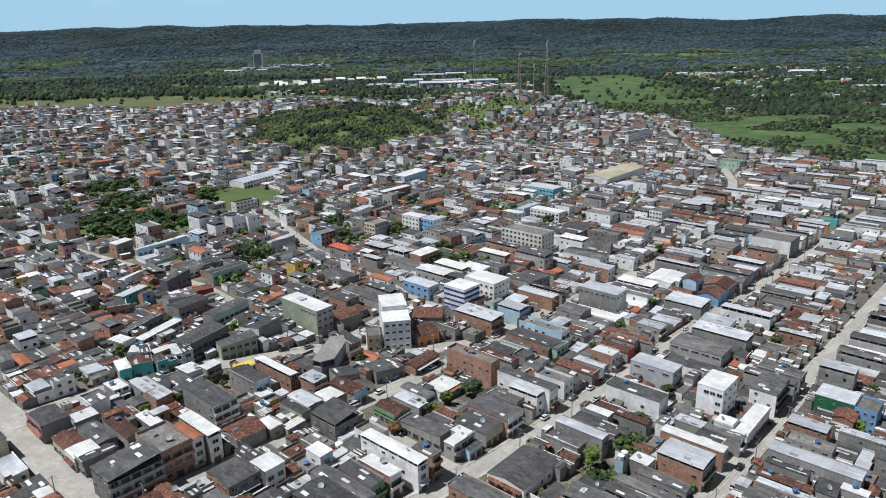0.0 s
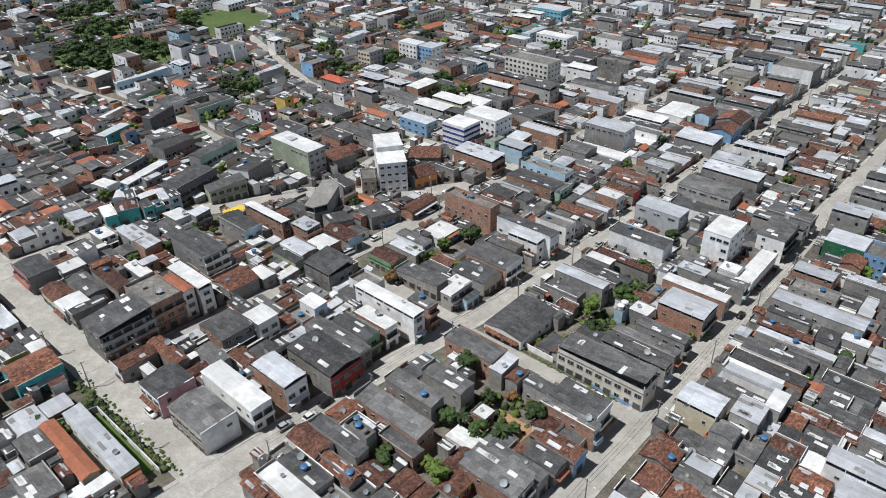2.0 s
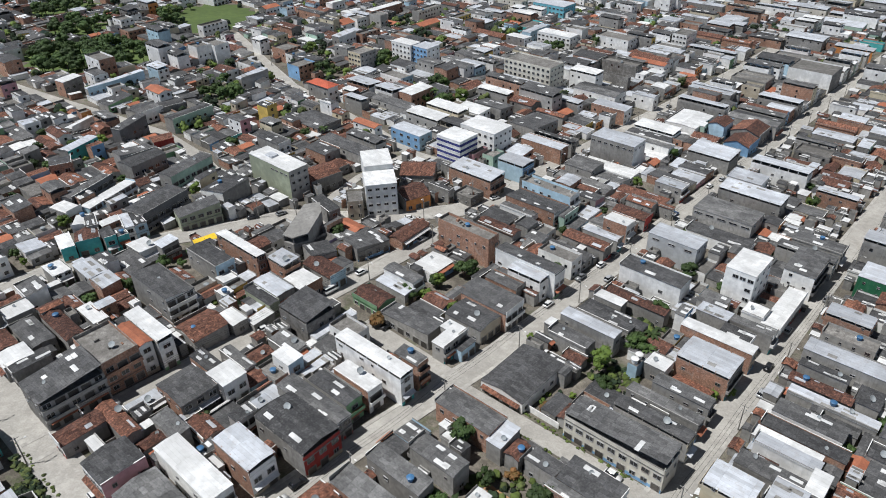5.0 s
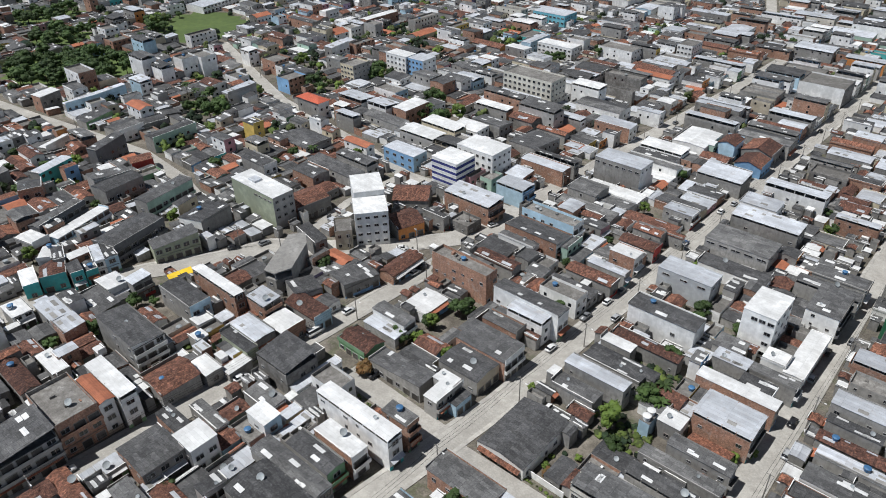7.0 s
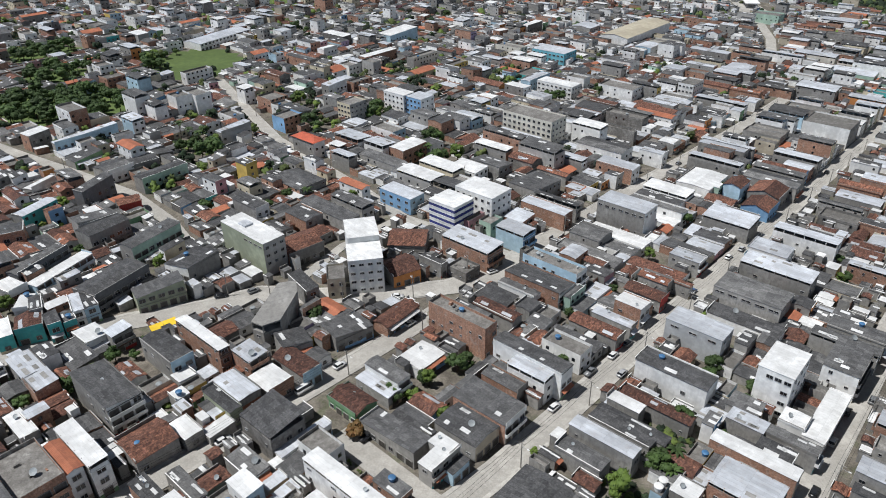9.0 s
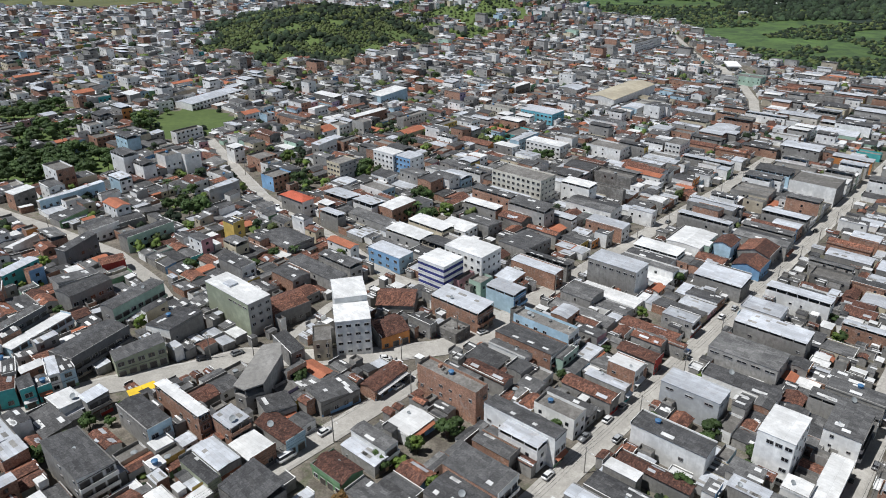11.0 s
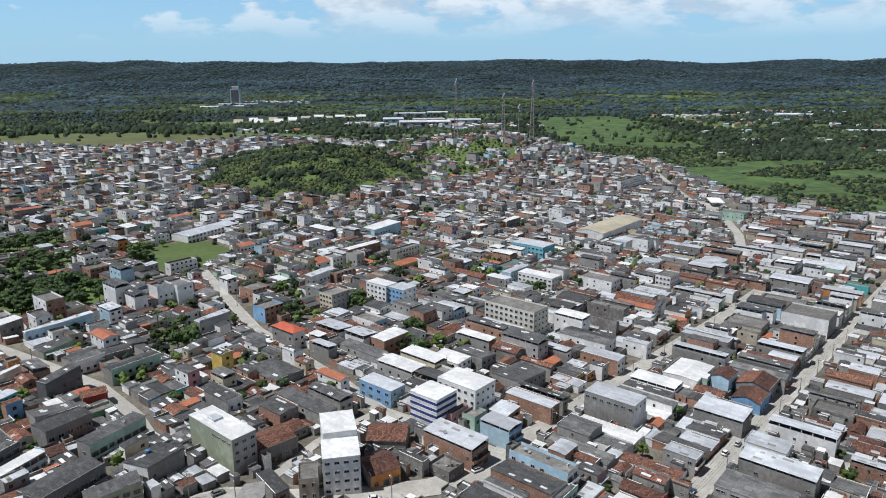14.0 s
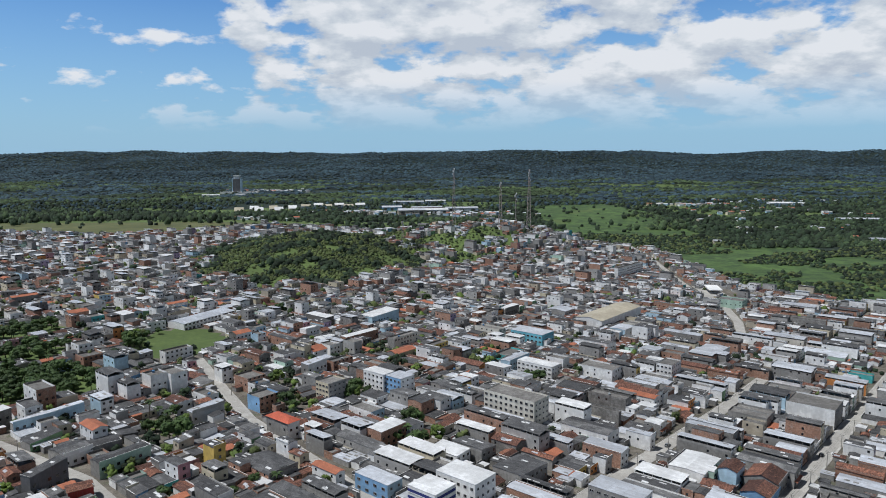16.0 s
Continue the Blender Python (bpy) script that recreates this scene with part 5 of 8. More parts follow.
# middle distance
for row in (
    (475.3, 483.6, -365.6, -342.8, 9, "s3", "ivory", "ivory", "v"),
    (415.5, 437.5, -298.8, -291.8, 7, "m2", "sky", "sky", "v"),
    (439.5, 453.2, -257.2, -233.8, 9, "s3", "white", "white", "v"),
    (504.3, 518.5, -292.2, -270.2, 7, "f2", "white", "white", "V"),
    (589.3, 598.8, -299, -276.4, 8, "s2", "ivory", "ivory", "v"),
    (559.9, 577.1, -296.4, -283.2, 8, "m2", "white", "sky", "v"),
    (516, 531.1, -251.5, -239.3, 7, "m2", "white", "white", "v"),
    (541.5, 551.6, -372.4, -353.9, 8, "s3", "brick", "brick", "v"),
    (601, 609.8, -399, -386.4, 9, "s3", "concrete", "white", "v"),
    (547.9, 569.3, -395.5, -388.5, 8, "w2", "concrete", "raw", "v"),
    (519.8, 532.3, -402.7, -396.2, 6, "w2", "brick", "brick", "v"),
):
    lot(*row)
for row in (
    (588.4, 605.4, -371.6, -353.1, 7, "m2", "raw", "raw", "v"),
    (415, 421.4, -257.1, -231.5, 5, "t1", "raw", "raw", "v"),
    (411.2, 417.8, -216.6, -195, 7, "o2", "white", "white", "v"),
    (399.2, 405.8, -199.2, -190.4, 6, "w1", "white", "raw", "v"),
    (436.6, 443.1, -224.8, -205.6, 6, "m2", "raw", "raw", "v"),
    (774, 790, -287.3, -261.1, 9, "s3", "mint", "mint", "v"),
    (704, 712.8, -322.8, -292.8, 7, "f2", "brick", "brick", "v"),
    (630.2, 636.7, -224.7, -194.7, 7, "M2", "white", "white", "v"),
    (645.3, 657.4, -205.6, -175.6, 8, "M2", "ivory", "ivory", "v"),
    (537, 543.4, -170.1, -146.3, 9, "m3", "raw", "raw", "v"),
    (507.7, 515.3, -231.8, -201.8, 5, "t1", "raw", "brick", "v"),
):
    lot(*row)
for row in (
    (466.9, 473.4, -206.4, -176.4, 7, "M2", "white", "raw", "v"),
    (508.5, 515, -201.8, -182.4, 5, "t1", "brick", "brick", "v"),
    (529.9, 536.4, -191.4, -169.5, 6, "F2", "raw", "brick", "v"),
    (549.8, 570.6, -224.2, -207.4, 7, "m2", "white", "white", "v"),
    (524.2, 532.7, -223.9, -203.6, 6, "F2", "raw", "raw", "v"),
    (642.8, 654.2, -173.1, -148.7, 7, "M2", "white", "ivory", "V"),
    (618.9, 631.9, -171.8, -142.3, 5, "m1", "mint", "mint", "V"),
    (578.8, 585.3, -133.1, -119.1, 5, "s1", "teal", "teal", "V"),
    (540.8, 547.3, -139.6, -116.7, 8, "m3", "cream", "orange", "v"),
    (738.5, 745, -209.4, -179.4, 9, "s3", "brick", "concrete", "v"),
    (810.2, 819.9, -233.8, -203.8, 7, "M2", "white", "white", "v"),
):
    lot(*row)
for row in (
    (878, 884.6, -175.7, -159.9, 10, "s3", "white", "white", "V"),
    (785.8, 792.3, -178.3, -148.9, 7, "m2", "raw", "raw", "V"),
    (736.4, 742.9, -165, -140.6, 7, "F2", "raw", "raw", "V"),
    (592.1, 598.6, -266.5, -236.5, 7, "m2", "raw", "raw", "v"),
    (402.7, 410.6, -475.7, -452, 8, "w2", "concrete", "concrete", "v"),
    (410.6, 424.3, -453, -446.4, 6, "w1", "white", "white", "v"),
    (434.8, 464.8, -449.1, -435.1, 8, "w2", "white", "sky", "V"),
    (375.7, 405.7, -405.8, -399.3, 8, "w2", "white", "brick", "V"),
    (391.2, 410.5, -431.9, -425.4, 6, "t1", "raw", "raw", "v"),
    (396.1, 420.1, -380.2, -373.7, 9, "s3", "ivory", "raw", "v"),
    (401.6, 417.1, -350.2, -343.7, 9, "s3", "yellow", "cream", "v"),
):
    lot(*row)
for row in (
    (311.5, 325.5, -367.4, -360.9, 8, "m2", "white", "raw", "v"),
    (327.2, 342.6, -363.2, -356.8, 8, "s3", "brick", "brick", "v"),
    (324.4, 336.2, -461.2, -452, 7, "o2", "white", "concrete", "v"),
    (333.2, 339.8, -448.5, -440.1, 8, "s3", "white", "sky", "v"),
    (342, 348.5, -441.1, -415.6, 7, "f2", "raw", "brick", "v"),
    (369.4, 381.6, -441.6, -434.5, 7, "w2", "white", "white", "v"),
    (337.8, 348.5, -399.8, -387.5, 6, "o2", "white", "white", "v"),
    (301.8, 309.6, -409.6, -394.5, 8, "t2", "concrete", "brick", "v"),
    (268.8, 275.3, -389.7, -381.9, 9, "w3", "white", "white", "v"),
    (269.5, 280.9, -371.4, -358.9, 8, "s3", "brick", "brick", "v"),
    (255.4, 267.1, -338.8, -328.7, 8, "s3", "brick", "blue", "v"),
):
    lot(*row)
for row in (
    (321.8, 334.9, -572.2, -565.7, 7, "o2", "white", "white", "v"),
    (338.8, 355.4, -573.6, -567.1, 7, "o2", "white", "white", "v"),
    (308.1, 317.3, -628.4, -618.8, 9, "s3", "sky", "yellow", "v"),
    (316.9, 327.4, -613.3, -597.3, 9, "s3", "white", "white", "v"),
    (264.7, 282.5, -442, -435.4, 8, "s3", "white", "white", "v"),
    (244, 254.8, -398.3, -391.8, 7, "f2", "pink", "raw", "v"),
    (220.2, 234.1, -400.9, -391.8, 6, "f2", "sky", "sky", "v"),
    (214, 220.6, -465, -456.9, 6, "t2", "sky", "sky", "v"),
    (232.5, 241.3, -487.1, -476.4, 9, "s3", "white", "white", "v"),
    (227.9, 239.5, -470.5, -459.4, 6, "s2", "brick", "brick", "v"),
    (257.1, 276.3, -662.6, -656, 8, "o2", "raw", "raw", "v"),
):
    lot(*row)
for row in (
    (266, 279.6, -581.8, -571.7, 8, "o2", "brick", "raw", "v"),
):
    lot(*row)
# further lots
for row in (
    (207, 226, -63, -57.6, 5.5, "w1", "white", "white", "v"),
    (207, 213, -69, -63.1, 5.5, "w1", "white", "white", "v"),
    (234, 247, -67, -58, 9, "f3", "dark", "white", "v"),
    (172, 183, -78, -59, 7.5, "M2", "brick", "raw", "v"),
    (201, 209, -50, -25, 6, "M1", "white", "raw", "V"),
    (115.5, 125, -161, -150, 8, "F2", "raw", "concrete", "V"),
    (116, 120.6, -134, -115.5, 10, "w3", "white", "raw", "v"),
    (123, 128, -125, -118, 8, "f3", "brick", "brick", "v"),
    (108.6, 115, -131, -119.5, 7, "w2", "white", "raw", "v"),
    (136, 141, -155, -136, 4, "f1", "green", "green", "V"),
    (56.5, 71, -178, -168, 9, "F3", "grey", "concrete", "v"),
    (72, 79, -179, -170, 10, "s3", "brick", "brick", "v"),
    (79.2, 84, -181, -168.5, 9.5, "o3", "white", "raw", "v"),
    (84.2, 88.5, -184, -167.5, 10.5, "w3", "white", "raw", "v"),
    (71, 79, -205.5, -192, 5, "t1", "raw", "raw", "v"),
    (95.5, 104, -202, -183, 8.5, "f3", "white", "raw", "v"),
    (293, 308, -129, -113.5, 9, "M3", "brick", "brick", "v"),
):
    lot(*row)
# west of f street
for row in (
    (37.2, 43.5, -151.6, -124.7, 5, "m1", "yellow", "white", "v"),
    (34.3, 36.8, -151.2, -130.2, 5, "t1", "cream", "raw", "v"),
    (28.4, 33.6, -150.7, -140.5, 5, "f1", "raw", "raw", "V"),
    (22.5, 29.8, -140.5, -128.3, 5, "f1", "raw", "mint", "v"),
    (35.7, 46.4, -178.8, -167.7, 4.5, "t1", "teal", "teal", "v"),
):
    lot(*row)
# between d and a
for row in (
    (55.8, 62.7, -160.9, -155.3, 5, "t1", "cream", "raw", "V"),
    (66.3, 68.9, -161.6, -148.9, 5, "t1", "raw", "raw", "V"),
    (56.2, 66.6, -147.9, -142.1, 6, "f2", "white", "raw", "V"),
    (57.3, 66.3, -135.9, -126.1, 6.5, "f2", "beige", "raw", "v"),
    (66.9, 71.4, -141.1, -120, 7, "w2", "white", "raw", "v"),
    (76.7, 85.7, -133.6, -118.1, 8.5, "m3", "cream", "brick", "v"),
    (87.9, 92.8, -134.1, -118, 8.5, "f3", "beige", "raw", "v"),
    (98.8, 102.6, -134.9, -121.4, 6.5, "f2", "pink", "raw", "v"),
    (77.4, 88.3, -157.8, -147.9, 6, "f2", "raw", "brick", "V"),
    (88.8, 93.3, -160.1, -142.5, 8, "s2", "raw", "raw", "V"),
    (104.7, 109.2, -150, -142.7, 5, "w1", "mint", "raw", "V"),
):
    lot(*row)
for row in (
    (104, 107.2, -132.3, -116.9, 7, "f2", "raw", "raw", "v"),
    (179.7, 184.9, -160.4, -139.3, 11, "s3", "beige", "brick", "V"),
    (180.1, 185.4, -136.8, -114.7, 9, "f2", "white", "white", "v"),
    (171.8, 175.9, -135.6, -113, 5, "m1", "white", "raw", "v"),
    (160.2, 166, -136.2, -115.2, 5, "f1", "pink", "raw", "v"),
    (150.9, 154.8, -130.7, -112.9, 5, "f2", "raw", "brick", "v"),
    (141.4, 145.4, -125.3, -119.1, 6, "w2", "white", "grey", "v"),
    (142.1, 147.4, -119.1, -114.8, 4, "s1", "sky", "sky", "v"),
    (364.2, 377.1, -163.6, -138.4, 8.5, "m3", "white", "raw", "V"),
    (390.3, 394, -169, -143.5, 8.5, "m3", "grey", "raw", "V"),
    (407, 413.6, -148.4, -138.7, 9, "s3", "brick", "beige", "V"),
    (396.1, 404.4, -134.6, -113.4, 8.5, "M3", "raw", "raw", "v"),
):
    lot(*row)
for row in (
    (240.8, 249.4, -128.2, -113.2, 5, "t1", "raw", "brick", "v"),
    (223.1, 228.8, -124, -114.8, 7.5, "w2", "white", "brick", "v"),
    (230.1, 233.5, -164.3, -140.6, 7.5, "s2", "concrete", "concrete", "V"),
    (211, 221.3, -158.8, -136.9, 6, "f2", "raw", "brick", "V"),
    (195.5, 199.7, -158, -141, 5, "t1", "raw", "raw", "V"),
    (254.1, 274.5, -157.9, -143.5, 7, "f2", "raw", "raw", "V"),
):
    lot(*row)
# between a and g
for row in (
    (70.2, 75.7, -110.1, -100.1, 5, "t1", "white", "raw", "V"),
    (79.8, 85.9, -108.7, -103.3, 5, "t1", "pink", "raw", "V"),
    (79.6, 82.5, -101.6, -94.3, 7, "s2", "white", "raw", "V"),
    (87.2, 92.7, -106.2, -86.1, 7, "f2", "brick", "brick", "V"),
    (98.7, 101.9, -107.9, -91.6, 6.5, "f2", "raw", "raw", "V"),
    (70.8, 73.2, -100.1, -89.4, 5, "t1", "white", "raw", "V"),
    (58.9, 62.7, -106.9, -91.3, 5, "w1", "white", "raw", "V"),
    (56.4, 58.8, -107.9, -96.8, 4.5, "t1", "blue", "raw", "V"),
    (63.1, 68.5, -106.2, -92.9, 5, "f1", "raw", "raw", "V"),
    (178.8, 182.5, -103.9, -85.3, 5, "f1", "raw", "raw", "V"),
    (167.5, 172.5, -103.8, -88.1, 7, "m2", "cream", "raw", "V"),
    (159.2, 163.9, -96.1, -90.7, 4.5, "w1", "raw", "raw", "V"),
    (135, 151.5, -104.3, -92.9, 5, "f1", "white", "white", "V"),
    (200.8, 207.7, -104.7, -85, 8.5, "f2", "white", "white", "V"),
):
    lot(*row)
for row in (
    (224.1, 230.4, -107.1, -93.3, 9, "s3", "raw", "raw", "V"),
    (186.4, 191.6, -81.1, -58.7, 7, "m2", "brick", "brick", "v"),
    (147.5, 153, -75.3, -57.1, 7, "f2", "beige", "raw", "v"),
    (118.9, 125.6, -72.4, -60.6, 7.5, "f2", "white", "brick", "v"),
    (116.4, 118.9, -73.3, -61.1, 6.5, "f2", "brick", "brick", "v"),
    (117.9, 127.5, -82.2, -74.3, 5, "f1", "raw", "raw", "v"),
    (118.1, 126.2, -104, -91, 6, "f2", "raw", "brick", "V"),
    (118.2, 125.9, -91, -86.5, 5, "s2", "raw", "white", "V"),
):
    lot(*row)
for row in (
    (89.6, 99.3, -76.3, -59.3, 7, "f2", "raw", "brick", "v"),
    (103, 111.2, -68, -58.6, 5, "t1", "raw", "raw", "v"),
    (314, 318.4, -105.6, -83.2, 8.5, "M2", "white", "white", "V"),
    (295.4, 298.4, -107.8, -92.3, 8, "m2", "raw", "raw", "V"),
    (254.3, 264.3, -106.7, -84.3, 8.5, "M2", "raw", "raw", "V"),
):
    lot(*row)
# east of g
for row in (
    (183.5, 187, -47.5, -25.3, 5, "m1", "cream", "raw", "V"),
    (162.2, 165.8, -48.8, -34.3, 5, "w1", "raw", "raw", "V"),
    (143.8, 147.1, -53, -40.8, 7, "m2", "cream", "cream", "V"),
    (216.3, 221.8, -24.4, -16.1, 8, "f2", "raw", "raw", "V"),
):
    lot(*row)
# round the bend
for row in (
    (80.1, 83.2, -202.5, -191.4, 5, "w1", "raw", "raw", "v"),
    (92.8, 103.6, -175, -167.1, 5, "t1", "cream", "raw", "v"),
    (103.6, 109.6, -172.2, -167.4, 4.5, "w1", "white", "raw", "v"),
    (105.8, 111.5, -222.2, -215.5, 7, "w2", "grey", "raw", "v"),
    (115.2, 121.6, -206.3, -190.5, 7, "f2", "sky", "raw", "v"),
    (125.7, 129, -205.9, -184.7, 8.5, "w3", "brick", "brick", "v"),
    (128.9, 134.5, -183.8, -175.9, 8, "m3", "brick", "brick", "v"),
    (114.4, 119.2, -190.1, -186, 4, "w1", "white", "raw", "v"),
):
    lot(*row)
for row in (
    (110.3, 114, -184.3, -180.6, 4, "w1", "raw", "raw", "v"),
    (119.5, 126.1, -179.3, -167.8, 5.5, "m1", "raw", "raw", "v"),
    (127.1, 134.6, -174.8, -165.9, 5, "w1", "brick", "raw", "v"),
    (136.9, 142.9, -177.6, -165, 5, "t1", "sky", "raw", "v"),
    (81.6, 86.9, -229.8, -221.9, 5, "w2", "white", "raw", "v"),
    (325.5, 330.4, -248, -224.5, 7, "m2", "white", "white", "v"),
    (416.9, 427.6, -220.8, -197.2, 7, "t2", "white", "white", "v"),
    (341.3, 352.3, -211, -186.7, 7, "f2", "white", "white", "v"),
    (371.9, 374.8, -219.5, -196.4, 8, "s2", "concrete", "concrete", "v"),
    (264.4, 270.4, -188.7, -168.5, 7, "m2", "brick", "brick", "v"),
    (237, 247.5, -183.5, -169, 8, "M2", "blue", "sky", "v"),
    (217, 228, -190, -170, 7, "M2", "brick", "brick", "v"),
    (152.6, 157.7, -234.2, -221.2, 8.5, "s3", "white", "white", "v"),
):
    lot(*row)
for row in (
    (124.3, 137.3, -226.9, -222.2, 6, "f2", "cream", "olive", "v"),
    (197, 201.3, -195.7, -184.3, 6, "t2", "brick", "raw", "v"),
    (204.7, 207.7, -188, -178, 5, "f1", "raw", "raw", "v"),
):
    lot(*row)
# upper town
for row in (
    (232.2, 253.5, -494.4, -490.6, 7, "s3", "white", "white", "v"),
    (221.4, 237.9, -336.4, -331.6, 8, "m2", "grey", "raw", "v"),
    (197.4, 203.5, -379.9, -369, 9.5, "m3", "white", "sky", "v"),
    (243.7, 250.2, -307, -291.3, 8, "r2", "white", "raw", "v"),
    (377.6, 396.7, -363, -354, 5, "o1", "cream", "raw", "v"),
    (204.1, 209.4, -294, -286.3, 9, "f3", "yellow", "yellow", "v"),
    (161.7, 191, -374.3, -370.9, 7, "m2", "sky", "raw", "v"),
    (191.4, 194.4, -294.5, -280.9, 5, "w1", "white", "sky", "v"),
    (395.7, 404.4, -323.5, -300.9, 5, "t1", "orange", "raw", "v"),
    (132.3, 148, -282.4, -273, 8, "f2", "dark", "concrete", "v"),
):
    lot(*row)
for row in (
    (106, 127.5, -263, -254, 6, "m2", "white", "sky", "v"),
    (118, 134.5, -243.5, -231.5, 7, "f2", "dark", "raw", "v"),
    (125.5, 136, -297, -285, 6, "f2", "dkgreen", "dkgreen", "v"),
    (138, 157, -267, -256, 6, "f2", "mint", "raw", "v"),
):
    lot(*row)
# far quarter
for row in (
    (433.3, 452.7, -316.6, -304.8, 4.5, "s1", "teal", "teal", "v"),
    (576, 650.3, -335.8, -311.6, 9, "h1", "white", "white", "v"),
    (703, 714.4, -348.7, -316.7, 8, "m2", "raw", "raw", "v"),
    (680, 761.5, -308.9, -289.5, 6, "f1", "raw", "raw", "v"),
    (619.1, 624.1, -311.6, -280.2, 6, "s1", "cream", "cream", "v"),
    (829.9, 899.3, -427, -422, 13, "s4", "white", "white", "v"),
    (523.9, 546.5, -140.4, -117.8, 7.5, "m2", "orange", "cream", "v"),
    (547.9, 562.3, -172.7, -148.6, 7, "m2", "grey", "raw", "V"),
):
    lot(*row)

# ---- the rest of the town, row by row ----
def spans(va, vb):
    """Stretches of u taken by what already stands in a row of lots."""
    taken = []
    for bx, by, bw, bd, brot in BUILT:
        c, s = math.cos(brot), math.sin(brot)
        pts = [to_uv(bx + c * a * bw / 2 - s * b * bd / 2, by + s * a * bw / 2 + c * b * bd / 2) for a in (-1, 1) for b in (-1, 1)]
        us, vs = [p[0] for p in pts], [p[1] for p in pts]
        if min(max(vs), vb) - max(min(vs), va) > 1.5:
            taken.append((min(us), max(us)))
    taken.sort()
    merged = []
    for a, b in taken:
        if merged and a <= merged[-1][1] + 0.3:
            merged[-1][1] = max(b, merged[-1][1])
        else:
            merged.append([a, b])
    return merged


def wanted(x, y):
    hill = y > 930 and noise.noise((x / 30, y / 30, 8.0)) > 0.12 and any(((x - hx) / rx) ** 2 + ((y - hy) / ry) ** 2 < 1 for hx, hy, rx, ry in ((50, 1040, 95, 105), (160, 1130, 110, 70)))
    pu, pv = to_uv(x, y)
    if 43.2 < pu < 50 and -157 < pv < -121:  # garden strip and hedge by the cross street
        return False
    if 126 < pu < 182 and -163 < pv < -157.5 or 127.5 < pu < 137 and -157 < pv < -112:  # open ground beside the streets
        return False
    if y < 92 or (town_edge(x, y) <= 0 and not hill) or abs(x) > (y + 40) * 0.72 + 30:
        return False
    return not any(((x - gx) / (rx + 3)) ** 2 + ((y - gy) / (ry + 3)) ** 2 < 1 for gx, gy, rx, ry in GREENS + YARDS)


YARDS = [(350, 834, 20, 38), (-5, 208, 4, 4), (3, 215, 4, 4), (15, 139, 10, 8), (48, 176, 7, 6), (62, 198, 6, 7), (-58, 417, 8, 8), (-26, 447, 7, 7), (-108, 392, 12, 12), (-2, 376, 7, 8), (44, 507, 9, 7), (-30, 331, 6, 6), (103, 316, 5, 5), (83, 287, 4, 4), (-68, 460, 8, 8), (-26, 440, 7, 8), (8, 400, 8, 8), (8, 374, 11, 8), (-100, 381, 13, 12), (108, 500, 6, 6), (80, 482, 7, 5), (-97, 647, 9, 9), (15, 728, 10, 10)]


GARDENS = []


def place_segment(rng, u0, u1, v0, v1, rot, rear):
    w, d = u1 - u0, v1 - v0
    x, y = uv((u0 + u1) / 2, (v0 + v1) / 2)
    if not wanted(x, y) or not off_street(x, y, w, d, rot) or not free(x, y, w, d, rot, -0.3):
        return False
    green = noise.noise((x / 70, y / 70, 0.4))
    if rng.random() < 0.04 + (0.2 if green > 0.32 else 0.0) + (0.09 if x < 20 and 330 < y < 900 else 0.0):
        GARDENS.append((x, y, w, d))
        BUILT.append((x, y, w, d, rot))
        return True
    kind = random_kind(rng, x, y)
    if rear:
        kind["storeys"] = min(kind["storeys"], rng.choice((1, 1, 2)))
        kind["raised"] = None
        if kind["storeys"] == 1 and rng.random() < 0.5:
            kind["height"] = rng.uniform(2.4, 3.0)
    house(x, y, w, d, rot + rng.uniform(-0.015, 0.015), detail=distance_detail(x, y), **kind)
    return True


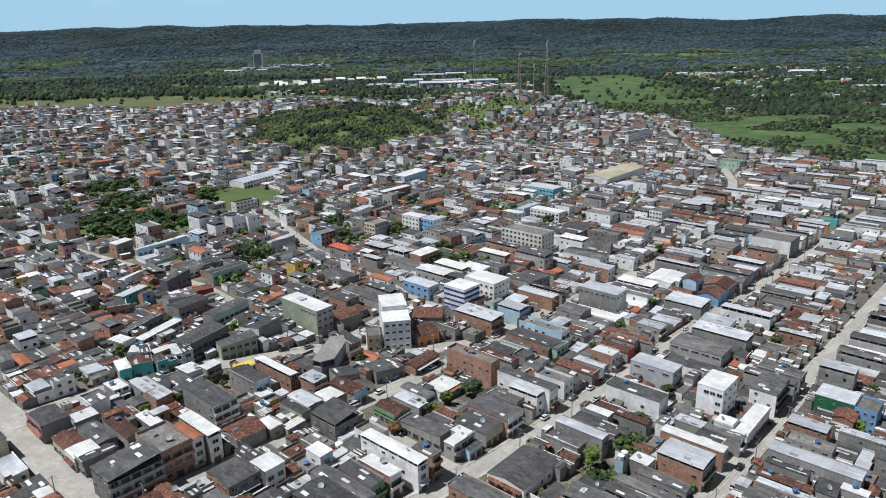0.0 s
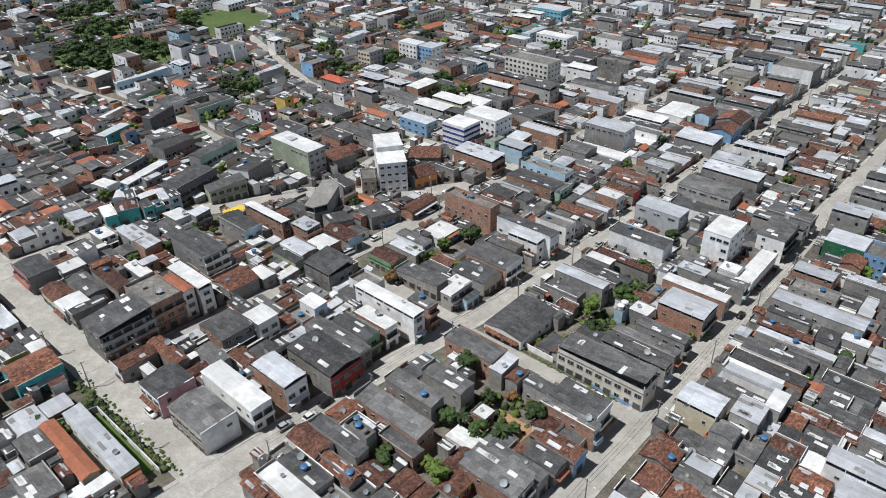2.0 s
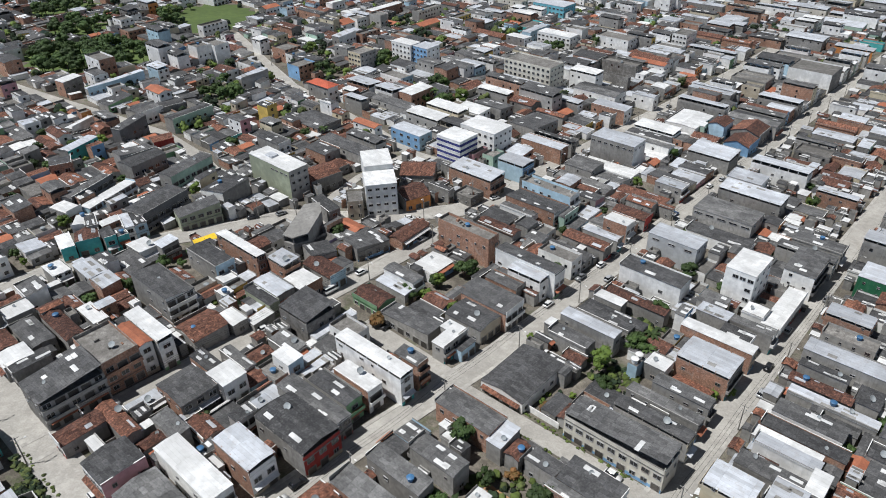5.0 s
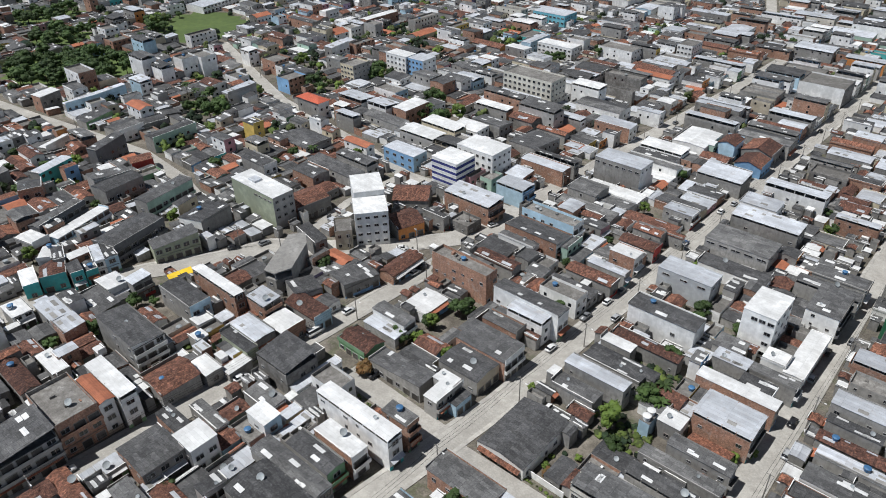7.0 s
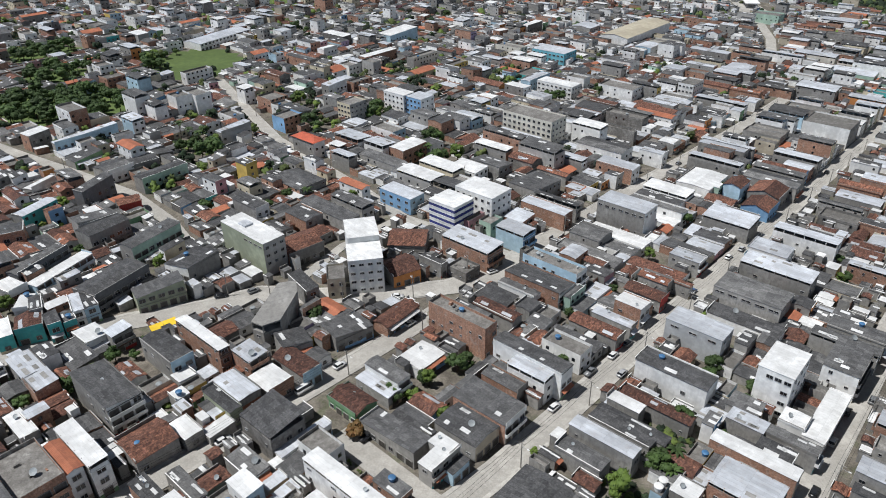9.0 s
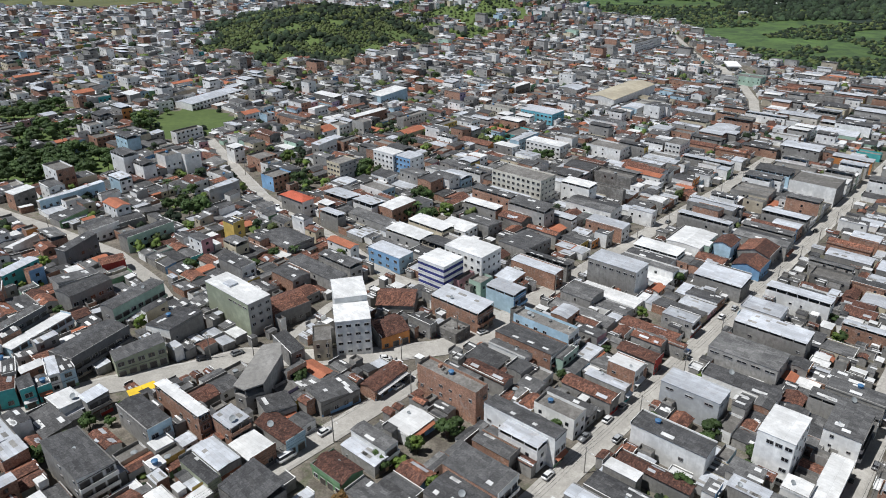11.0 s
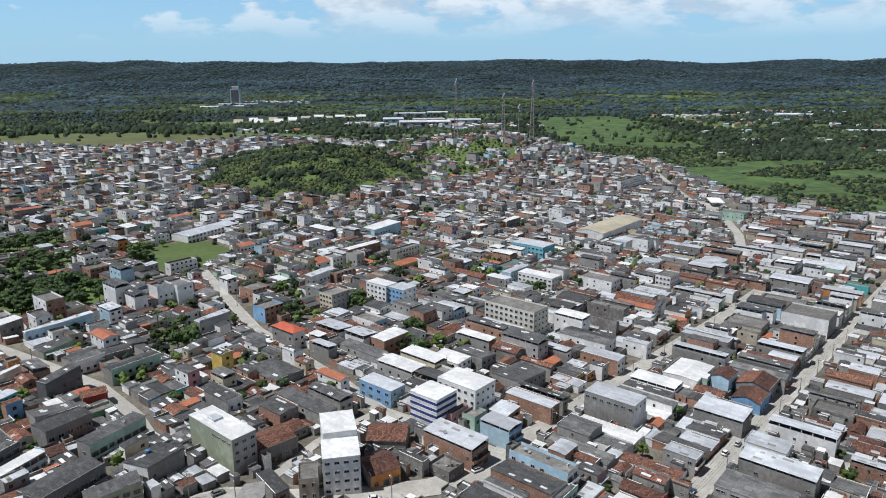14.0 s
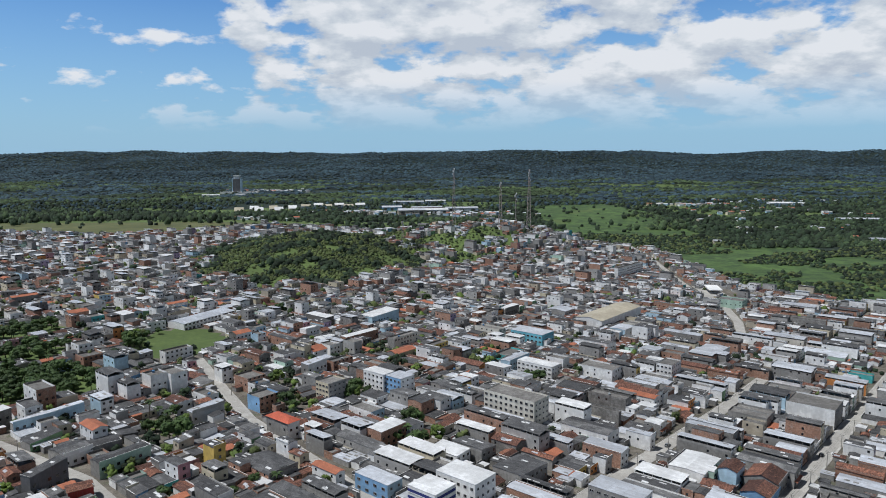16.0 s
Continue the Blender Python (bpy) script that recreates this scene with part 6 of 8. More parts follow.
def fill_rows():
    rng = random.Random(11)
    for k in range(-27, 9):
        vs = -113.0 + 55.4 * k + (3.4 if k == -1 else 0.0)
        grid = -175 < vs < 0
        for va, vb, sg in ((vs + 3.9, vs + 27.6, 1), (vs - 27.6, vs - 3.9, -1)):
            if not grid:  # no street here, so the rows meet
                va, vb = (vs + 0.6, vb) if sg > 0 else (va, vs - 0.6)
            rot = FACE_NV if sg > 0 else FACE_PV
            front = va if sg > 0 else vb
            u = -40.0
            while u < 1400:
                away = uv(u, vs)[1]
                deep = vs > -235 and away > 235  # warehouses and long plots
                w = rng.uniform(5.4, 9.4) if deep else rng.uniform(4.4, 7.2) if away < 380 else rng.uniform(5.2, 9.6)
                depth = 0.0
                first = True
                while depth < vb - va - 3.0:
                    left = vb - va - depth
                    d = rng.uniform(7.0, 13.0) if first else rng.uniform(4.0, 8.0)
                    if deep and first:
                        d = rng.uniform(12.0, 23.7)
                    elif away > 380:
                        d *= 1.25
                    if left - d < 3.0:
                        d = left
                    a, b = (front + depth, front + depth + d - 0.1) if sg > 0 else (front - depth - d + 0.1, front - depth)
                    done = place_segment(rng, u, u + w - 0.05, a, b, rot, not first)
                    if not done and d > 4.5:
                        half = d / 2
                        for q in (0, 1):
                            lo = a + q * half
                            done = place_segment(rng, u, u + w - 0.05, lo, lo + half - 0.05, rot, True) or done
                    depth += d
                    if done and rng.random() < 0.22:
                        depth += rng.uniform(0.8, 2.6)
                    first = False
                u += w
    # leftover corners
    for _ in range(9000):
        x, y = rng.uniform(-260, 260), rng.uniform(100, 520)
        w, d = rng.uniform(3.2, 5.0), rng.uniform(3.2, 6.0)
        rot = rng.choice((FACE_NV, FACE_PV))
        if wanted(x, y) and off_street(x, y, w, d, rot) and free(x, y, w, d, rot, 0.45):
            house(x, y, w, d, rot, 1, rng.choice("fffmwwt"), "raw", "raw", detail=distance_detail(x, y), win=False, height=rng.uniform(2.3, 3.0), name="shed", label="low grey rendered shed in a yard under roofing sheets")
    # lean-tos, tanks and sheds crowding the yards near by
    for _ in range(16000):
        x, y = rng.uniform(-150, 190), rng.uniform(100, 330)
        w, d = rng.uniform(1.8, 3.6), rng.uniform(2.0, 5.0)
        rot = rng.choice((FACE_NV, FACE_PV))
        if wanted(x, y) and off_street(x, y, w, d, rot) and free(x, y, w, d, rot, 0.5):
            house(x, y, w, d, rot, 1, rng.choice("fffmwtts"), rng.choice(("raw", "brick", "white")), "raw", detail=0, win=False, height=rng.uniform(2.2, 4.6))


fill_rows()
FAR_TOWN.finish("distant_houses", "crowded rows of small rendered houses with grey, brown and white roofs", "houses")

# ---- plants ----
def crown_mesh(name, seed, r, h, mat, lumps=13, leaves=330):
    """A crown of leafy lumps with loose leaves standing out of it."""
    rng = random.Random(seed)
    bm = bmesh.new()
    for k in range(lumps):
        a, e = rng.uniform(0, 2 * math.pi), rng.uniform(-0.3, 1.0)
        q = rng.uniform(0.35, 0.75)
        c = Vector((math.cos(a) * r * q * math.sqrt(max(0.05, 1 - e * e * 0.6)), math.sin(a) * r * q * math.sqrt(max(0.05, 1 - e * e * 0.6)), h * (0.5 + 0.38 * e)))
        size = r * rng.uniform(0.26, 0.42)
        made = bmesh.ops.create_icosphere(bm, subdivisions=2, radius=size)
        for vert in made["verts"]:
            wob = 1 + 0.35 * noise.noise(vert.co * (2.2 / size) + Vector((k * 7.0, seed, 0)))
            vert.co = Vector((vert.co.x * wob, vert.co.y * wob, vert.co.z * wob * 0.8)) + c
    base = [v.co.copy() for v in bm.verts]
    for k in range(leaves):
        p = rng.choice(base)
        way = (p - Vector((0, 0, h * 0.45))).normalized() + Vector((rng.uniform(-1, 1), rng.uniform(-1, 1), rng.uniform(-0.6, 1))) * 0.7
        q = p + way * rng.uniform(0.0, 0.12) * r
        s = r * rng.uniform(0.05, 0.10)
        ax = Vector((rng.uniform(-1, 1), rng.uniform(-1, 1), rng.uniform(-1, 1))).normalized()
        ay = ax.cross(way).normalized()
        vs = [bm.verts.new(q + ax * a * s + ay * b * s) for a, b in ((-1, -0.5), (1, -0.6), (0.8, 0.7), (-0.6, 0.8))]
        bm.faces.new(vs)
    me = bpy.data.meshes.new(name)
    bm.to_mesh(me)
    bm.free()
    me.materials.append(mat)
    return me


def trunk_mesh(h, r, seed):
    rng = random.Random(seed)
    bm = bmesh.new()

    def limb(a, b, ra, rb, n=6):
        d = (b - a).normalized()
        u = d.orthogonal().normalized()
        w = d.cross(u)
        rings = []
        for p, rr in ((a, ra), ((a + b) / 2 + u * ra * 0.4, (ra + rb) / 2), (b, rb)):
            rings.append([bm.verts.new(p + (u * math.cos(2 * math.pi * k / n) + w * math.sin(2 * math.pi * k / n)) * rr) for k in range(n)])
        for lo, hi in zip(rings, rings[1:]):
            for k in range(n):
                bm.faces.new((lo[k], lo[(k + 1) % n], hi[(k + 1) % n], hi[k]))

    limb(Vector((0, 0, -0.6)), Vector((0, 0, h * 0.45)), r, r * 0.7)
    for k in range(5):
        a = 2 * math.pi * k / 5 + rng.uniform(-0.4, 0.4)
        limb(Vector((0, 0, h * rng.uniform(0.3, 0.45))), Vector((math.cos(a) * h * 0.25, math.sin(a) * h * 0.25, h * rng.uniform(0.55, 0.75))), r * 0.5, r * 0.2)
    me = bpy.data.meshes.new("trunk")
    bm.to_mesh(me)
    bm.free()
    me.materials.append(BARK)
    return me


CROWNS = [crown_mesh("crown", 1, 3.2, 6.6, LEAF), crown_mesh("crown", 2, 3.6, 6.0, LEAF), crown_mesh("crown", 3, 2.8, 7.0, LEAF_LIGHT), crown_mesh("crown", 4, 3.0, 5.4, LEAF), crown_mesh("crown", 5, 1.7, 2.6, LEAF_LIGHT, 9, 200), crown_mesh("crown", 6, 2.2, 3.0, RUSTLEAF, 9, 240)]
TRUNKS = [trunk_mesh(6.5, 0.22, 1), trunk_mesh(5.6, 0.25, 2)]
TREE_WORDS = ["dark green leafy yard tree", "broad dark green shade tree", "bright yellow-green round-headed tree", "spreading green fruit tree", "low bright green street bush", "rust-red flowering shrub"]


def tree(x, y, kind=0, size=1.0):
    rng = random.Random(round(x * 31 + y * 7))
    thing = new("tree" if kind < 4 else "shrub", None)
    thing.matrix_basis = Matrix.LocRotScale((x, y, gz(x, y) + 0.02), Euler((0, 0, rng.uniform(0, 6.28))), (size * rng.uniform(0.9, 1.15), size * rng.uniform(0.9, 1.15), size))
    tagged(thing, TREE_WORDS[kind] + " growing between houses", "tree" if kind < 4 else "shrub", "trees of the town")
    child("crown", CROWNS[kind], thing, Matrix.Translation((0, 0, 0.9 if kind < 4 else -0.1)))
    if kind < 4:
        child("trunk", TRUNKS[kind % 2], thing, Matrix())
    return thing


def palm_meshes():
    rng = random.Random(5)
    bm = bmesh.new()
    for k in range(15):
        a = 2 * math.pi * k / 15 + rng.uniform(-0.2, 0.2)
        lift, reach = rng.uniform(0.1, 0.9), rng.uniform(2.2, 3.0)
        prev = None
        for q in range(7):
            s = q / 6
            p = Vector((math.cos(a) * reach * s, math.sin(a) * reach * s, lift * math.sin(s * 2.2) * 1.4 - s * s * (1.4 - lift)))
            side = Vector((-math.sin(a), math.cos(a), 0)) * (0.42 * math.sin(math.pi * min(1, s * 0.9 + 0.1)) + 0.03)
            pair = (bm.verts.new(p + side - Vector((0, 0, 0.15))), bm.verts.new(p), bm.verts.new(p - side - Vector((0, 0, 0.15))))
            if prev:
                bm.faces.new((prev[0], prev[1], pair[1], pair[0]))
                bm.faces.new((prev[1], prev[2], pair[2], pair[1]))
            prev = pair
    me = bpy.data.meshes.new("fronds")
    bm.to_mesh(me)
    bm.free()
    me.materials.append(LEAF)
    return me


FRONDS = palm_meshes()


def palm(x, y, h=6.0):
    thing = new("palm", None)
    thing.matrix_basis = Matrix.Translation((x, y, gz(x, y))) @ Matrix.Rotation(x, 4, "Z")
    tagged(thing, "slender coconut palm with drooping green fronds", "palm", "palms of the town")
    v, f, i = [], [], []
    n = 7
    for q in range(5):
        s = q / 4
        for k in range(n):
            r = 0.2 - 0.08 * s
            v.append((0.5 * s * s + r * math.cos(2 * math.pi * k / n), r * math.sin(2 * math.pi * k / n), -0.5 + (h + 0.5) * s))
    for q in range(4):
        f += [(q * n + k, q * n + (k + 1) % n, (q + 1) * n + (k + 1) % n, (q + 1) * n + k) for k in range(n)]
    put("trunk", v, f, [0] * len(f), (BARK,), thing, None)
    child("fronds", FRONDS, thing, Matrix.Translation((0.5, 0, h)))


for x, y, kind, size in ((44.3, 178.3, 2, 1.0), (56, 187, 3, 0.95), (66, 201, 0, 0.9), (44, 170, 3, 0.8), (28, 191, 4, 0.8), (28.5, 163, 5, 0.9), (-6, 210, 3, 0.8), (-14, 196, 5, 1.3)):
    tree(x, y, kind, size)
for x, y, kind, size in ((8, 152, 0, 1.0), (12, 141, 3, 0.7), (23, 135, 0, 0.9), (17, 131, 3, 0.6), (18, 143, 5, 0.8), (9, 129, 1, 0.8), (0, 116, 2, 0.9), (70, 168, 4, 1.2), (76, 170, 4, 0.8), (55.6, 185, 0, 0.9)):
    tree(x, y, kind, size)
for x, y, kind, size in ((-74, 201, 3, 0.7), (-70, 199, 4, 1.0), (-36, 175, 4, 1.1), (-25, 181, 4, 0.9), (-31, 244, 1, 0.8), (-52, 158, 3, 0.6), (2, 216, 3, 0.7), (81.6, 287, 2, 0.7), (104, 317, 1, 0.8), (89, 252, 4, 1.0), (151, 288, 0, 0.6)):
    tree(x, y, kind, size)
for x, y, kind, size in ((-58, 417, 1, 1.3), (-53, 412, 0, 1.0), (-26, 447, 1, 1.2), (-20, 443, 3, 1.0), (-107, 401, 0, 0.9), (-112, 379, 3, 1.0), (-55, 331, 3, 0.8), (-28, 331, 2, 0.7), (-2, 378, 3, 1.0), (4, 374, 0, 0.8), (42, 507, 3, 0.9), (50, 505, 2, 0.7), (74, 478, 4, 1.3), (254, 546, 3, 0.9)):
    tree(x, y, kind, size)
for x, y, kind, size in ((101, 161, 4, 1.2), (90, 147, 4, 1.3), (95, 150, 3, 0.6), (-92, 131, 3, 0.6)):
    tree(x, y, kind, size)
for x, y, kind, size in ((-5.2, 208.1, 3, 0.7), (3.1, 215.1, 2, 0.7), (-0.9, 209.7, 4, 1.3)):
    tree(x, y, kind, size)
for x, y, h in ((61, 190, 4.0), (58, 183, 3.5), (5, 133, 4.5), (14, 128, 4.0), (-105, 385, 8.0), (-97, 381, 7.0), (-112, 392, 7.0), (3, 381, 7.0), (-46, 331, 5.0), (-118, 398, 8.0), (100, 590, 8.0), (-176, 520, 7.0), (-170, 525, 6.0), (-200, 470, 8.0)):
    palm(x, y, h)
rng = random.Random(3)
for gx, gy, rx, ry in ((-192, 438, 36, 30), (-222, 500, 16, 20), (-256, 552, 18, 24), (-176, 545, 8, 30), (-100, 381, 13, 12), (-68, 460, 8, 8), (-26, 440, 7, 8), (8, 400, 8, 7), (8, 374, 10, 7), (80, 482, 6, 5), (108, 500, 5, 5), (-97, 647, 9, 8), (15, 728, 9, 9)):
    for _ in range(max(3, round(rx * ry / (14 if gy < 510 and gx < -180 else 24)))):
        a, q = rng.uniform(0, 6.28), math.sqrt(rng.random())
        tree(gx + math.cos(a) * rx * q, gy + math.sin(a) * ry * q, rng.choice((0, 0, 1, 1, 3, 3, 2) if gx > -180 else (0, 1, 1, 3)), rng.uniform(0.7, 1.35))


# ---- woods: one joined canopy for each kind of growth ----
def dome(sub, low=-0.62):
    bm = bmesh.new()
    bmesh.ops.create_icosphere(bm, subdivisions=sub, radius=1.0)
    v = np.array([p.co for p in bm.verts])
    f = np.array([[q.index for q in p.verts] for p in bm.faces if p.calc_center_median().z > low])
    bm.free()
    return v, f


def canopy(name, spots, sub, mats, label, pick=None, rough=0.42, low=-0.62, smooth=True):
    """spots: rows of x, y, z, radius, height."""
    rs = np.random.RandomState(len(spots))
    v0, f0 = dome(sub, low)
    n, k = len(spots), len(v0)
    spots = np.array(spots)
    jit = 1 + rough * (rs.rand(n, k, 1) - 0.5) * 2
    a = rs.rand(n) * 6.28
    c, s = np.cos(a)[:, None], np.sin(a)[:, None]
    x, y, z = v0[:, 0][None], v0[:, 1][None], v0[:, 2][None]
    pts = np.stack([(x * c - y * s) * spots[:, 3:4], (x * s + y * c) * spots[:, 3:4], (z * 0.5 + 0.35) * spots[:, 4:5]], -1) * jit + spots[:, None, :3]
    me = bpy.data.meshes.new(name)
    faces = (f0[None] + (np.arange(n) * k)[:, None, None]).reshape(-1, 3)
    me.vertices.add(n * k)
    me.vertices.foreach_set("co", pts.reshape(-1))
    me.loops.add(faces.size)
    me.loops.foreach_set("vertex_index", faces.reshape(-1).astype(np.int32))
    me.polygons.add(len(faces))
    me.polygons.foreach_set("loop_start", (np.arange(len(faces)) * 3).astype(np.int32))
    for m in mats:
        me.materials.append(m)
    if pick is not None:
        me.polygons.foreach_set("material_index", np.repeat(np.array(pick, dtype=np.int32), len(f0)))
    me.update(calc_edges=True)
    me.validate()
    if smooth:
        me.shade_smooth()
    return tagged(new(name, me), label, "woods", kind="stuff")


def in_view(x, y, pad=60):
    return abs(x) < (y + 20) * 0.68 + pad


rng = random.Random(21)
spots, pick = [], []
for hx, hy, rx, ry, step_m in ((-115, 935, 134, 183, 2.9), (40, 1040, 95, 115, 5.5), (140, 1140, 130, 75, 6.0)):
    gxn = int(2 * rx / step_m)
    gyn = int(2 * ry / step_m)
    for i in range(gxn):
        for j in range(gyn):
            x = hx - rx + (i + rng.random()) * step_m
            y = hy - ry + (j + rng.random()) * step_m
            d = hill_edge(x, y, hx, hy, rx, ry)
            bare = noise.noise((x / 35, y / 35, 2.0))
            if d > 1.03 or (hx == -115 and bare > 0.24 and rng.random() < 0.85) or y > hy + ry * 0.6 or (hx > 0 and not free(x, y, 2, 2, 0, 1.0)):
                continue
            grove = noise.noise((x / 42, y / 30, 6.0))
            tall = rng.random() < 0.03 + (0.3 if grove > 0.15 else 0.0)
            r = rng.uniform(0.7, 2.1) * (2.1 if tall else 1.0)
            spots.append((x, y, gz(x, y), r, r * rng.uniform(1.0, 1.9)))
            pick.append(1 if tall or grove > 0.3 or rng.random() < 0.15 else 0)
canopy("hill_scrub", spots, 1, (SCRUB, CANOPY), "dense green scrub and small trees on the hill", pick, smooth=False)

spots, pick = [], []
y = 1240.0
while y < 2300:
    stp = 6.6 + (y - 1240) * 0.005
    x = -(y * 0.68 + 90)
    while x < y * 0.68 + 90:
        px, py = x + rng.uniform(-1.6, 1.6) * stp, y + rng.uniform(-1.6, 1.6) * stp
        x += stp
        kind = ground_kind(px, py)
        wob = noise.noise((px / 120, py / 120, 9.0))
        chance = {0: 0.0, 1: 0.22 + 0.6 * wob, 2: 0.03, 3: 0.9, 4: 0.10}[kind]
        if px < -150 and py < 1440 + 30 * math.sin(px / 50):
            chance *= 0.12
        if px > 560 and py < 1700:
            chance = 0.85
        if -520 < px < -300 and 1880 < py < 2200 or -320 < px < -130 and 2040 < py < 2140 or -110 < px < 220 and 1640 < py < 1960:
            chance *= 0.06
        if rng.random() > chance:
            continue
        r = rng.choice((2.4, 3.0, 3.6, 4.2, 5.0, 6.2)) * rng.uniform(0.85, 1.15)
        spots.append((px, py, gz(px, py), r, r * rng.uniform(1.2, 2.0) * (1.5 if px < -250 and py < 1720 else 1.0)))
        # past 1900 m some crowns take the colour with haze painted in
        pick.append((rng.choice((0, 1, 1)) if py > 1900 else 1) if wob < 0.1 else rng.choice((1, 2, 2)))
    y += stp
canopy("woods", spots, 1, (HAZED_CANOPY, CANOPY, GREEN_CANOPY), "broad-leaved woods covering the plain behind the town", pick, smooth=False)

spots, pick = [], []
for _ in range(17000):  # thickets along the marsh and the right-hand edge of the town
    x, y = rng.uniform(330, 1150), rng.uniform(720, 1400)
    if not in_view(x, y) or town_edge(x, y) > -0.25:
        continue
    wob = noise.noise((x / 130, y / 70, 4.0)) + 0.35 * noise.noise((x / 40, y / 40, 1.0))
    if x < 760 and wob < 0.02 and y < 1250:
        continue
    r = rng.uniform(1.2, 3.8)
    spots.append((x, y, gz(x, y), r, r * rng.uniform(0.9, 1.6)))
    pick.append(1 if rng.random() < 0.35 else 0)
canopy("thicket", spots, 1, (CANOPY, SCRUB), "thickets of dark shrubs along the green marsh", pick, smooth=False)

spots, pick = [], []
y = 2300.0
while y < 4960:
    stp = 15.0 - (y - 2300) * 0.001
    x = -(y * 0.66 + 60)
    while x < y * 0.66 + 60:
        px, py = x + rng.uniform(-1.6, 1.6) * stp, y + rng.uniform(-1.6, 1.6) * stp
        x += stp
        if ground_kind(px, py) == 1 and rng.random() < 0.8:
            continue
        gap = noise.noise((px / 260, py / 210, 6.0)) + 0.5 * noise.noise((px / 70, py / 80, 2.0))
        if gap > 0.36 and py < 3500 and rng.random() < 0.9:
            continue
        r = rng.choice((6.5, 8.0, 9.0, 10.0, 12.0)) * rng.uniform(0.85, 1.15) * (1.0 - (y - 2300) * 0.00012)
        spots.append((px, py, gz(px, py), r, r * rng.uniform(0.6, 1.1)))
        # haze painted by distance: past 3400 m every crown takes the blue colour
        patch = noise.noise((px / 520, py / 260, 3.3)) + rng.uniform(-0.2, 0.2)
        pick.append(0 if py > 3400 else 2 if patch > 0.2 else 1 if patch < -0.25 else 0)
    y += stp
canopy("far_woods", spots, 1, (HAZED_CANOPY, CANOPY, GREEN_CANOPY), "continuous forest over the far plain and hills", pick, 0.3, -0.1, smooth=False)

# tufts and trees scattered among the far houses
spots, pick = [], []
for _ in range(1500):
    x, y = rng.uniform(-700, 420), rng.uniform(480, 1320)
    if not in_view(x, y, 0) or town_edge(x, y) < 0 or not free(x, y, 1.5, 1.5, 0, 0.4) or not off_street(x, y, 1, 1, 0):
        continue
    r = rng.uniform(1.5, 3.4)
    spots.append((x, y, gz(x, y), r, r * rng.uniform(1.3, 2.2)))
    pick.append(rng.choice((0, 0, 1)))
near_spots, near_pick = [], []
for x, y, gw, gd in GARDENS:  # overgrown lots
    if y < 330:
        for _ in range(1 if gw * gd < 60 else 2):
            tree(x + rng.uniform(-0.25, 0.25) * gw, y + rng.uniform(-0.25, 0.25) * gd, rng.choice((0, 1, 3, 3, 2, 4)), rng.uniform(0.5, 0.85))
    elif y < 640:
        for _ in range(2):
            cx, cy, top = x + rng.uniform(-0.3, 0.3) * gw, y + rng.uniform(-0.3, 0.3) * gd, rng.uniform(2.6, 5.0)
            hue = rng.choice((0, 0, 0, 1, 2))
            for _ in range(7):
                r = rng.uniform(0.7, 1.5)
                a, q = rng.uniform(0, 6.28), rng.uniform(0.0, 2.0)
                near_spots.append((cx + math.cos(a) * q, cy + math.sin(a) * q, gz(cx, cy) + max(0.0, top - 0.5 * q * q - rng.uniform(0, 1.6)), r, r * 1.6))
                near_pick.append(hue)
    else:
        for _ in range(3):
            r = rng.uniform(1.8, 3.6)
            px, py = x + rng.uniform(-0.35, 0.35) * gw, y + rng.uniform(-0.35, 0.35) * gd
            spots.append((px, py, gz(px, py), r, r * rng.uniform(1.4, 2.2)))
            pick.append(rng.choice((0, 0, 1, 2)))
canopy("garden_bushes", near_spots, 2, (CANOPY, SCRUB, far_mat(LEAF_LIGHT)), "leafy trees and bushes crowding the back gardens", near_pick, low=-0.3)
canopy("garden_trees", spots, 1, (CANOPY, SCRUB, far_mat(LEAF_LIGHT)), "small garden trees between distant houses", pick)

# ---- far buildings, masts ----
def far_shed(x, y, w, d, h, turn=0.0, roof=None, wall="white", label="long pale warehouse with a shallow metal roof beyond the town", name="warehouse", doors=3):
    thing = new(name, None)
    thing.matrix_basis = Matrix.Translation((x, y, gz(x, y))) @ Matrix.Rotation(radians(turn), 4, "Z")
    tagged(thing, label, "building")
    hw, hd, rise = w / 2, d / 2, d * 0.09
    v, f, i = [], [], []
    box(v, f, i, -hw, hw, -hd, hd, -3, h)
    n = len(v)
    v += [(-hw, -hd, h), (-hw, hd, h), (-hw, 0, h + rise - 0.1), (hw, -hd, h), (hw, hd, h), (hw, 0, h + rise - 0.1)]
    f += [(n + 1, n, n + 2), (n + 3, n + 4, n + 5)]
    i += [0, 0]
    put("wall", v, f, i, (PAINTS[wall],), thing, None)
    v, f, i = [], [], []
    sheet(v, f, i, [(-hw - 0.6, -hd - 0.6, h), (hw + 0.6, -hd - 0.6, h), (hw + 0.6, 0, h + rise), (-hw - 0.6, 0, h + rise)], 0.2)
    sheet(v, f, i, [(-hw - 0.6, 0, h + rise), (hw + 0.6, 0, h + rise), (hw + 0.6, hd + 0.6, h), (-hw - 0.6, hd + 0.6, h)], 0.2)
    put("roof", v, f, i, (roof or METAL,), thing, None)
    for q in range(doors):
        child("shop_door", window_mesh("shop_door"), thing, Matrix.LocRotScale((-hw + w * (q + 0.5) / doors, -hd - 0.05, h * 0.4), None, (w / doors * 0.4, 1, h * 0.7)))
    return thing


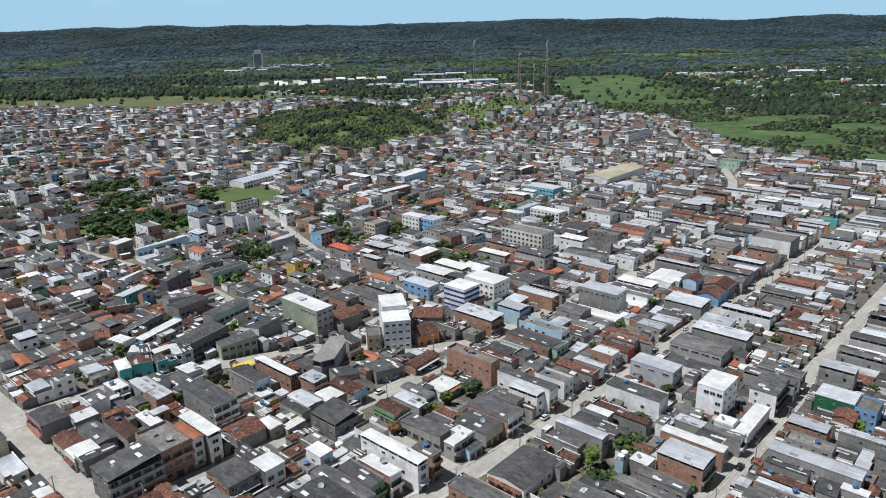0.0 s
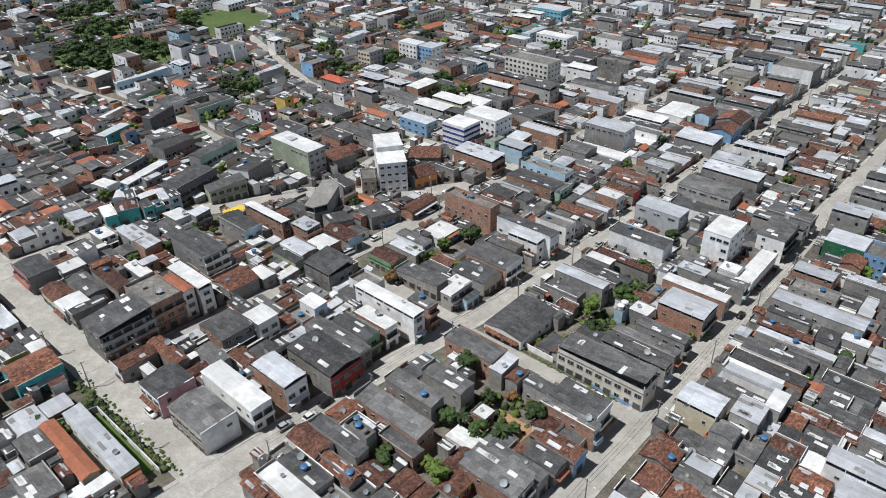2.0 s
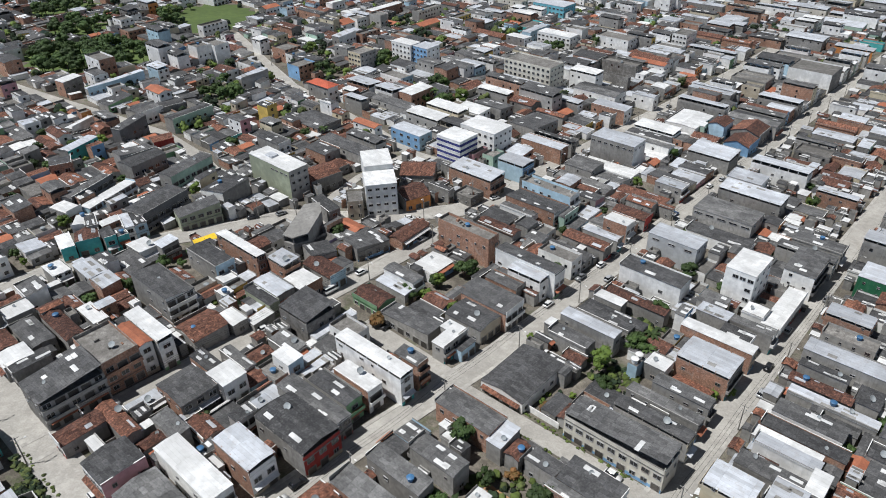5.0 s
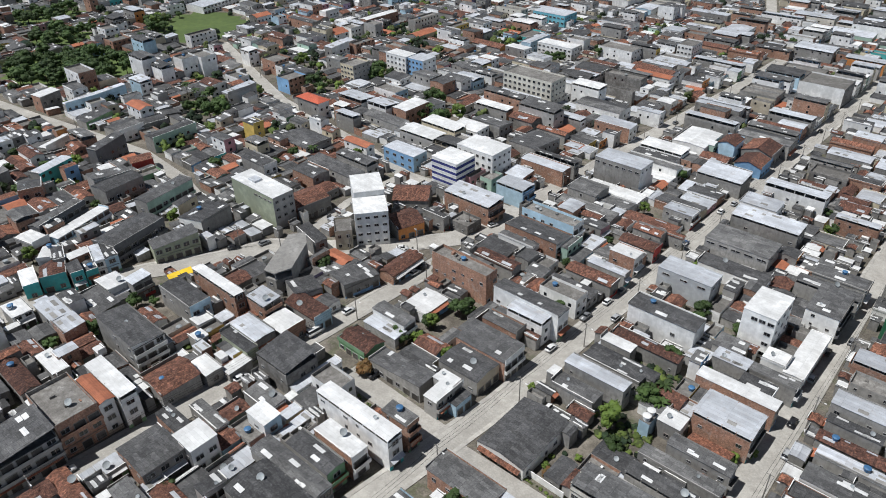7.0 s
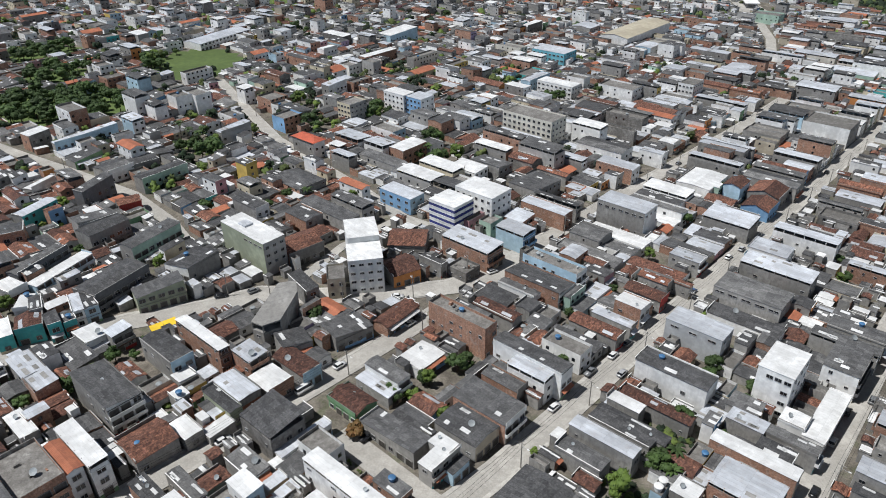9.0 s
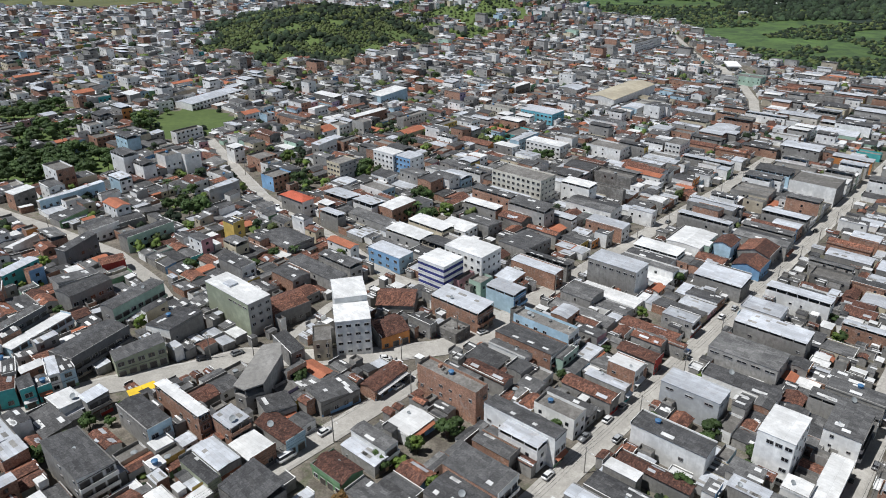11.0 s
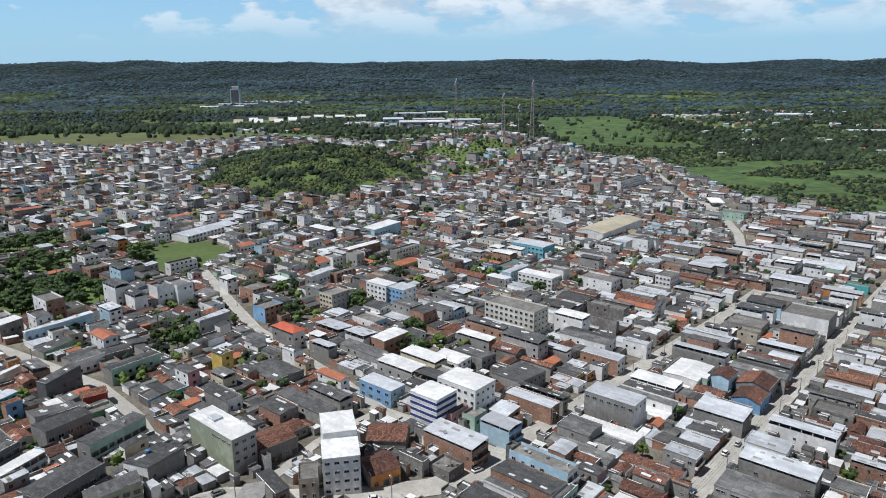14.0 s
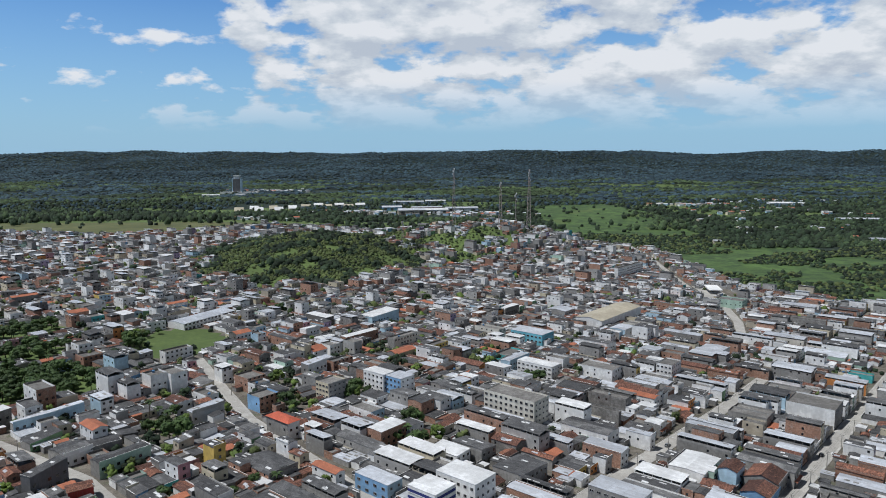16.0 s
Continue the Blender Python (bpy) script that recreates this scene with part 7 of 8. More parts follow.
BLUE_SHEET = material("blue_sheet", (0.03, 0.13, 0.42), (0.025, 0.11, 0.34), 0.4, 0.05, 0.5, 0.1, 0.1)
far_shed(-52, 1935, 52, 34, 9, 4, METAL, "blue", "blue-walled factory hall with a white roof", "factory")
far_shed(0, 1800, 66, 40, 11, 5, METAL, "beige", "large beige factory hall with a grey metal roof", "factory")
far_shed(60, 1830, 60, 36, 9, 5, WHITE_SHEET, "white")
far_shed(40, 1930, 80, 24, 8, 5, METAL, "pink", "long warehouse with reddish trim and a grey metal roof")
far_shed(130, 1900, 84, 30, 8, 3, METAL, "white")
far_shed(-10, 2150, 90, 26, 8, 2, METAL, "white")
far_shed(70, 2180, 60, 24, 8, 2, WHITE_SHEET, "white")
for q in range(6):
    far_shed(-455 + q * 26, 1950 + (q % 2) * 60, 22, 70, 4.5, 12, WHITE_SHEET if q % 3 else TAN_SHEET, "cream", doors=1)
for q in range(6):
    far_shed(-300 + q * 30, 2085 + (q % 2) * 40, 26, 44, 4.5, 8, WHITE_SHEET if q % 2 else TAN_SHEET, "white", doors=1)
far_shed(1030, 2005, 60, 30, 8, -10, WHITE_SHEET, "white")
far_shed(1075, 2000, 50, 26, 7, -10, WHITE_SHEET, "white")
far_shed(996, 1597, 95, 22, 6, -8, METAL, "sky", "long pale blue shed among trees")
far_shed(838, 1290, 34, 16, 7, -12, METAL, "white", "white two-storey building among trees")
far_shed(-700, 2560, 60, 24, 7, 10, WHITE_SHEET, "white")
far_shed(-610, 2600, 36, 20, 7, 10, WHITE_SHEET, "white")


def silo_tower():
    x, y = -646, 2715
    thing = new("water_tower", None)
    thing.matrix_basis = Matrix.Translation((x, y, gz(x, y)))
    tagged(thing, "tall dark grey tower block with an open white frame on top", "tower")
    v, f, i = [], [], []
    box(v, f, i, -15, 15, -12, 12, -5, 54)
    put("body", v, f, i, (PAINTS["dark"],), thing, None)
    for sx in (-1, 1):
        v, f, i = [], [], []
        box(v, f, i, sx * 15.2 - 1.5, sx * 15.2 + 1.5, -12.5, 12.5, -5, 58)
        put("pier", v, f, i, (PAINTS["sky"],), thing, None)
    v, f, i = [], [], []
    box(v, f, i, -10, 10, -8, 8, 54, 66)
    put("lantern", v, f, i, (PAINTS["white"],), thing, None)
    v, f, i = [], [], []
    box(v, f, i, -12, 12, -10, 10, 66, 67.5, (0,) * 5, True)
    put("cap", v, f, i, (PAINTS["white"],), thing, None)
    v, f, i = [], [], []
    box(v, f, i, -60, 80, -20, -5, -5, 7)
    put("low_wing", v, f, i, (PAINTS["white"],), thing, None)


silo_tower()

# scattered white settlements on the plain
FAR_SETTLEMENT = Heap()
rng = random.Random(8)
for cx, cy, sx, sy, count in ((-520, 2830, 130, 60, 70), (765, 2025, 95, 22, 40), (1100, 2150, 240, 90, 30), (-120, 1830, 110, 40, 34), (150, 1760, 120, 60, 46), (900, 1800, 220, 160, 30), (-330, 1560, 90, 30, 36), (760, 1500, 160, 120, 16), (560, 1290, 40, 30, 2)):
    for _ in range(count):
        x, y = rng.gauss(cx, sx * 0.55), rng.gauss(cy, sy * 0.55)
        w, d, h = rng.uniform(7, 16), rng.uniform(7, 12), rng.uniform(3.5, 7.5)
        m = Matrix.Translation((x, y, gz(x, y))) @ Matrix.Rotation(rng.uniform(-0.5, 0.5), 4, "Z")
        v, f, i = [], [], []
        box(v, f, i, -w / 2, w / 2, -d / 2, d / 2, -3, h)
        sheet(v, f, i, [(-w / 2 - 0.4, -d / 2 - 0.4, h), (w / 2 + 0.4, -d / 2 - 0.4, h), (w / 2 + 0.4, 0, h + 1.3), (-w / 2 - 0.4, 0, h + 1.3)], 0.15, 1)
        sheet(v, f, i, [(-w / 2 - 0.4, 0, h + 1.3), (w / 2 + 0.4, 0, h + 1.3), (w / 2 + 0.4, d / 2 + 0.4, h), (-w / 2 - 0.4, d / 2 + 0.4, h)], 0.15, 1)
        FAR_SETTLEMENT.add(v, f, i, (PAINTS[rng.choice(("white", "white", "cream", "beige", "sky"))], rng.choice((METAL, WHITE_SHEET, TILE_ORANGE, METAL, FIBRE))), m)
FAR_SETTLEMENT.finish("outlying_houses", "scattered small white houses among trees on the plain", "houses")

road = strip("road", [(-700, 1560), (-460, 1609), (-364, 1716), (-174, 1775), (-40, 1822), (200, 1840)], 6, 0.6, ROAD)
tagged(road, "pale country road crossing the plain", "road", kind="structure")


def mast(x, y, h, wide, label):
    """A tapered lattice mast with aerials."""
    thing = new("radio_mast", None)
    thing.matrix_basis = Matrix.Translation((x, y, gz(x, y)))
    tagged(thing, label, "mast", "masts on the hill")
    n = max(6, round(h / 5))

    def at(k, c):
        q = wide * (1 - 0.8 * k / n)
        return Vector((q * (-1, 1, 1, -1)[c], q * (-1, -1, 1, 1)[c], h * k / n - (0.8 if k == 0 else 0)))

    def bar(a, b, r, v, f):
        d = (b - a).normalized()
        u = d.orthogonal().normalized() * r
        w = d.cross(u)
        k = len(v)
        v += [tuple(a + u), tuple(a + w), tuple(a - u), tuple(a - w), tuple(b + u), tuple(b + w), tuple(b - u), tuple(b - w)]
        f += [(k + q, k + (q + 1) % 4, k + 4 + (q + 1) % 4, k + 4 + q) for q in range(4)]

    for c in range(4):
        v, f = [], []
        bar(at(0, c), at(n, c), 0.22, v, f)
        put("leg", v, f, [0] * len(f), (MAST,), thing, None)
    for c in range(4):
        for k in range(n):
            for a, b in ((at(k, c), at(k + 1, (c + 1) % 4)), (at(k, (c + 1) % 4), at(k + 1, c))):
                v, f = [], []
                bar(a, b, 0.13, v, f)
                put("brace", v, f, [0] * len(f), (MAST,), thing, None)
    for k in range(5):
        v, f, i = [], [], []
        a = k * 1.3
        px, py, pz = math.cos(a) * 1.3, math.sin(a) * 1.3, h * (0.82 + 0.04 * k)
        box(v, f, i, px - 0.5, px + 0.5, py - 0.5, py + 0.5, pz - 1.2, pz + 1.2, (0,) * 5, True)
        put("aerial", v, f, i, (PAINTS["white"],), thing, None)


MAST = material("mast_paint", (0.42, 0.36, 0.34), (0.3, 0.24, 0.22), 0.3, 0.06, 0.6, 0.1, 0.2)
for x, y, h, wide, words in ((168, 1060, 86, 3.0, "tall slender lattice radio mast on the wooded hill"), (62, 1058, 82, 2.6, "red and white lattice radio mast on the hill"), (128, 1062, 62, 2.6, "lattice telephone mast with dishes on the hill"), (-9, 1000, 24, 1.6, "short lattice mast among hilltop trees"), (148, 1050, 52, 0.6, "thin guyed pole mast on the hill")):
    mast(x, y, h, wide, words)

# ---- vehicles ----
def car_meshes(kind):
    """Body, cabin and wheel for a hatchback, a pickup or a van, with the front towards +x."""
    profiles = {
        "car": ([(-2.0, 0.35), (2.0, 0.35), (2.05, 0.72), (0.95, 0.92), (-1.95, 0.98), (-2.05, 0.6)], [(-1.85, 0.98), (0.95, 0.92), (0.35, 1.45), (-1.35, 1.48)]),
        "pickup": ([(-2.4, 0.45), (2.4, 0.45), (2.42, 0.9), (1.3, 1.08), (-2.4, 1.05)], [(-0.7, 1.05), (1.3, 1.06), (0.75, 1.68), (-0.5, 1.7)]),
        "van": ([(-2.6, 0.45), (2.5, 0.45), (2.6, 0.95), (2.2, 1.3), (-2.6, 1.35)], [(-2.6, 1.35), (2.2, 1.3), (1.7, 2.15), (-2.55, 2.2)]),
    }[kind]
    out = []
    for profile, half, taper in ((profiles[0], 0.84, 1.0), (profiles[1], 0.80, 0.82)):
        v, f = [], []
        n = len(profile)
        mid = sum(z for _, z in profile) / n
        for side in (-1, 1):
            for x, z in profile:
                k = taper if z > mid else 1.0
                v.append((x, side * half * k, z))
        f += [tuple(reversed(range(n))), tuple(n + q for q in range(n))]
        f += [(q, (q + 1) % n, n + (q + 1) % n, n + q) for q in range(n)]
        out.append((v, f))
    return out


def soften(me, width=0.07):
    bm = bmesh.new()
    bm.from_mesh(me)
    bmesh.ops.bevel(bm, geom=bm.edges[:], offset=width, segments=2, affect="EDGES", clamp_overlap=True)
    bmesh.ops.recalc_face_normals(bm, faces=bm.faces[:])
    bm.to_mesh(me)
    bm.free()
    me.shade_smooth()
    return me


CAR_PAINT = {key: material(key + "_car_paint", rgb, tuple(c * 0.9 for c in rgb), 0.8, 0.3, 0.3, 0.02, 0.1, spec=0.6) for key, rgb in dict(white=(0.75, 0.75, 0.74), black=(0.02, 0.02, 0.022), silver=(0.42, 0.43, 0.44), grey=(0.16, 0.165, 0.17), red=(0.35, 0.03, 0.03), blue=(0.05, 0.11, 0.25)).items()}
CAR_PARTS = {}


def wheel_mesh():
    v, f, i = [], [], []
    n = 12
    for y, r in ((-0.1, 0.2), (-0.1, 0.31), (0.1, 0.31), (0.1, 0.2)):
        v += [(r * math.cos(2 * math.pi * k / n), y, r * math.sin(2 * math.pi * k / n)) for k in range(n)]
    for q in range(3):
        f += [(q * n + k, q * n + (k + 1) % n, (q + 1) * n + (k + 1) % n, (q + 1) * n + k) for k in range(n)]
        i += [0] * n
    return v, f, i, (RUBBER,)


def rim_mesh():
    v, f = [], []
    n = 12
    for y in (-0.09, 0.09):
        v += [(0.2 * math.cos(2 * math.pi * k / n), y, 0.2 * math.sin(2 * math.pi * k / n)) for k in range(n)]
    f += [(k, (k + 1) % n, n + (k + 1) % n, n + k) for k in range(n)] + [tuple(range(n)), tuple(n + k for k in reversed(range(n)))]
    return v, f, [0] * len(f), (STEEL,)


def car(x, y, turn, colour="white", kind="car", label=""):
    if (kind, colour) not in CAR_PARTS:
        body, cabin = car_meshes(kind)
        parts = []
        for part_name, (v, f), mat in (("body", body, CAR_PAINT[colour]), ("cabin", cabin, GLASS_DARK)):
            me = bpy.data.meshes.new(part_name)
            me.from_pydata(v, [], f)
            me.materials.append(mat)
            parts.append(soften(me))
        roof = cabin[0]
        zt = max(p[2] for p in roof)
        xs = [p[0] for p in roof if p[2] > zt - 0.1]
        me = bpy.data.meshes.new("roof_panel")
        rv, rf, ri = [], [], []
        box(rv, rf, ri, min(xs) + 0.02, max(xs) - 0.02, -0.6, 0.6, zt - 0.06, zt + 0.025)
        me.from_pydata(rv, [], rf)
        me.materials.append(CAR_PAINT[colour])
        parts.append(me)
        CAR_PARTS[kind, colour] = parts
    body, cabin, panel = CAR_PARTS[kind, colour]
    thing = new(kind, None)
    ex, ey = gz(x + 1, y) - gz(x - 1, y), gz(x, y + 1) - gz(x, y - 1)
    thing.matrix_basis = Matrix.Translation((x, y, gz(x, y) + 0.22)) @ Matrix.Rotation(math.atan2(ey, 2), 4, "X") @ Matrix.Rotation(-math.atan2(ex, 2), 4, "Y") @ Matrix.Rotation(turn, 4, "Z")
    tagged(thing, label or f"{colour} {dict(car='hatchback', pickup='pickup truck', van='delivery van')[kind]} parked at the kerb", kind if kind != "car" else "car", "parked vehicles")
    child("body", body, thing, Matrix())
    child("cabin", cabin, thing, Matrix())
    child("roof_panel", panel, thing, Matrix())
    span = {"car": 1.25, "pickup": 1.5, "van": 1.6}[kind]
    for sx in (-1, 1):
        for sy in (-1, 1):
            wheel = child("wheel", shared("wheel", wheel_mesh), thing, Matrix.Translation((sx * span, sy * 0.76, 0.31)))
            child("rim", shared("rim", rim_mesh), wheel, Matrix())
    return thing


ALONG, ACROSS = TURN, TURN - math.pi / 2
for x, y, turn, colour, kind in ((-68, 136, ACROSS, "white", "car"), (-65.2, 137.6, ACROSS, "black", "car"), (-36, 132.2, ALONG, "silver", "car"), (-27.6, 140.4, ALONG, "black", "car"), (-30.5, 135.5, ALONG, "white", "car"), (40.2, 143.4, ACROSS, "white", "car"),
                                 (90.0, 180.4, ALONG, "black", "car"), (84.0, 170.2, ALONG, "silver", "car"), (102.4, 196.5, ALONG, "silver", "car"), (112, 207.6, ALONG, "black", "car"), (35.2, 207.2, ALONG, "white", "car"), (47.4, 221.8, ALONG, "grey", "pickup")):
    car(x, y, turn, colour, kind)
for x, y, turn, colour, kind in ((55.6, 229.8, ALONG, "white", "car"), (61.4, 236.0, ALONG, "grey", "car"), (56.2, 221.6, ALONG, "silver", "car"), (-21.2, 222.4, ALONG, "white", "car"), (-29.2, 212.0, ALONG, "white", "van"), (-45.2, 193.2, ALONG, "white", "car"), (-2.6, 243.4, ALONG, "white", "car"),
                                 (-0.2, 246.4, ALONG, "black", "car"), (-11.6, 195.4, ALONG, "black", "pickup"), (-75, 162.6, ALONG, "white", "car"), (-62.0, 256.0, 0.4, "black", "car"), (-52.6, 259.4, 0.7, "grey", "car"), (-7.0, 258.2, 0.1, "white", "car"), (24.6, 275.6, 0.6, "white", "car")):
    car(x, y, turn, colour, kind)
for x, y, turn, colour, kind in ((112, 290.6, ALONG, "white", "car"), (119.6, 297.4, ALONG, "silver", "car"), (90.6, 266.0, ALONG, "blue", "car"), (104, 363.2, ALONG, "black", "car"), (116.4, 372.6, ALONG, "red", "car"), (123, 384.4, ALONG, "grey", "car"), (193.2, 379, ALONG, "black", "car"), (-39.6, 201.2, ALONG, "white", "van"),
                                 (176, 262, ALONG, "white", "car"), (181, 268, ALONG, "white", "car"), (169, 256, ALONG, "silver", "car"), (-52, 371, -1.0, "white", "car"), (-64, 388, -1.0, "white", "car"), (-44, 366.5, -1.0, "white", "car"), (121.5, 212.4, ALONG, "grey", "car")):
    car(x, y, turn, colour, kind)


# ---- poles and wires ----
def pole(x, y, turn, lamp=True, h=8.5):
    thing = new("utility_pole", None)
    thing.matrix_basis = Matrix.Translation((x, y, gz(x, y))) @ Matrix.Rotation(turn, 4, "Z")
    tagged(thing, "grey concrete utility pole with crossarm and street lamp", "utility pole", "poles along the streets")

    def build_post():
        v, f = [], []
        n = 8
        for z, r in ((-0.8, 0.17), (h * 0.5, 0.14), (h, 0.1)):
            v.extend((r * math.cos(2 * math.pi * k / n), r * math.sin(2 * math.pi * k / n), z) for k in range(n))
        for q in range(2):
            f.extend((q * n + k, q * n + (k + 1) % n, (q + 1) * n + (k + 1) % n, (q + 1) * n + k) for k in range(n))
        f.append(tuple(2 * n + k for k in range(n)))
        return v, f, [0] * len(f), (WOOD,)

    def build_arm():
        v, f, i = [], [], []
        box(v, f, i, -0.06, 0.06, -0.9, 0.9, h - 0.5, h - 0.38, (0,) * 5, True)
        return v, f, i, (WOOD,)

    def build_lamp():
        v, f, i = [], [], []
        box(v, f, i, -0.03, 0.03, 0.1, 1.6, h - 1.35, h - 1.29, (0,) * 5, True)
        box(v, f, i, -0.12, 0.12, 1.5, 2.1, h - 1.4, h - 1.26, (1,) * 5, True)
        return v, f, i, (STEEL, PAINTS["white"])

    child("post", shared("post", build_post), thing, Matrix())
    child("crossarm", shared("crossarm", build_arm), thing, Matrix())
    if lamp:
        child("street_lamp", shared("street_lamp", build_lamp), thing, Matrix())
    return (x, y, gz(x, y) + h - 0.4)


def cables(points, turn):
    """Three sagging wires over a run of poles."""
    ox, oy = -math.sin(turn) * 0.8, math.cos(turn) * 0.8
    line = new("overhead_line", None)
    line.matrix_basis = Matrix.Translation(points[0])
    tagged(line, "thin black overhead wires sagging between poles", "overhead line", "wires over the streets")
    px, py, pz = points[0]
    n = 6
    for shift in (-1, 0.1, 1):
        verts, faces = [], []
        for k, ((xa, ya, za), (xb, yb, zb)) in enumerate(zip(points, points[1:])):
            for q in range(0 if k == 0 else 1, n + 1):
                s = q / n
                cx, cy, cz = xa + (xb - xa) * s + ox * shift - px, ya + (yb - ya) * s + oy * shift - py, za + (zb - za) * s - 2.8 * s * (1 - s) - pz
                verts += [(cx, cy, cz + 0.022), (cx + 0.02, cy - 0.02, cz - 0.012), (cx - 0.02, cy + 0.02, cz - 0.012)]
        for a in range(0, len(verts) - 3, 3):
            faces += [(a + k, a + (k + 1) % 3, a + 3 + (k + 1) % 3, a + 3 + k) for k in range(3)]
        put("wire", verts, faces, [0] * len(faces), (RUBBER,), line, None)


for us, v, turn in ((range(64, 470, 30), -108.2, TURN + math.pi), (range(70, 420, 32), -52.6, TURN + math.pi), (range(62, 182, 29), -161.5, TURN + math.pi), (range(262, 520, 33), -166.4, TURN + math.pi)):
    cables([pole(*uv(u, v), turn) for u in us], TURN)
run = [pole(x, y, turn) for x, y, turn in ((-86, 145, ACROSS), (-101, 157, ACROSS), (-66, 124.5, ACROSS))]
for x, y, turn in ((-60, 257, 2.0), (-46, 254, 0.3), (-24, 256, 0.2), (-2, 258.5, 0.3), (16, 272.8, 0.5), (-90, 436, -1.0), (-40, 356, -1.0), (-150, 347, -0.6)):
    pole(x, y, turn)

# ---- garden strip and hedge of the walled plot west of the cross street ----
LAWN = material("lawn", (0.09, 0.16, 0.03), (0.06, 0.11, 0.022), 0.8, 0.1, 0.95, 0.4, 0.0)
WALL_WHITE = PAINTS["white"]
lawn = strip("lawn", [uv(44.6, -151), uv(44.6, -126)], 1.5, 0.25, LAWN)
tagged(lawn, "narrow strip of mown lawn inside the garden wall", "lawn", kind="structure")


def wall_run(a, b, h, mat, label):
    n = max(1, round(math.hypot(b[0] - a[0], b[1] - a[1]) / 6))
    v, f, i = [], [], []
    dx, dy = b[0] - a[0], b[1] - a[1]
    s = math.hypot(dx, dy)
    ox, oy = -dy / s * 0.09, dx / s * 0.09
    for k in range(n + 1):
        x, y = a[0] + dx * k / n, a[1] + dy * k / n
        z = gz(x, y)
        v += [(x - ox, y - oy, z - 0.5), (x + ox, y + oy, z - 0.5), (x + ox, y + oy, z + h), (x - ox, y - oy, z + h)]
    for k in range(n):
        f += [(4 * k + q, 4 * k + (q + 1) % 4, 4 * k + 4 + (q + 1) % 4, 4 * k + 4 + q) for q in range(4)]
    f += [(0, 3, 2, 1), (4 * n, 4 * n + 1, 4 * n + 2, 4 * n + 3)]
    ob = mesh_object("garden_wall", v, f, (mat,))
    return tagged(ob, label, "wall", "walls of plots")


wall_run(uv(46.4, -152), uv(46.6, -124), 1.7, WALL_WHITE, "low white rendered garden wall beside the street")
wall_run(uv(46.4, -152), uv(30, -156), 1.7, RENDERED, "grey rendered plot wall")
wall_run(uv(127.5, -84), uv(127.5, -64), 1.8, RENDERED, "grey rendered wall along the side street")
wall_run(uv(136.8, -104), uv(136.8, -84), 1.9, WALL_WHITE, "white rendered wall along the side street")
spots, pick = [], []
rng = random.Random(4)
for q in range(150):
    u, v = rng.uniform(46.9, 48.2), rng.uniform(-166, -124)
    x, y = uv(u, v)
    r = rng.uniform(0.35, 0.85)
    spots.append((x, y, gz(x, y) + 0.05, r, r * 1.5))
    pick.append(rng.choice((0, 1)))
for q in range(90):
    u, v = rng.uniform(30, 47), rng.uniform(-156.5, -153.5)
    x, y = uv(u, v)
    r = rng.uniform(0.4, 1.0)
    spots.append((x, y, gz(x, y) + 0.05, r, r * 1.4))
    pick.append(rng.choice((0, 1)))
canopy("hedge", spots, 2, (SCRUB, CANOPY), "untrimmed green hedge bushes along the garden wall", pick)

# weeds and rubble in yards
spots, pick = [], []
for cx, cy, sx, sy, count in ((15, 139, 9, 7, 70), (48, 176, 6, 5, 70), (62, 198, 6, 7, 80), (-70, 200, 8, 4, 90), (-108, 392, 11, 11, 120), (-26, 181, 4, 3, 40), (28, 168, 4, 3, 40), (100, 158, 8, 4, 70), (-92, 131, 8, 5, 70)):
    for _ in range(count):
        x, y = rng.gauss(cx, sx * 0.6), rng.gauss(cy, sy * 0.6)
        if not free(x, y, 0.6, 0.6, 0, 0.2):
            continue
        r = rng.uniform(0.3, 1.1)
        spots.append((x, y, gz(x, y), r, r * rng.uniform(0.9, 1.6)))
        pick.append(rng.choice((0, 1, 2)))
for u0, u1, v0, v1, count in ((128.6, 129.4, -106, -62, 60), (134.6, 135.6, -104, -62, 60), (127.6, 128.6, -146, -118, 40), (49.2, 50.0, -170, -120, 50), (57.2, 58.2, -215, -172, 40)):  # grass along the kerbs
    for _ in range(count):
        x, y = uv(rng.uniform(u0, u1), rng.uniform(v0, v1))
        r = rng.uniform(0.15, 0.45)
        spots.append((x, y, gz(x, y) + 0.1, r, r * 0.9))
        pick.append(rng.choice((0, 2, 2)))
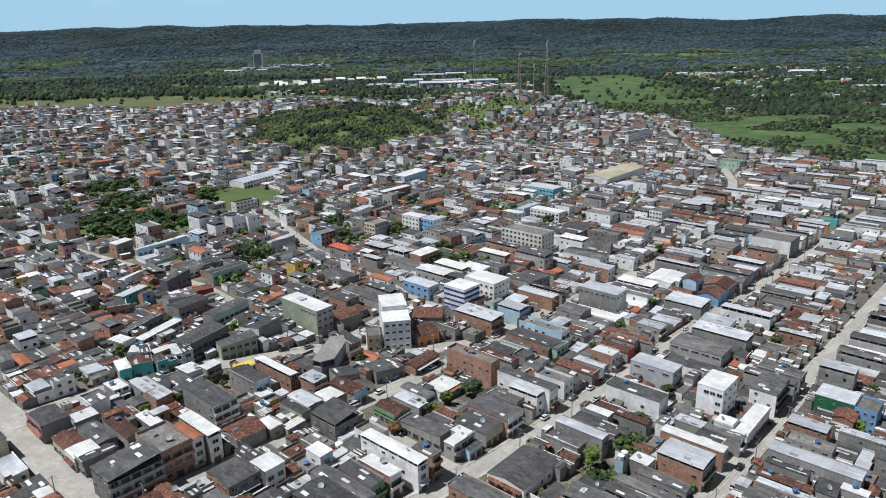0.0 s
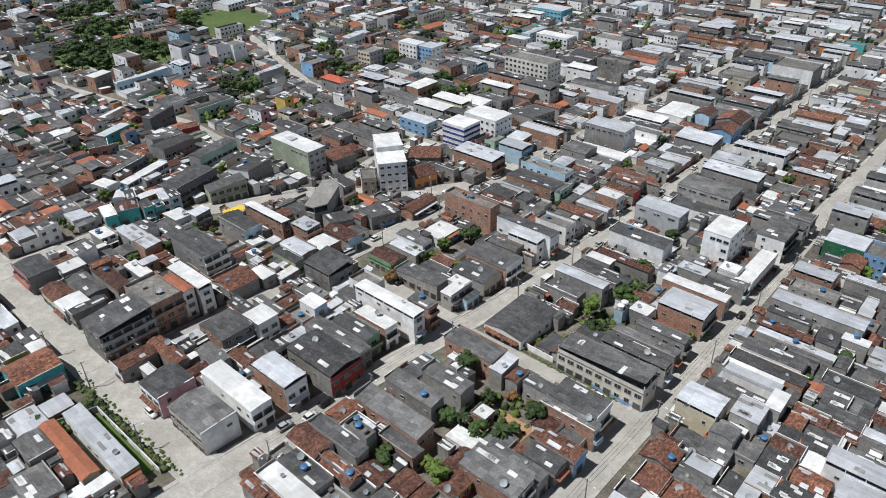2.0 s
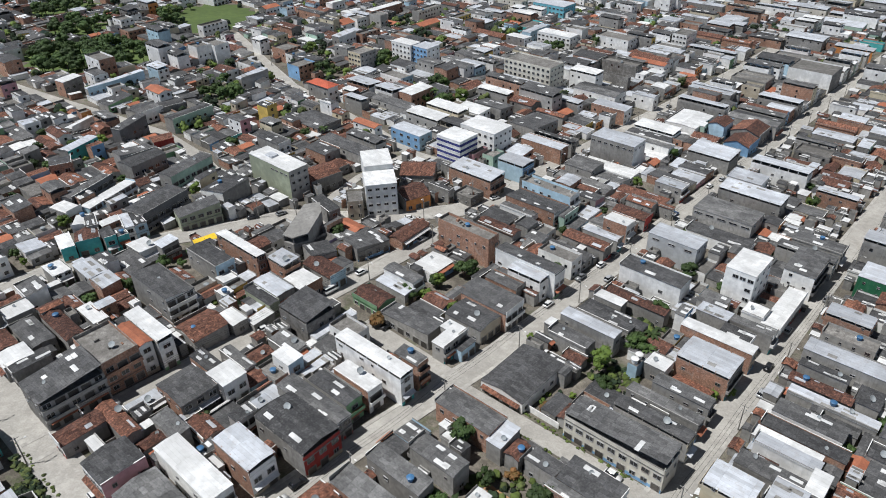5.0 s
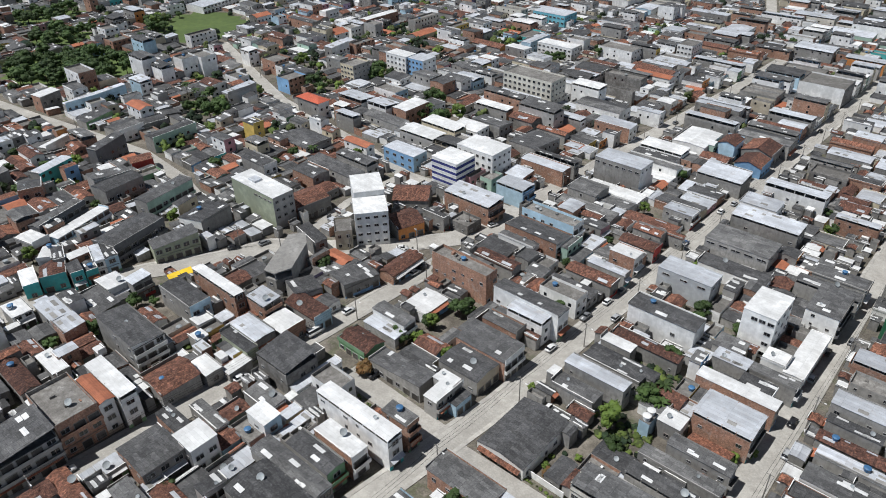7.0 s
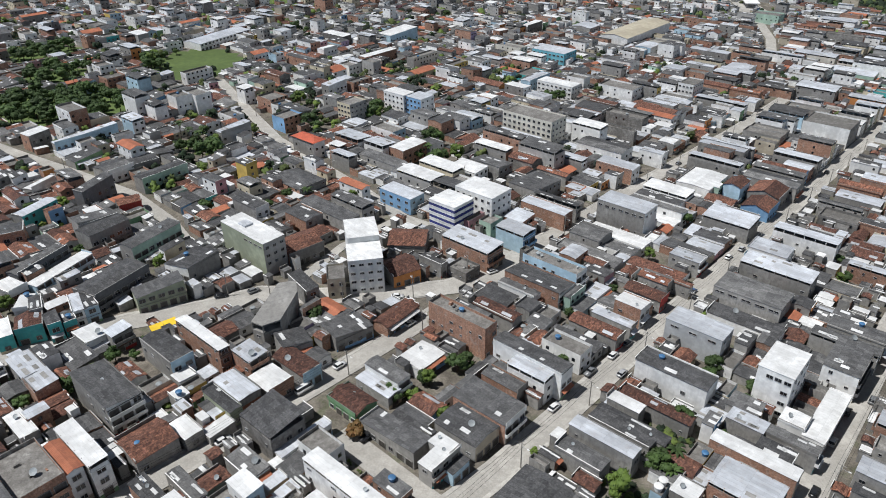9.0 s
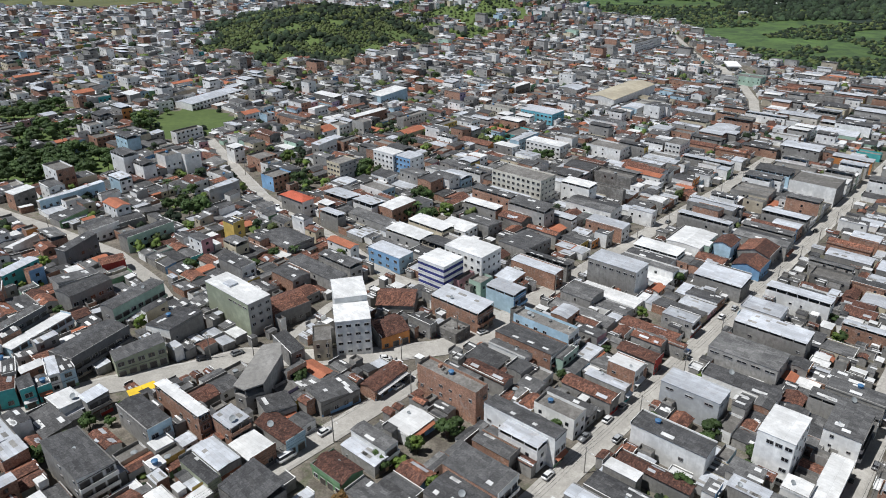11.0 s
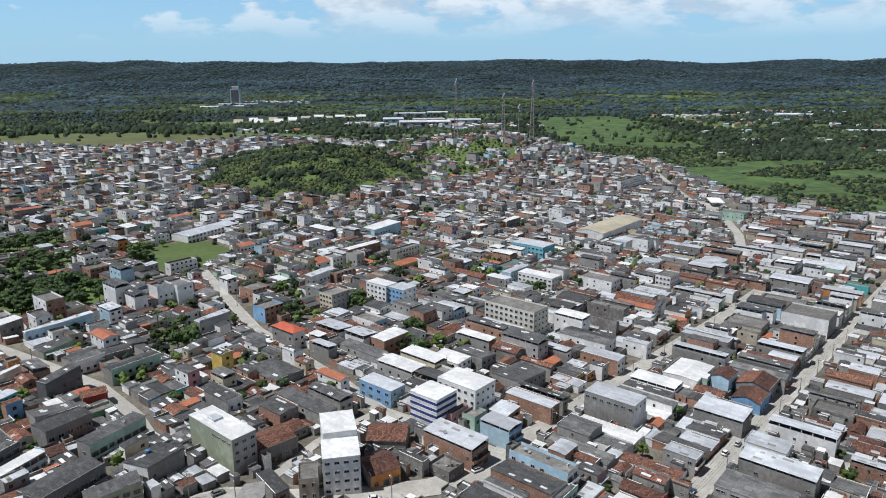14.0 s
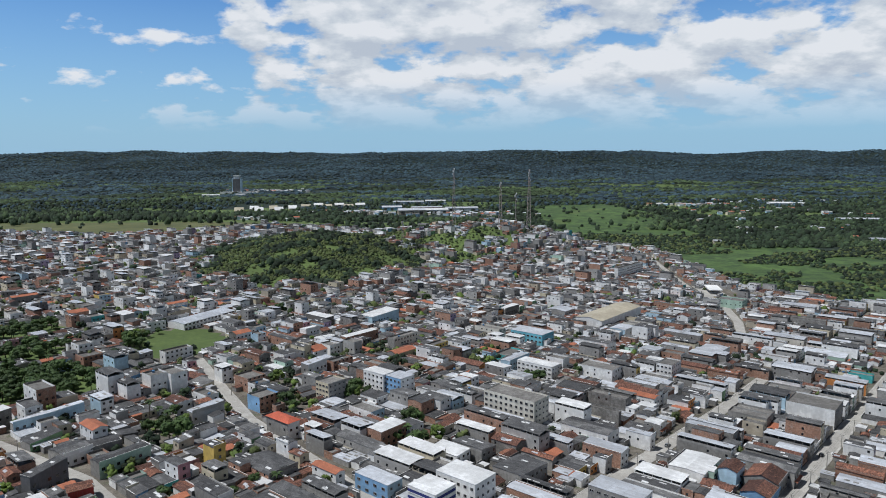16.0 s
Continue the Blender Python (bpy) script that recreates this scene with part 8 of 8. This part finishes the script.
canopy("yard_weeds", spots, 2, (SCRUB, CANOPY, LEAF_WEED), "rough weeds and low bushes in back yards", pick)


# ---- filling station at the edge of the town ----
def station(x, y, turn):
    thing = new("filling_station", None)
    thing.matrix_basis = Matrix.Translation((x, y, gz(x, y))) @ Matrix.Rotation(turn, 4, "Z")
    tagged(thing, "filling station with a flat white canopy on posts", "filling station")
    v, f, i = [], [], []
    box(v, f, i, -15, 15, -7, 7, 5.2, 6.2, (0,) * 5, True)
    put("canopy", v, f, i, (PAINTS["white"],), thing, None)
    for px in (-11, 0, 11):
        for py in (-4.5, 4.5):
            v, f, i = [], [], []
            box(v, f, i, px - 0.25, px + 0.25, py - 0.25, py + 0.25, -1.5, 5.2)
            put("post", v, f, i, (STEEL,), thing, None)
    for px in (-6, 6):
        v, f, i = [], [], []
        box(v, f, i, px - 1.2, px + 1.2, -0.4, 0.4, -1.0, 1.7)
        put("pump", v, f, i, (PAINTS["grey"],), thing, None)


station(341, 840, radians(78))
forecourt = strip("forecourt", [(336, 805), (343, 872)], 13, 0.5, ROAD)
tagged(forecourt, "pale concrete forecourt of the filling station", "forecourt", kind="structure")

# bare ochre soil of an open yard
soil = strip("yard_soil", [uv(108.5, -86), uv(108.5, -73)], 4.5, 0.12, RUST)
tagged(soil, "bare ochre soil in an open yard", "yard", kind="structure")


# ---- twin water tanks on a small tower in a yard ----
def tank_tower(x, y):
    thing = new("tank_tower", None)
    thing.matrix_basis = Matrix.Translation((x, y, gz(x, y))) @ Matrix.Rotation(TURN, 4, "Z")
    tagged(thing, "small blue-white tower carrying two round white water tanks", "tank tower")
    v, f, i = [], [], []
    box(v, f, i, -2.2, 2.2, -1.3, 1.3, -1.0, 5.0, (0, 0, 0, 0, 1))
    put("base", v, f, i, (PAINTS["sky"], CONCRETE), thing, None)
    for px in (-1.1, 1.1):
        drum = child("water_tank", tank_mesh("white_tank"), thing, Matrix.Translation((px, 0, 5.0)) @ Matrix.Diagonal((1.25, 1.25, 1.4, 1)))
        child("lid", tank_mesh("lid_white_tank"), drum, Matrix())


tank_tower(53.4, 177.3)
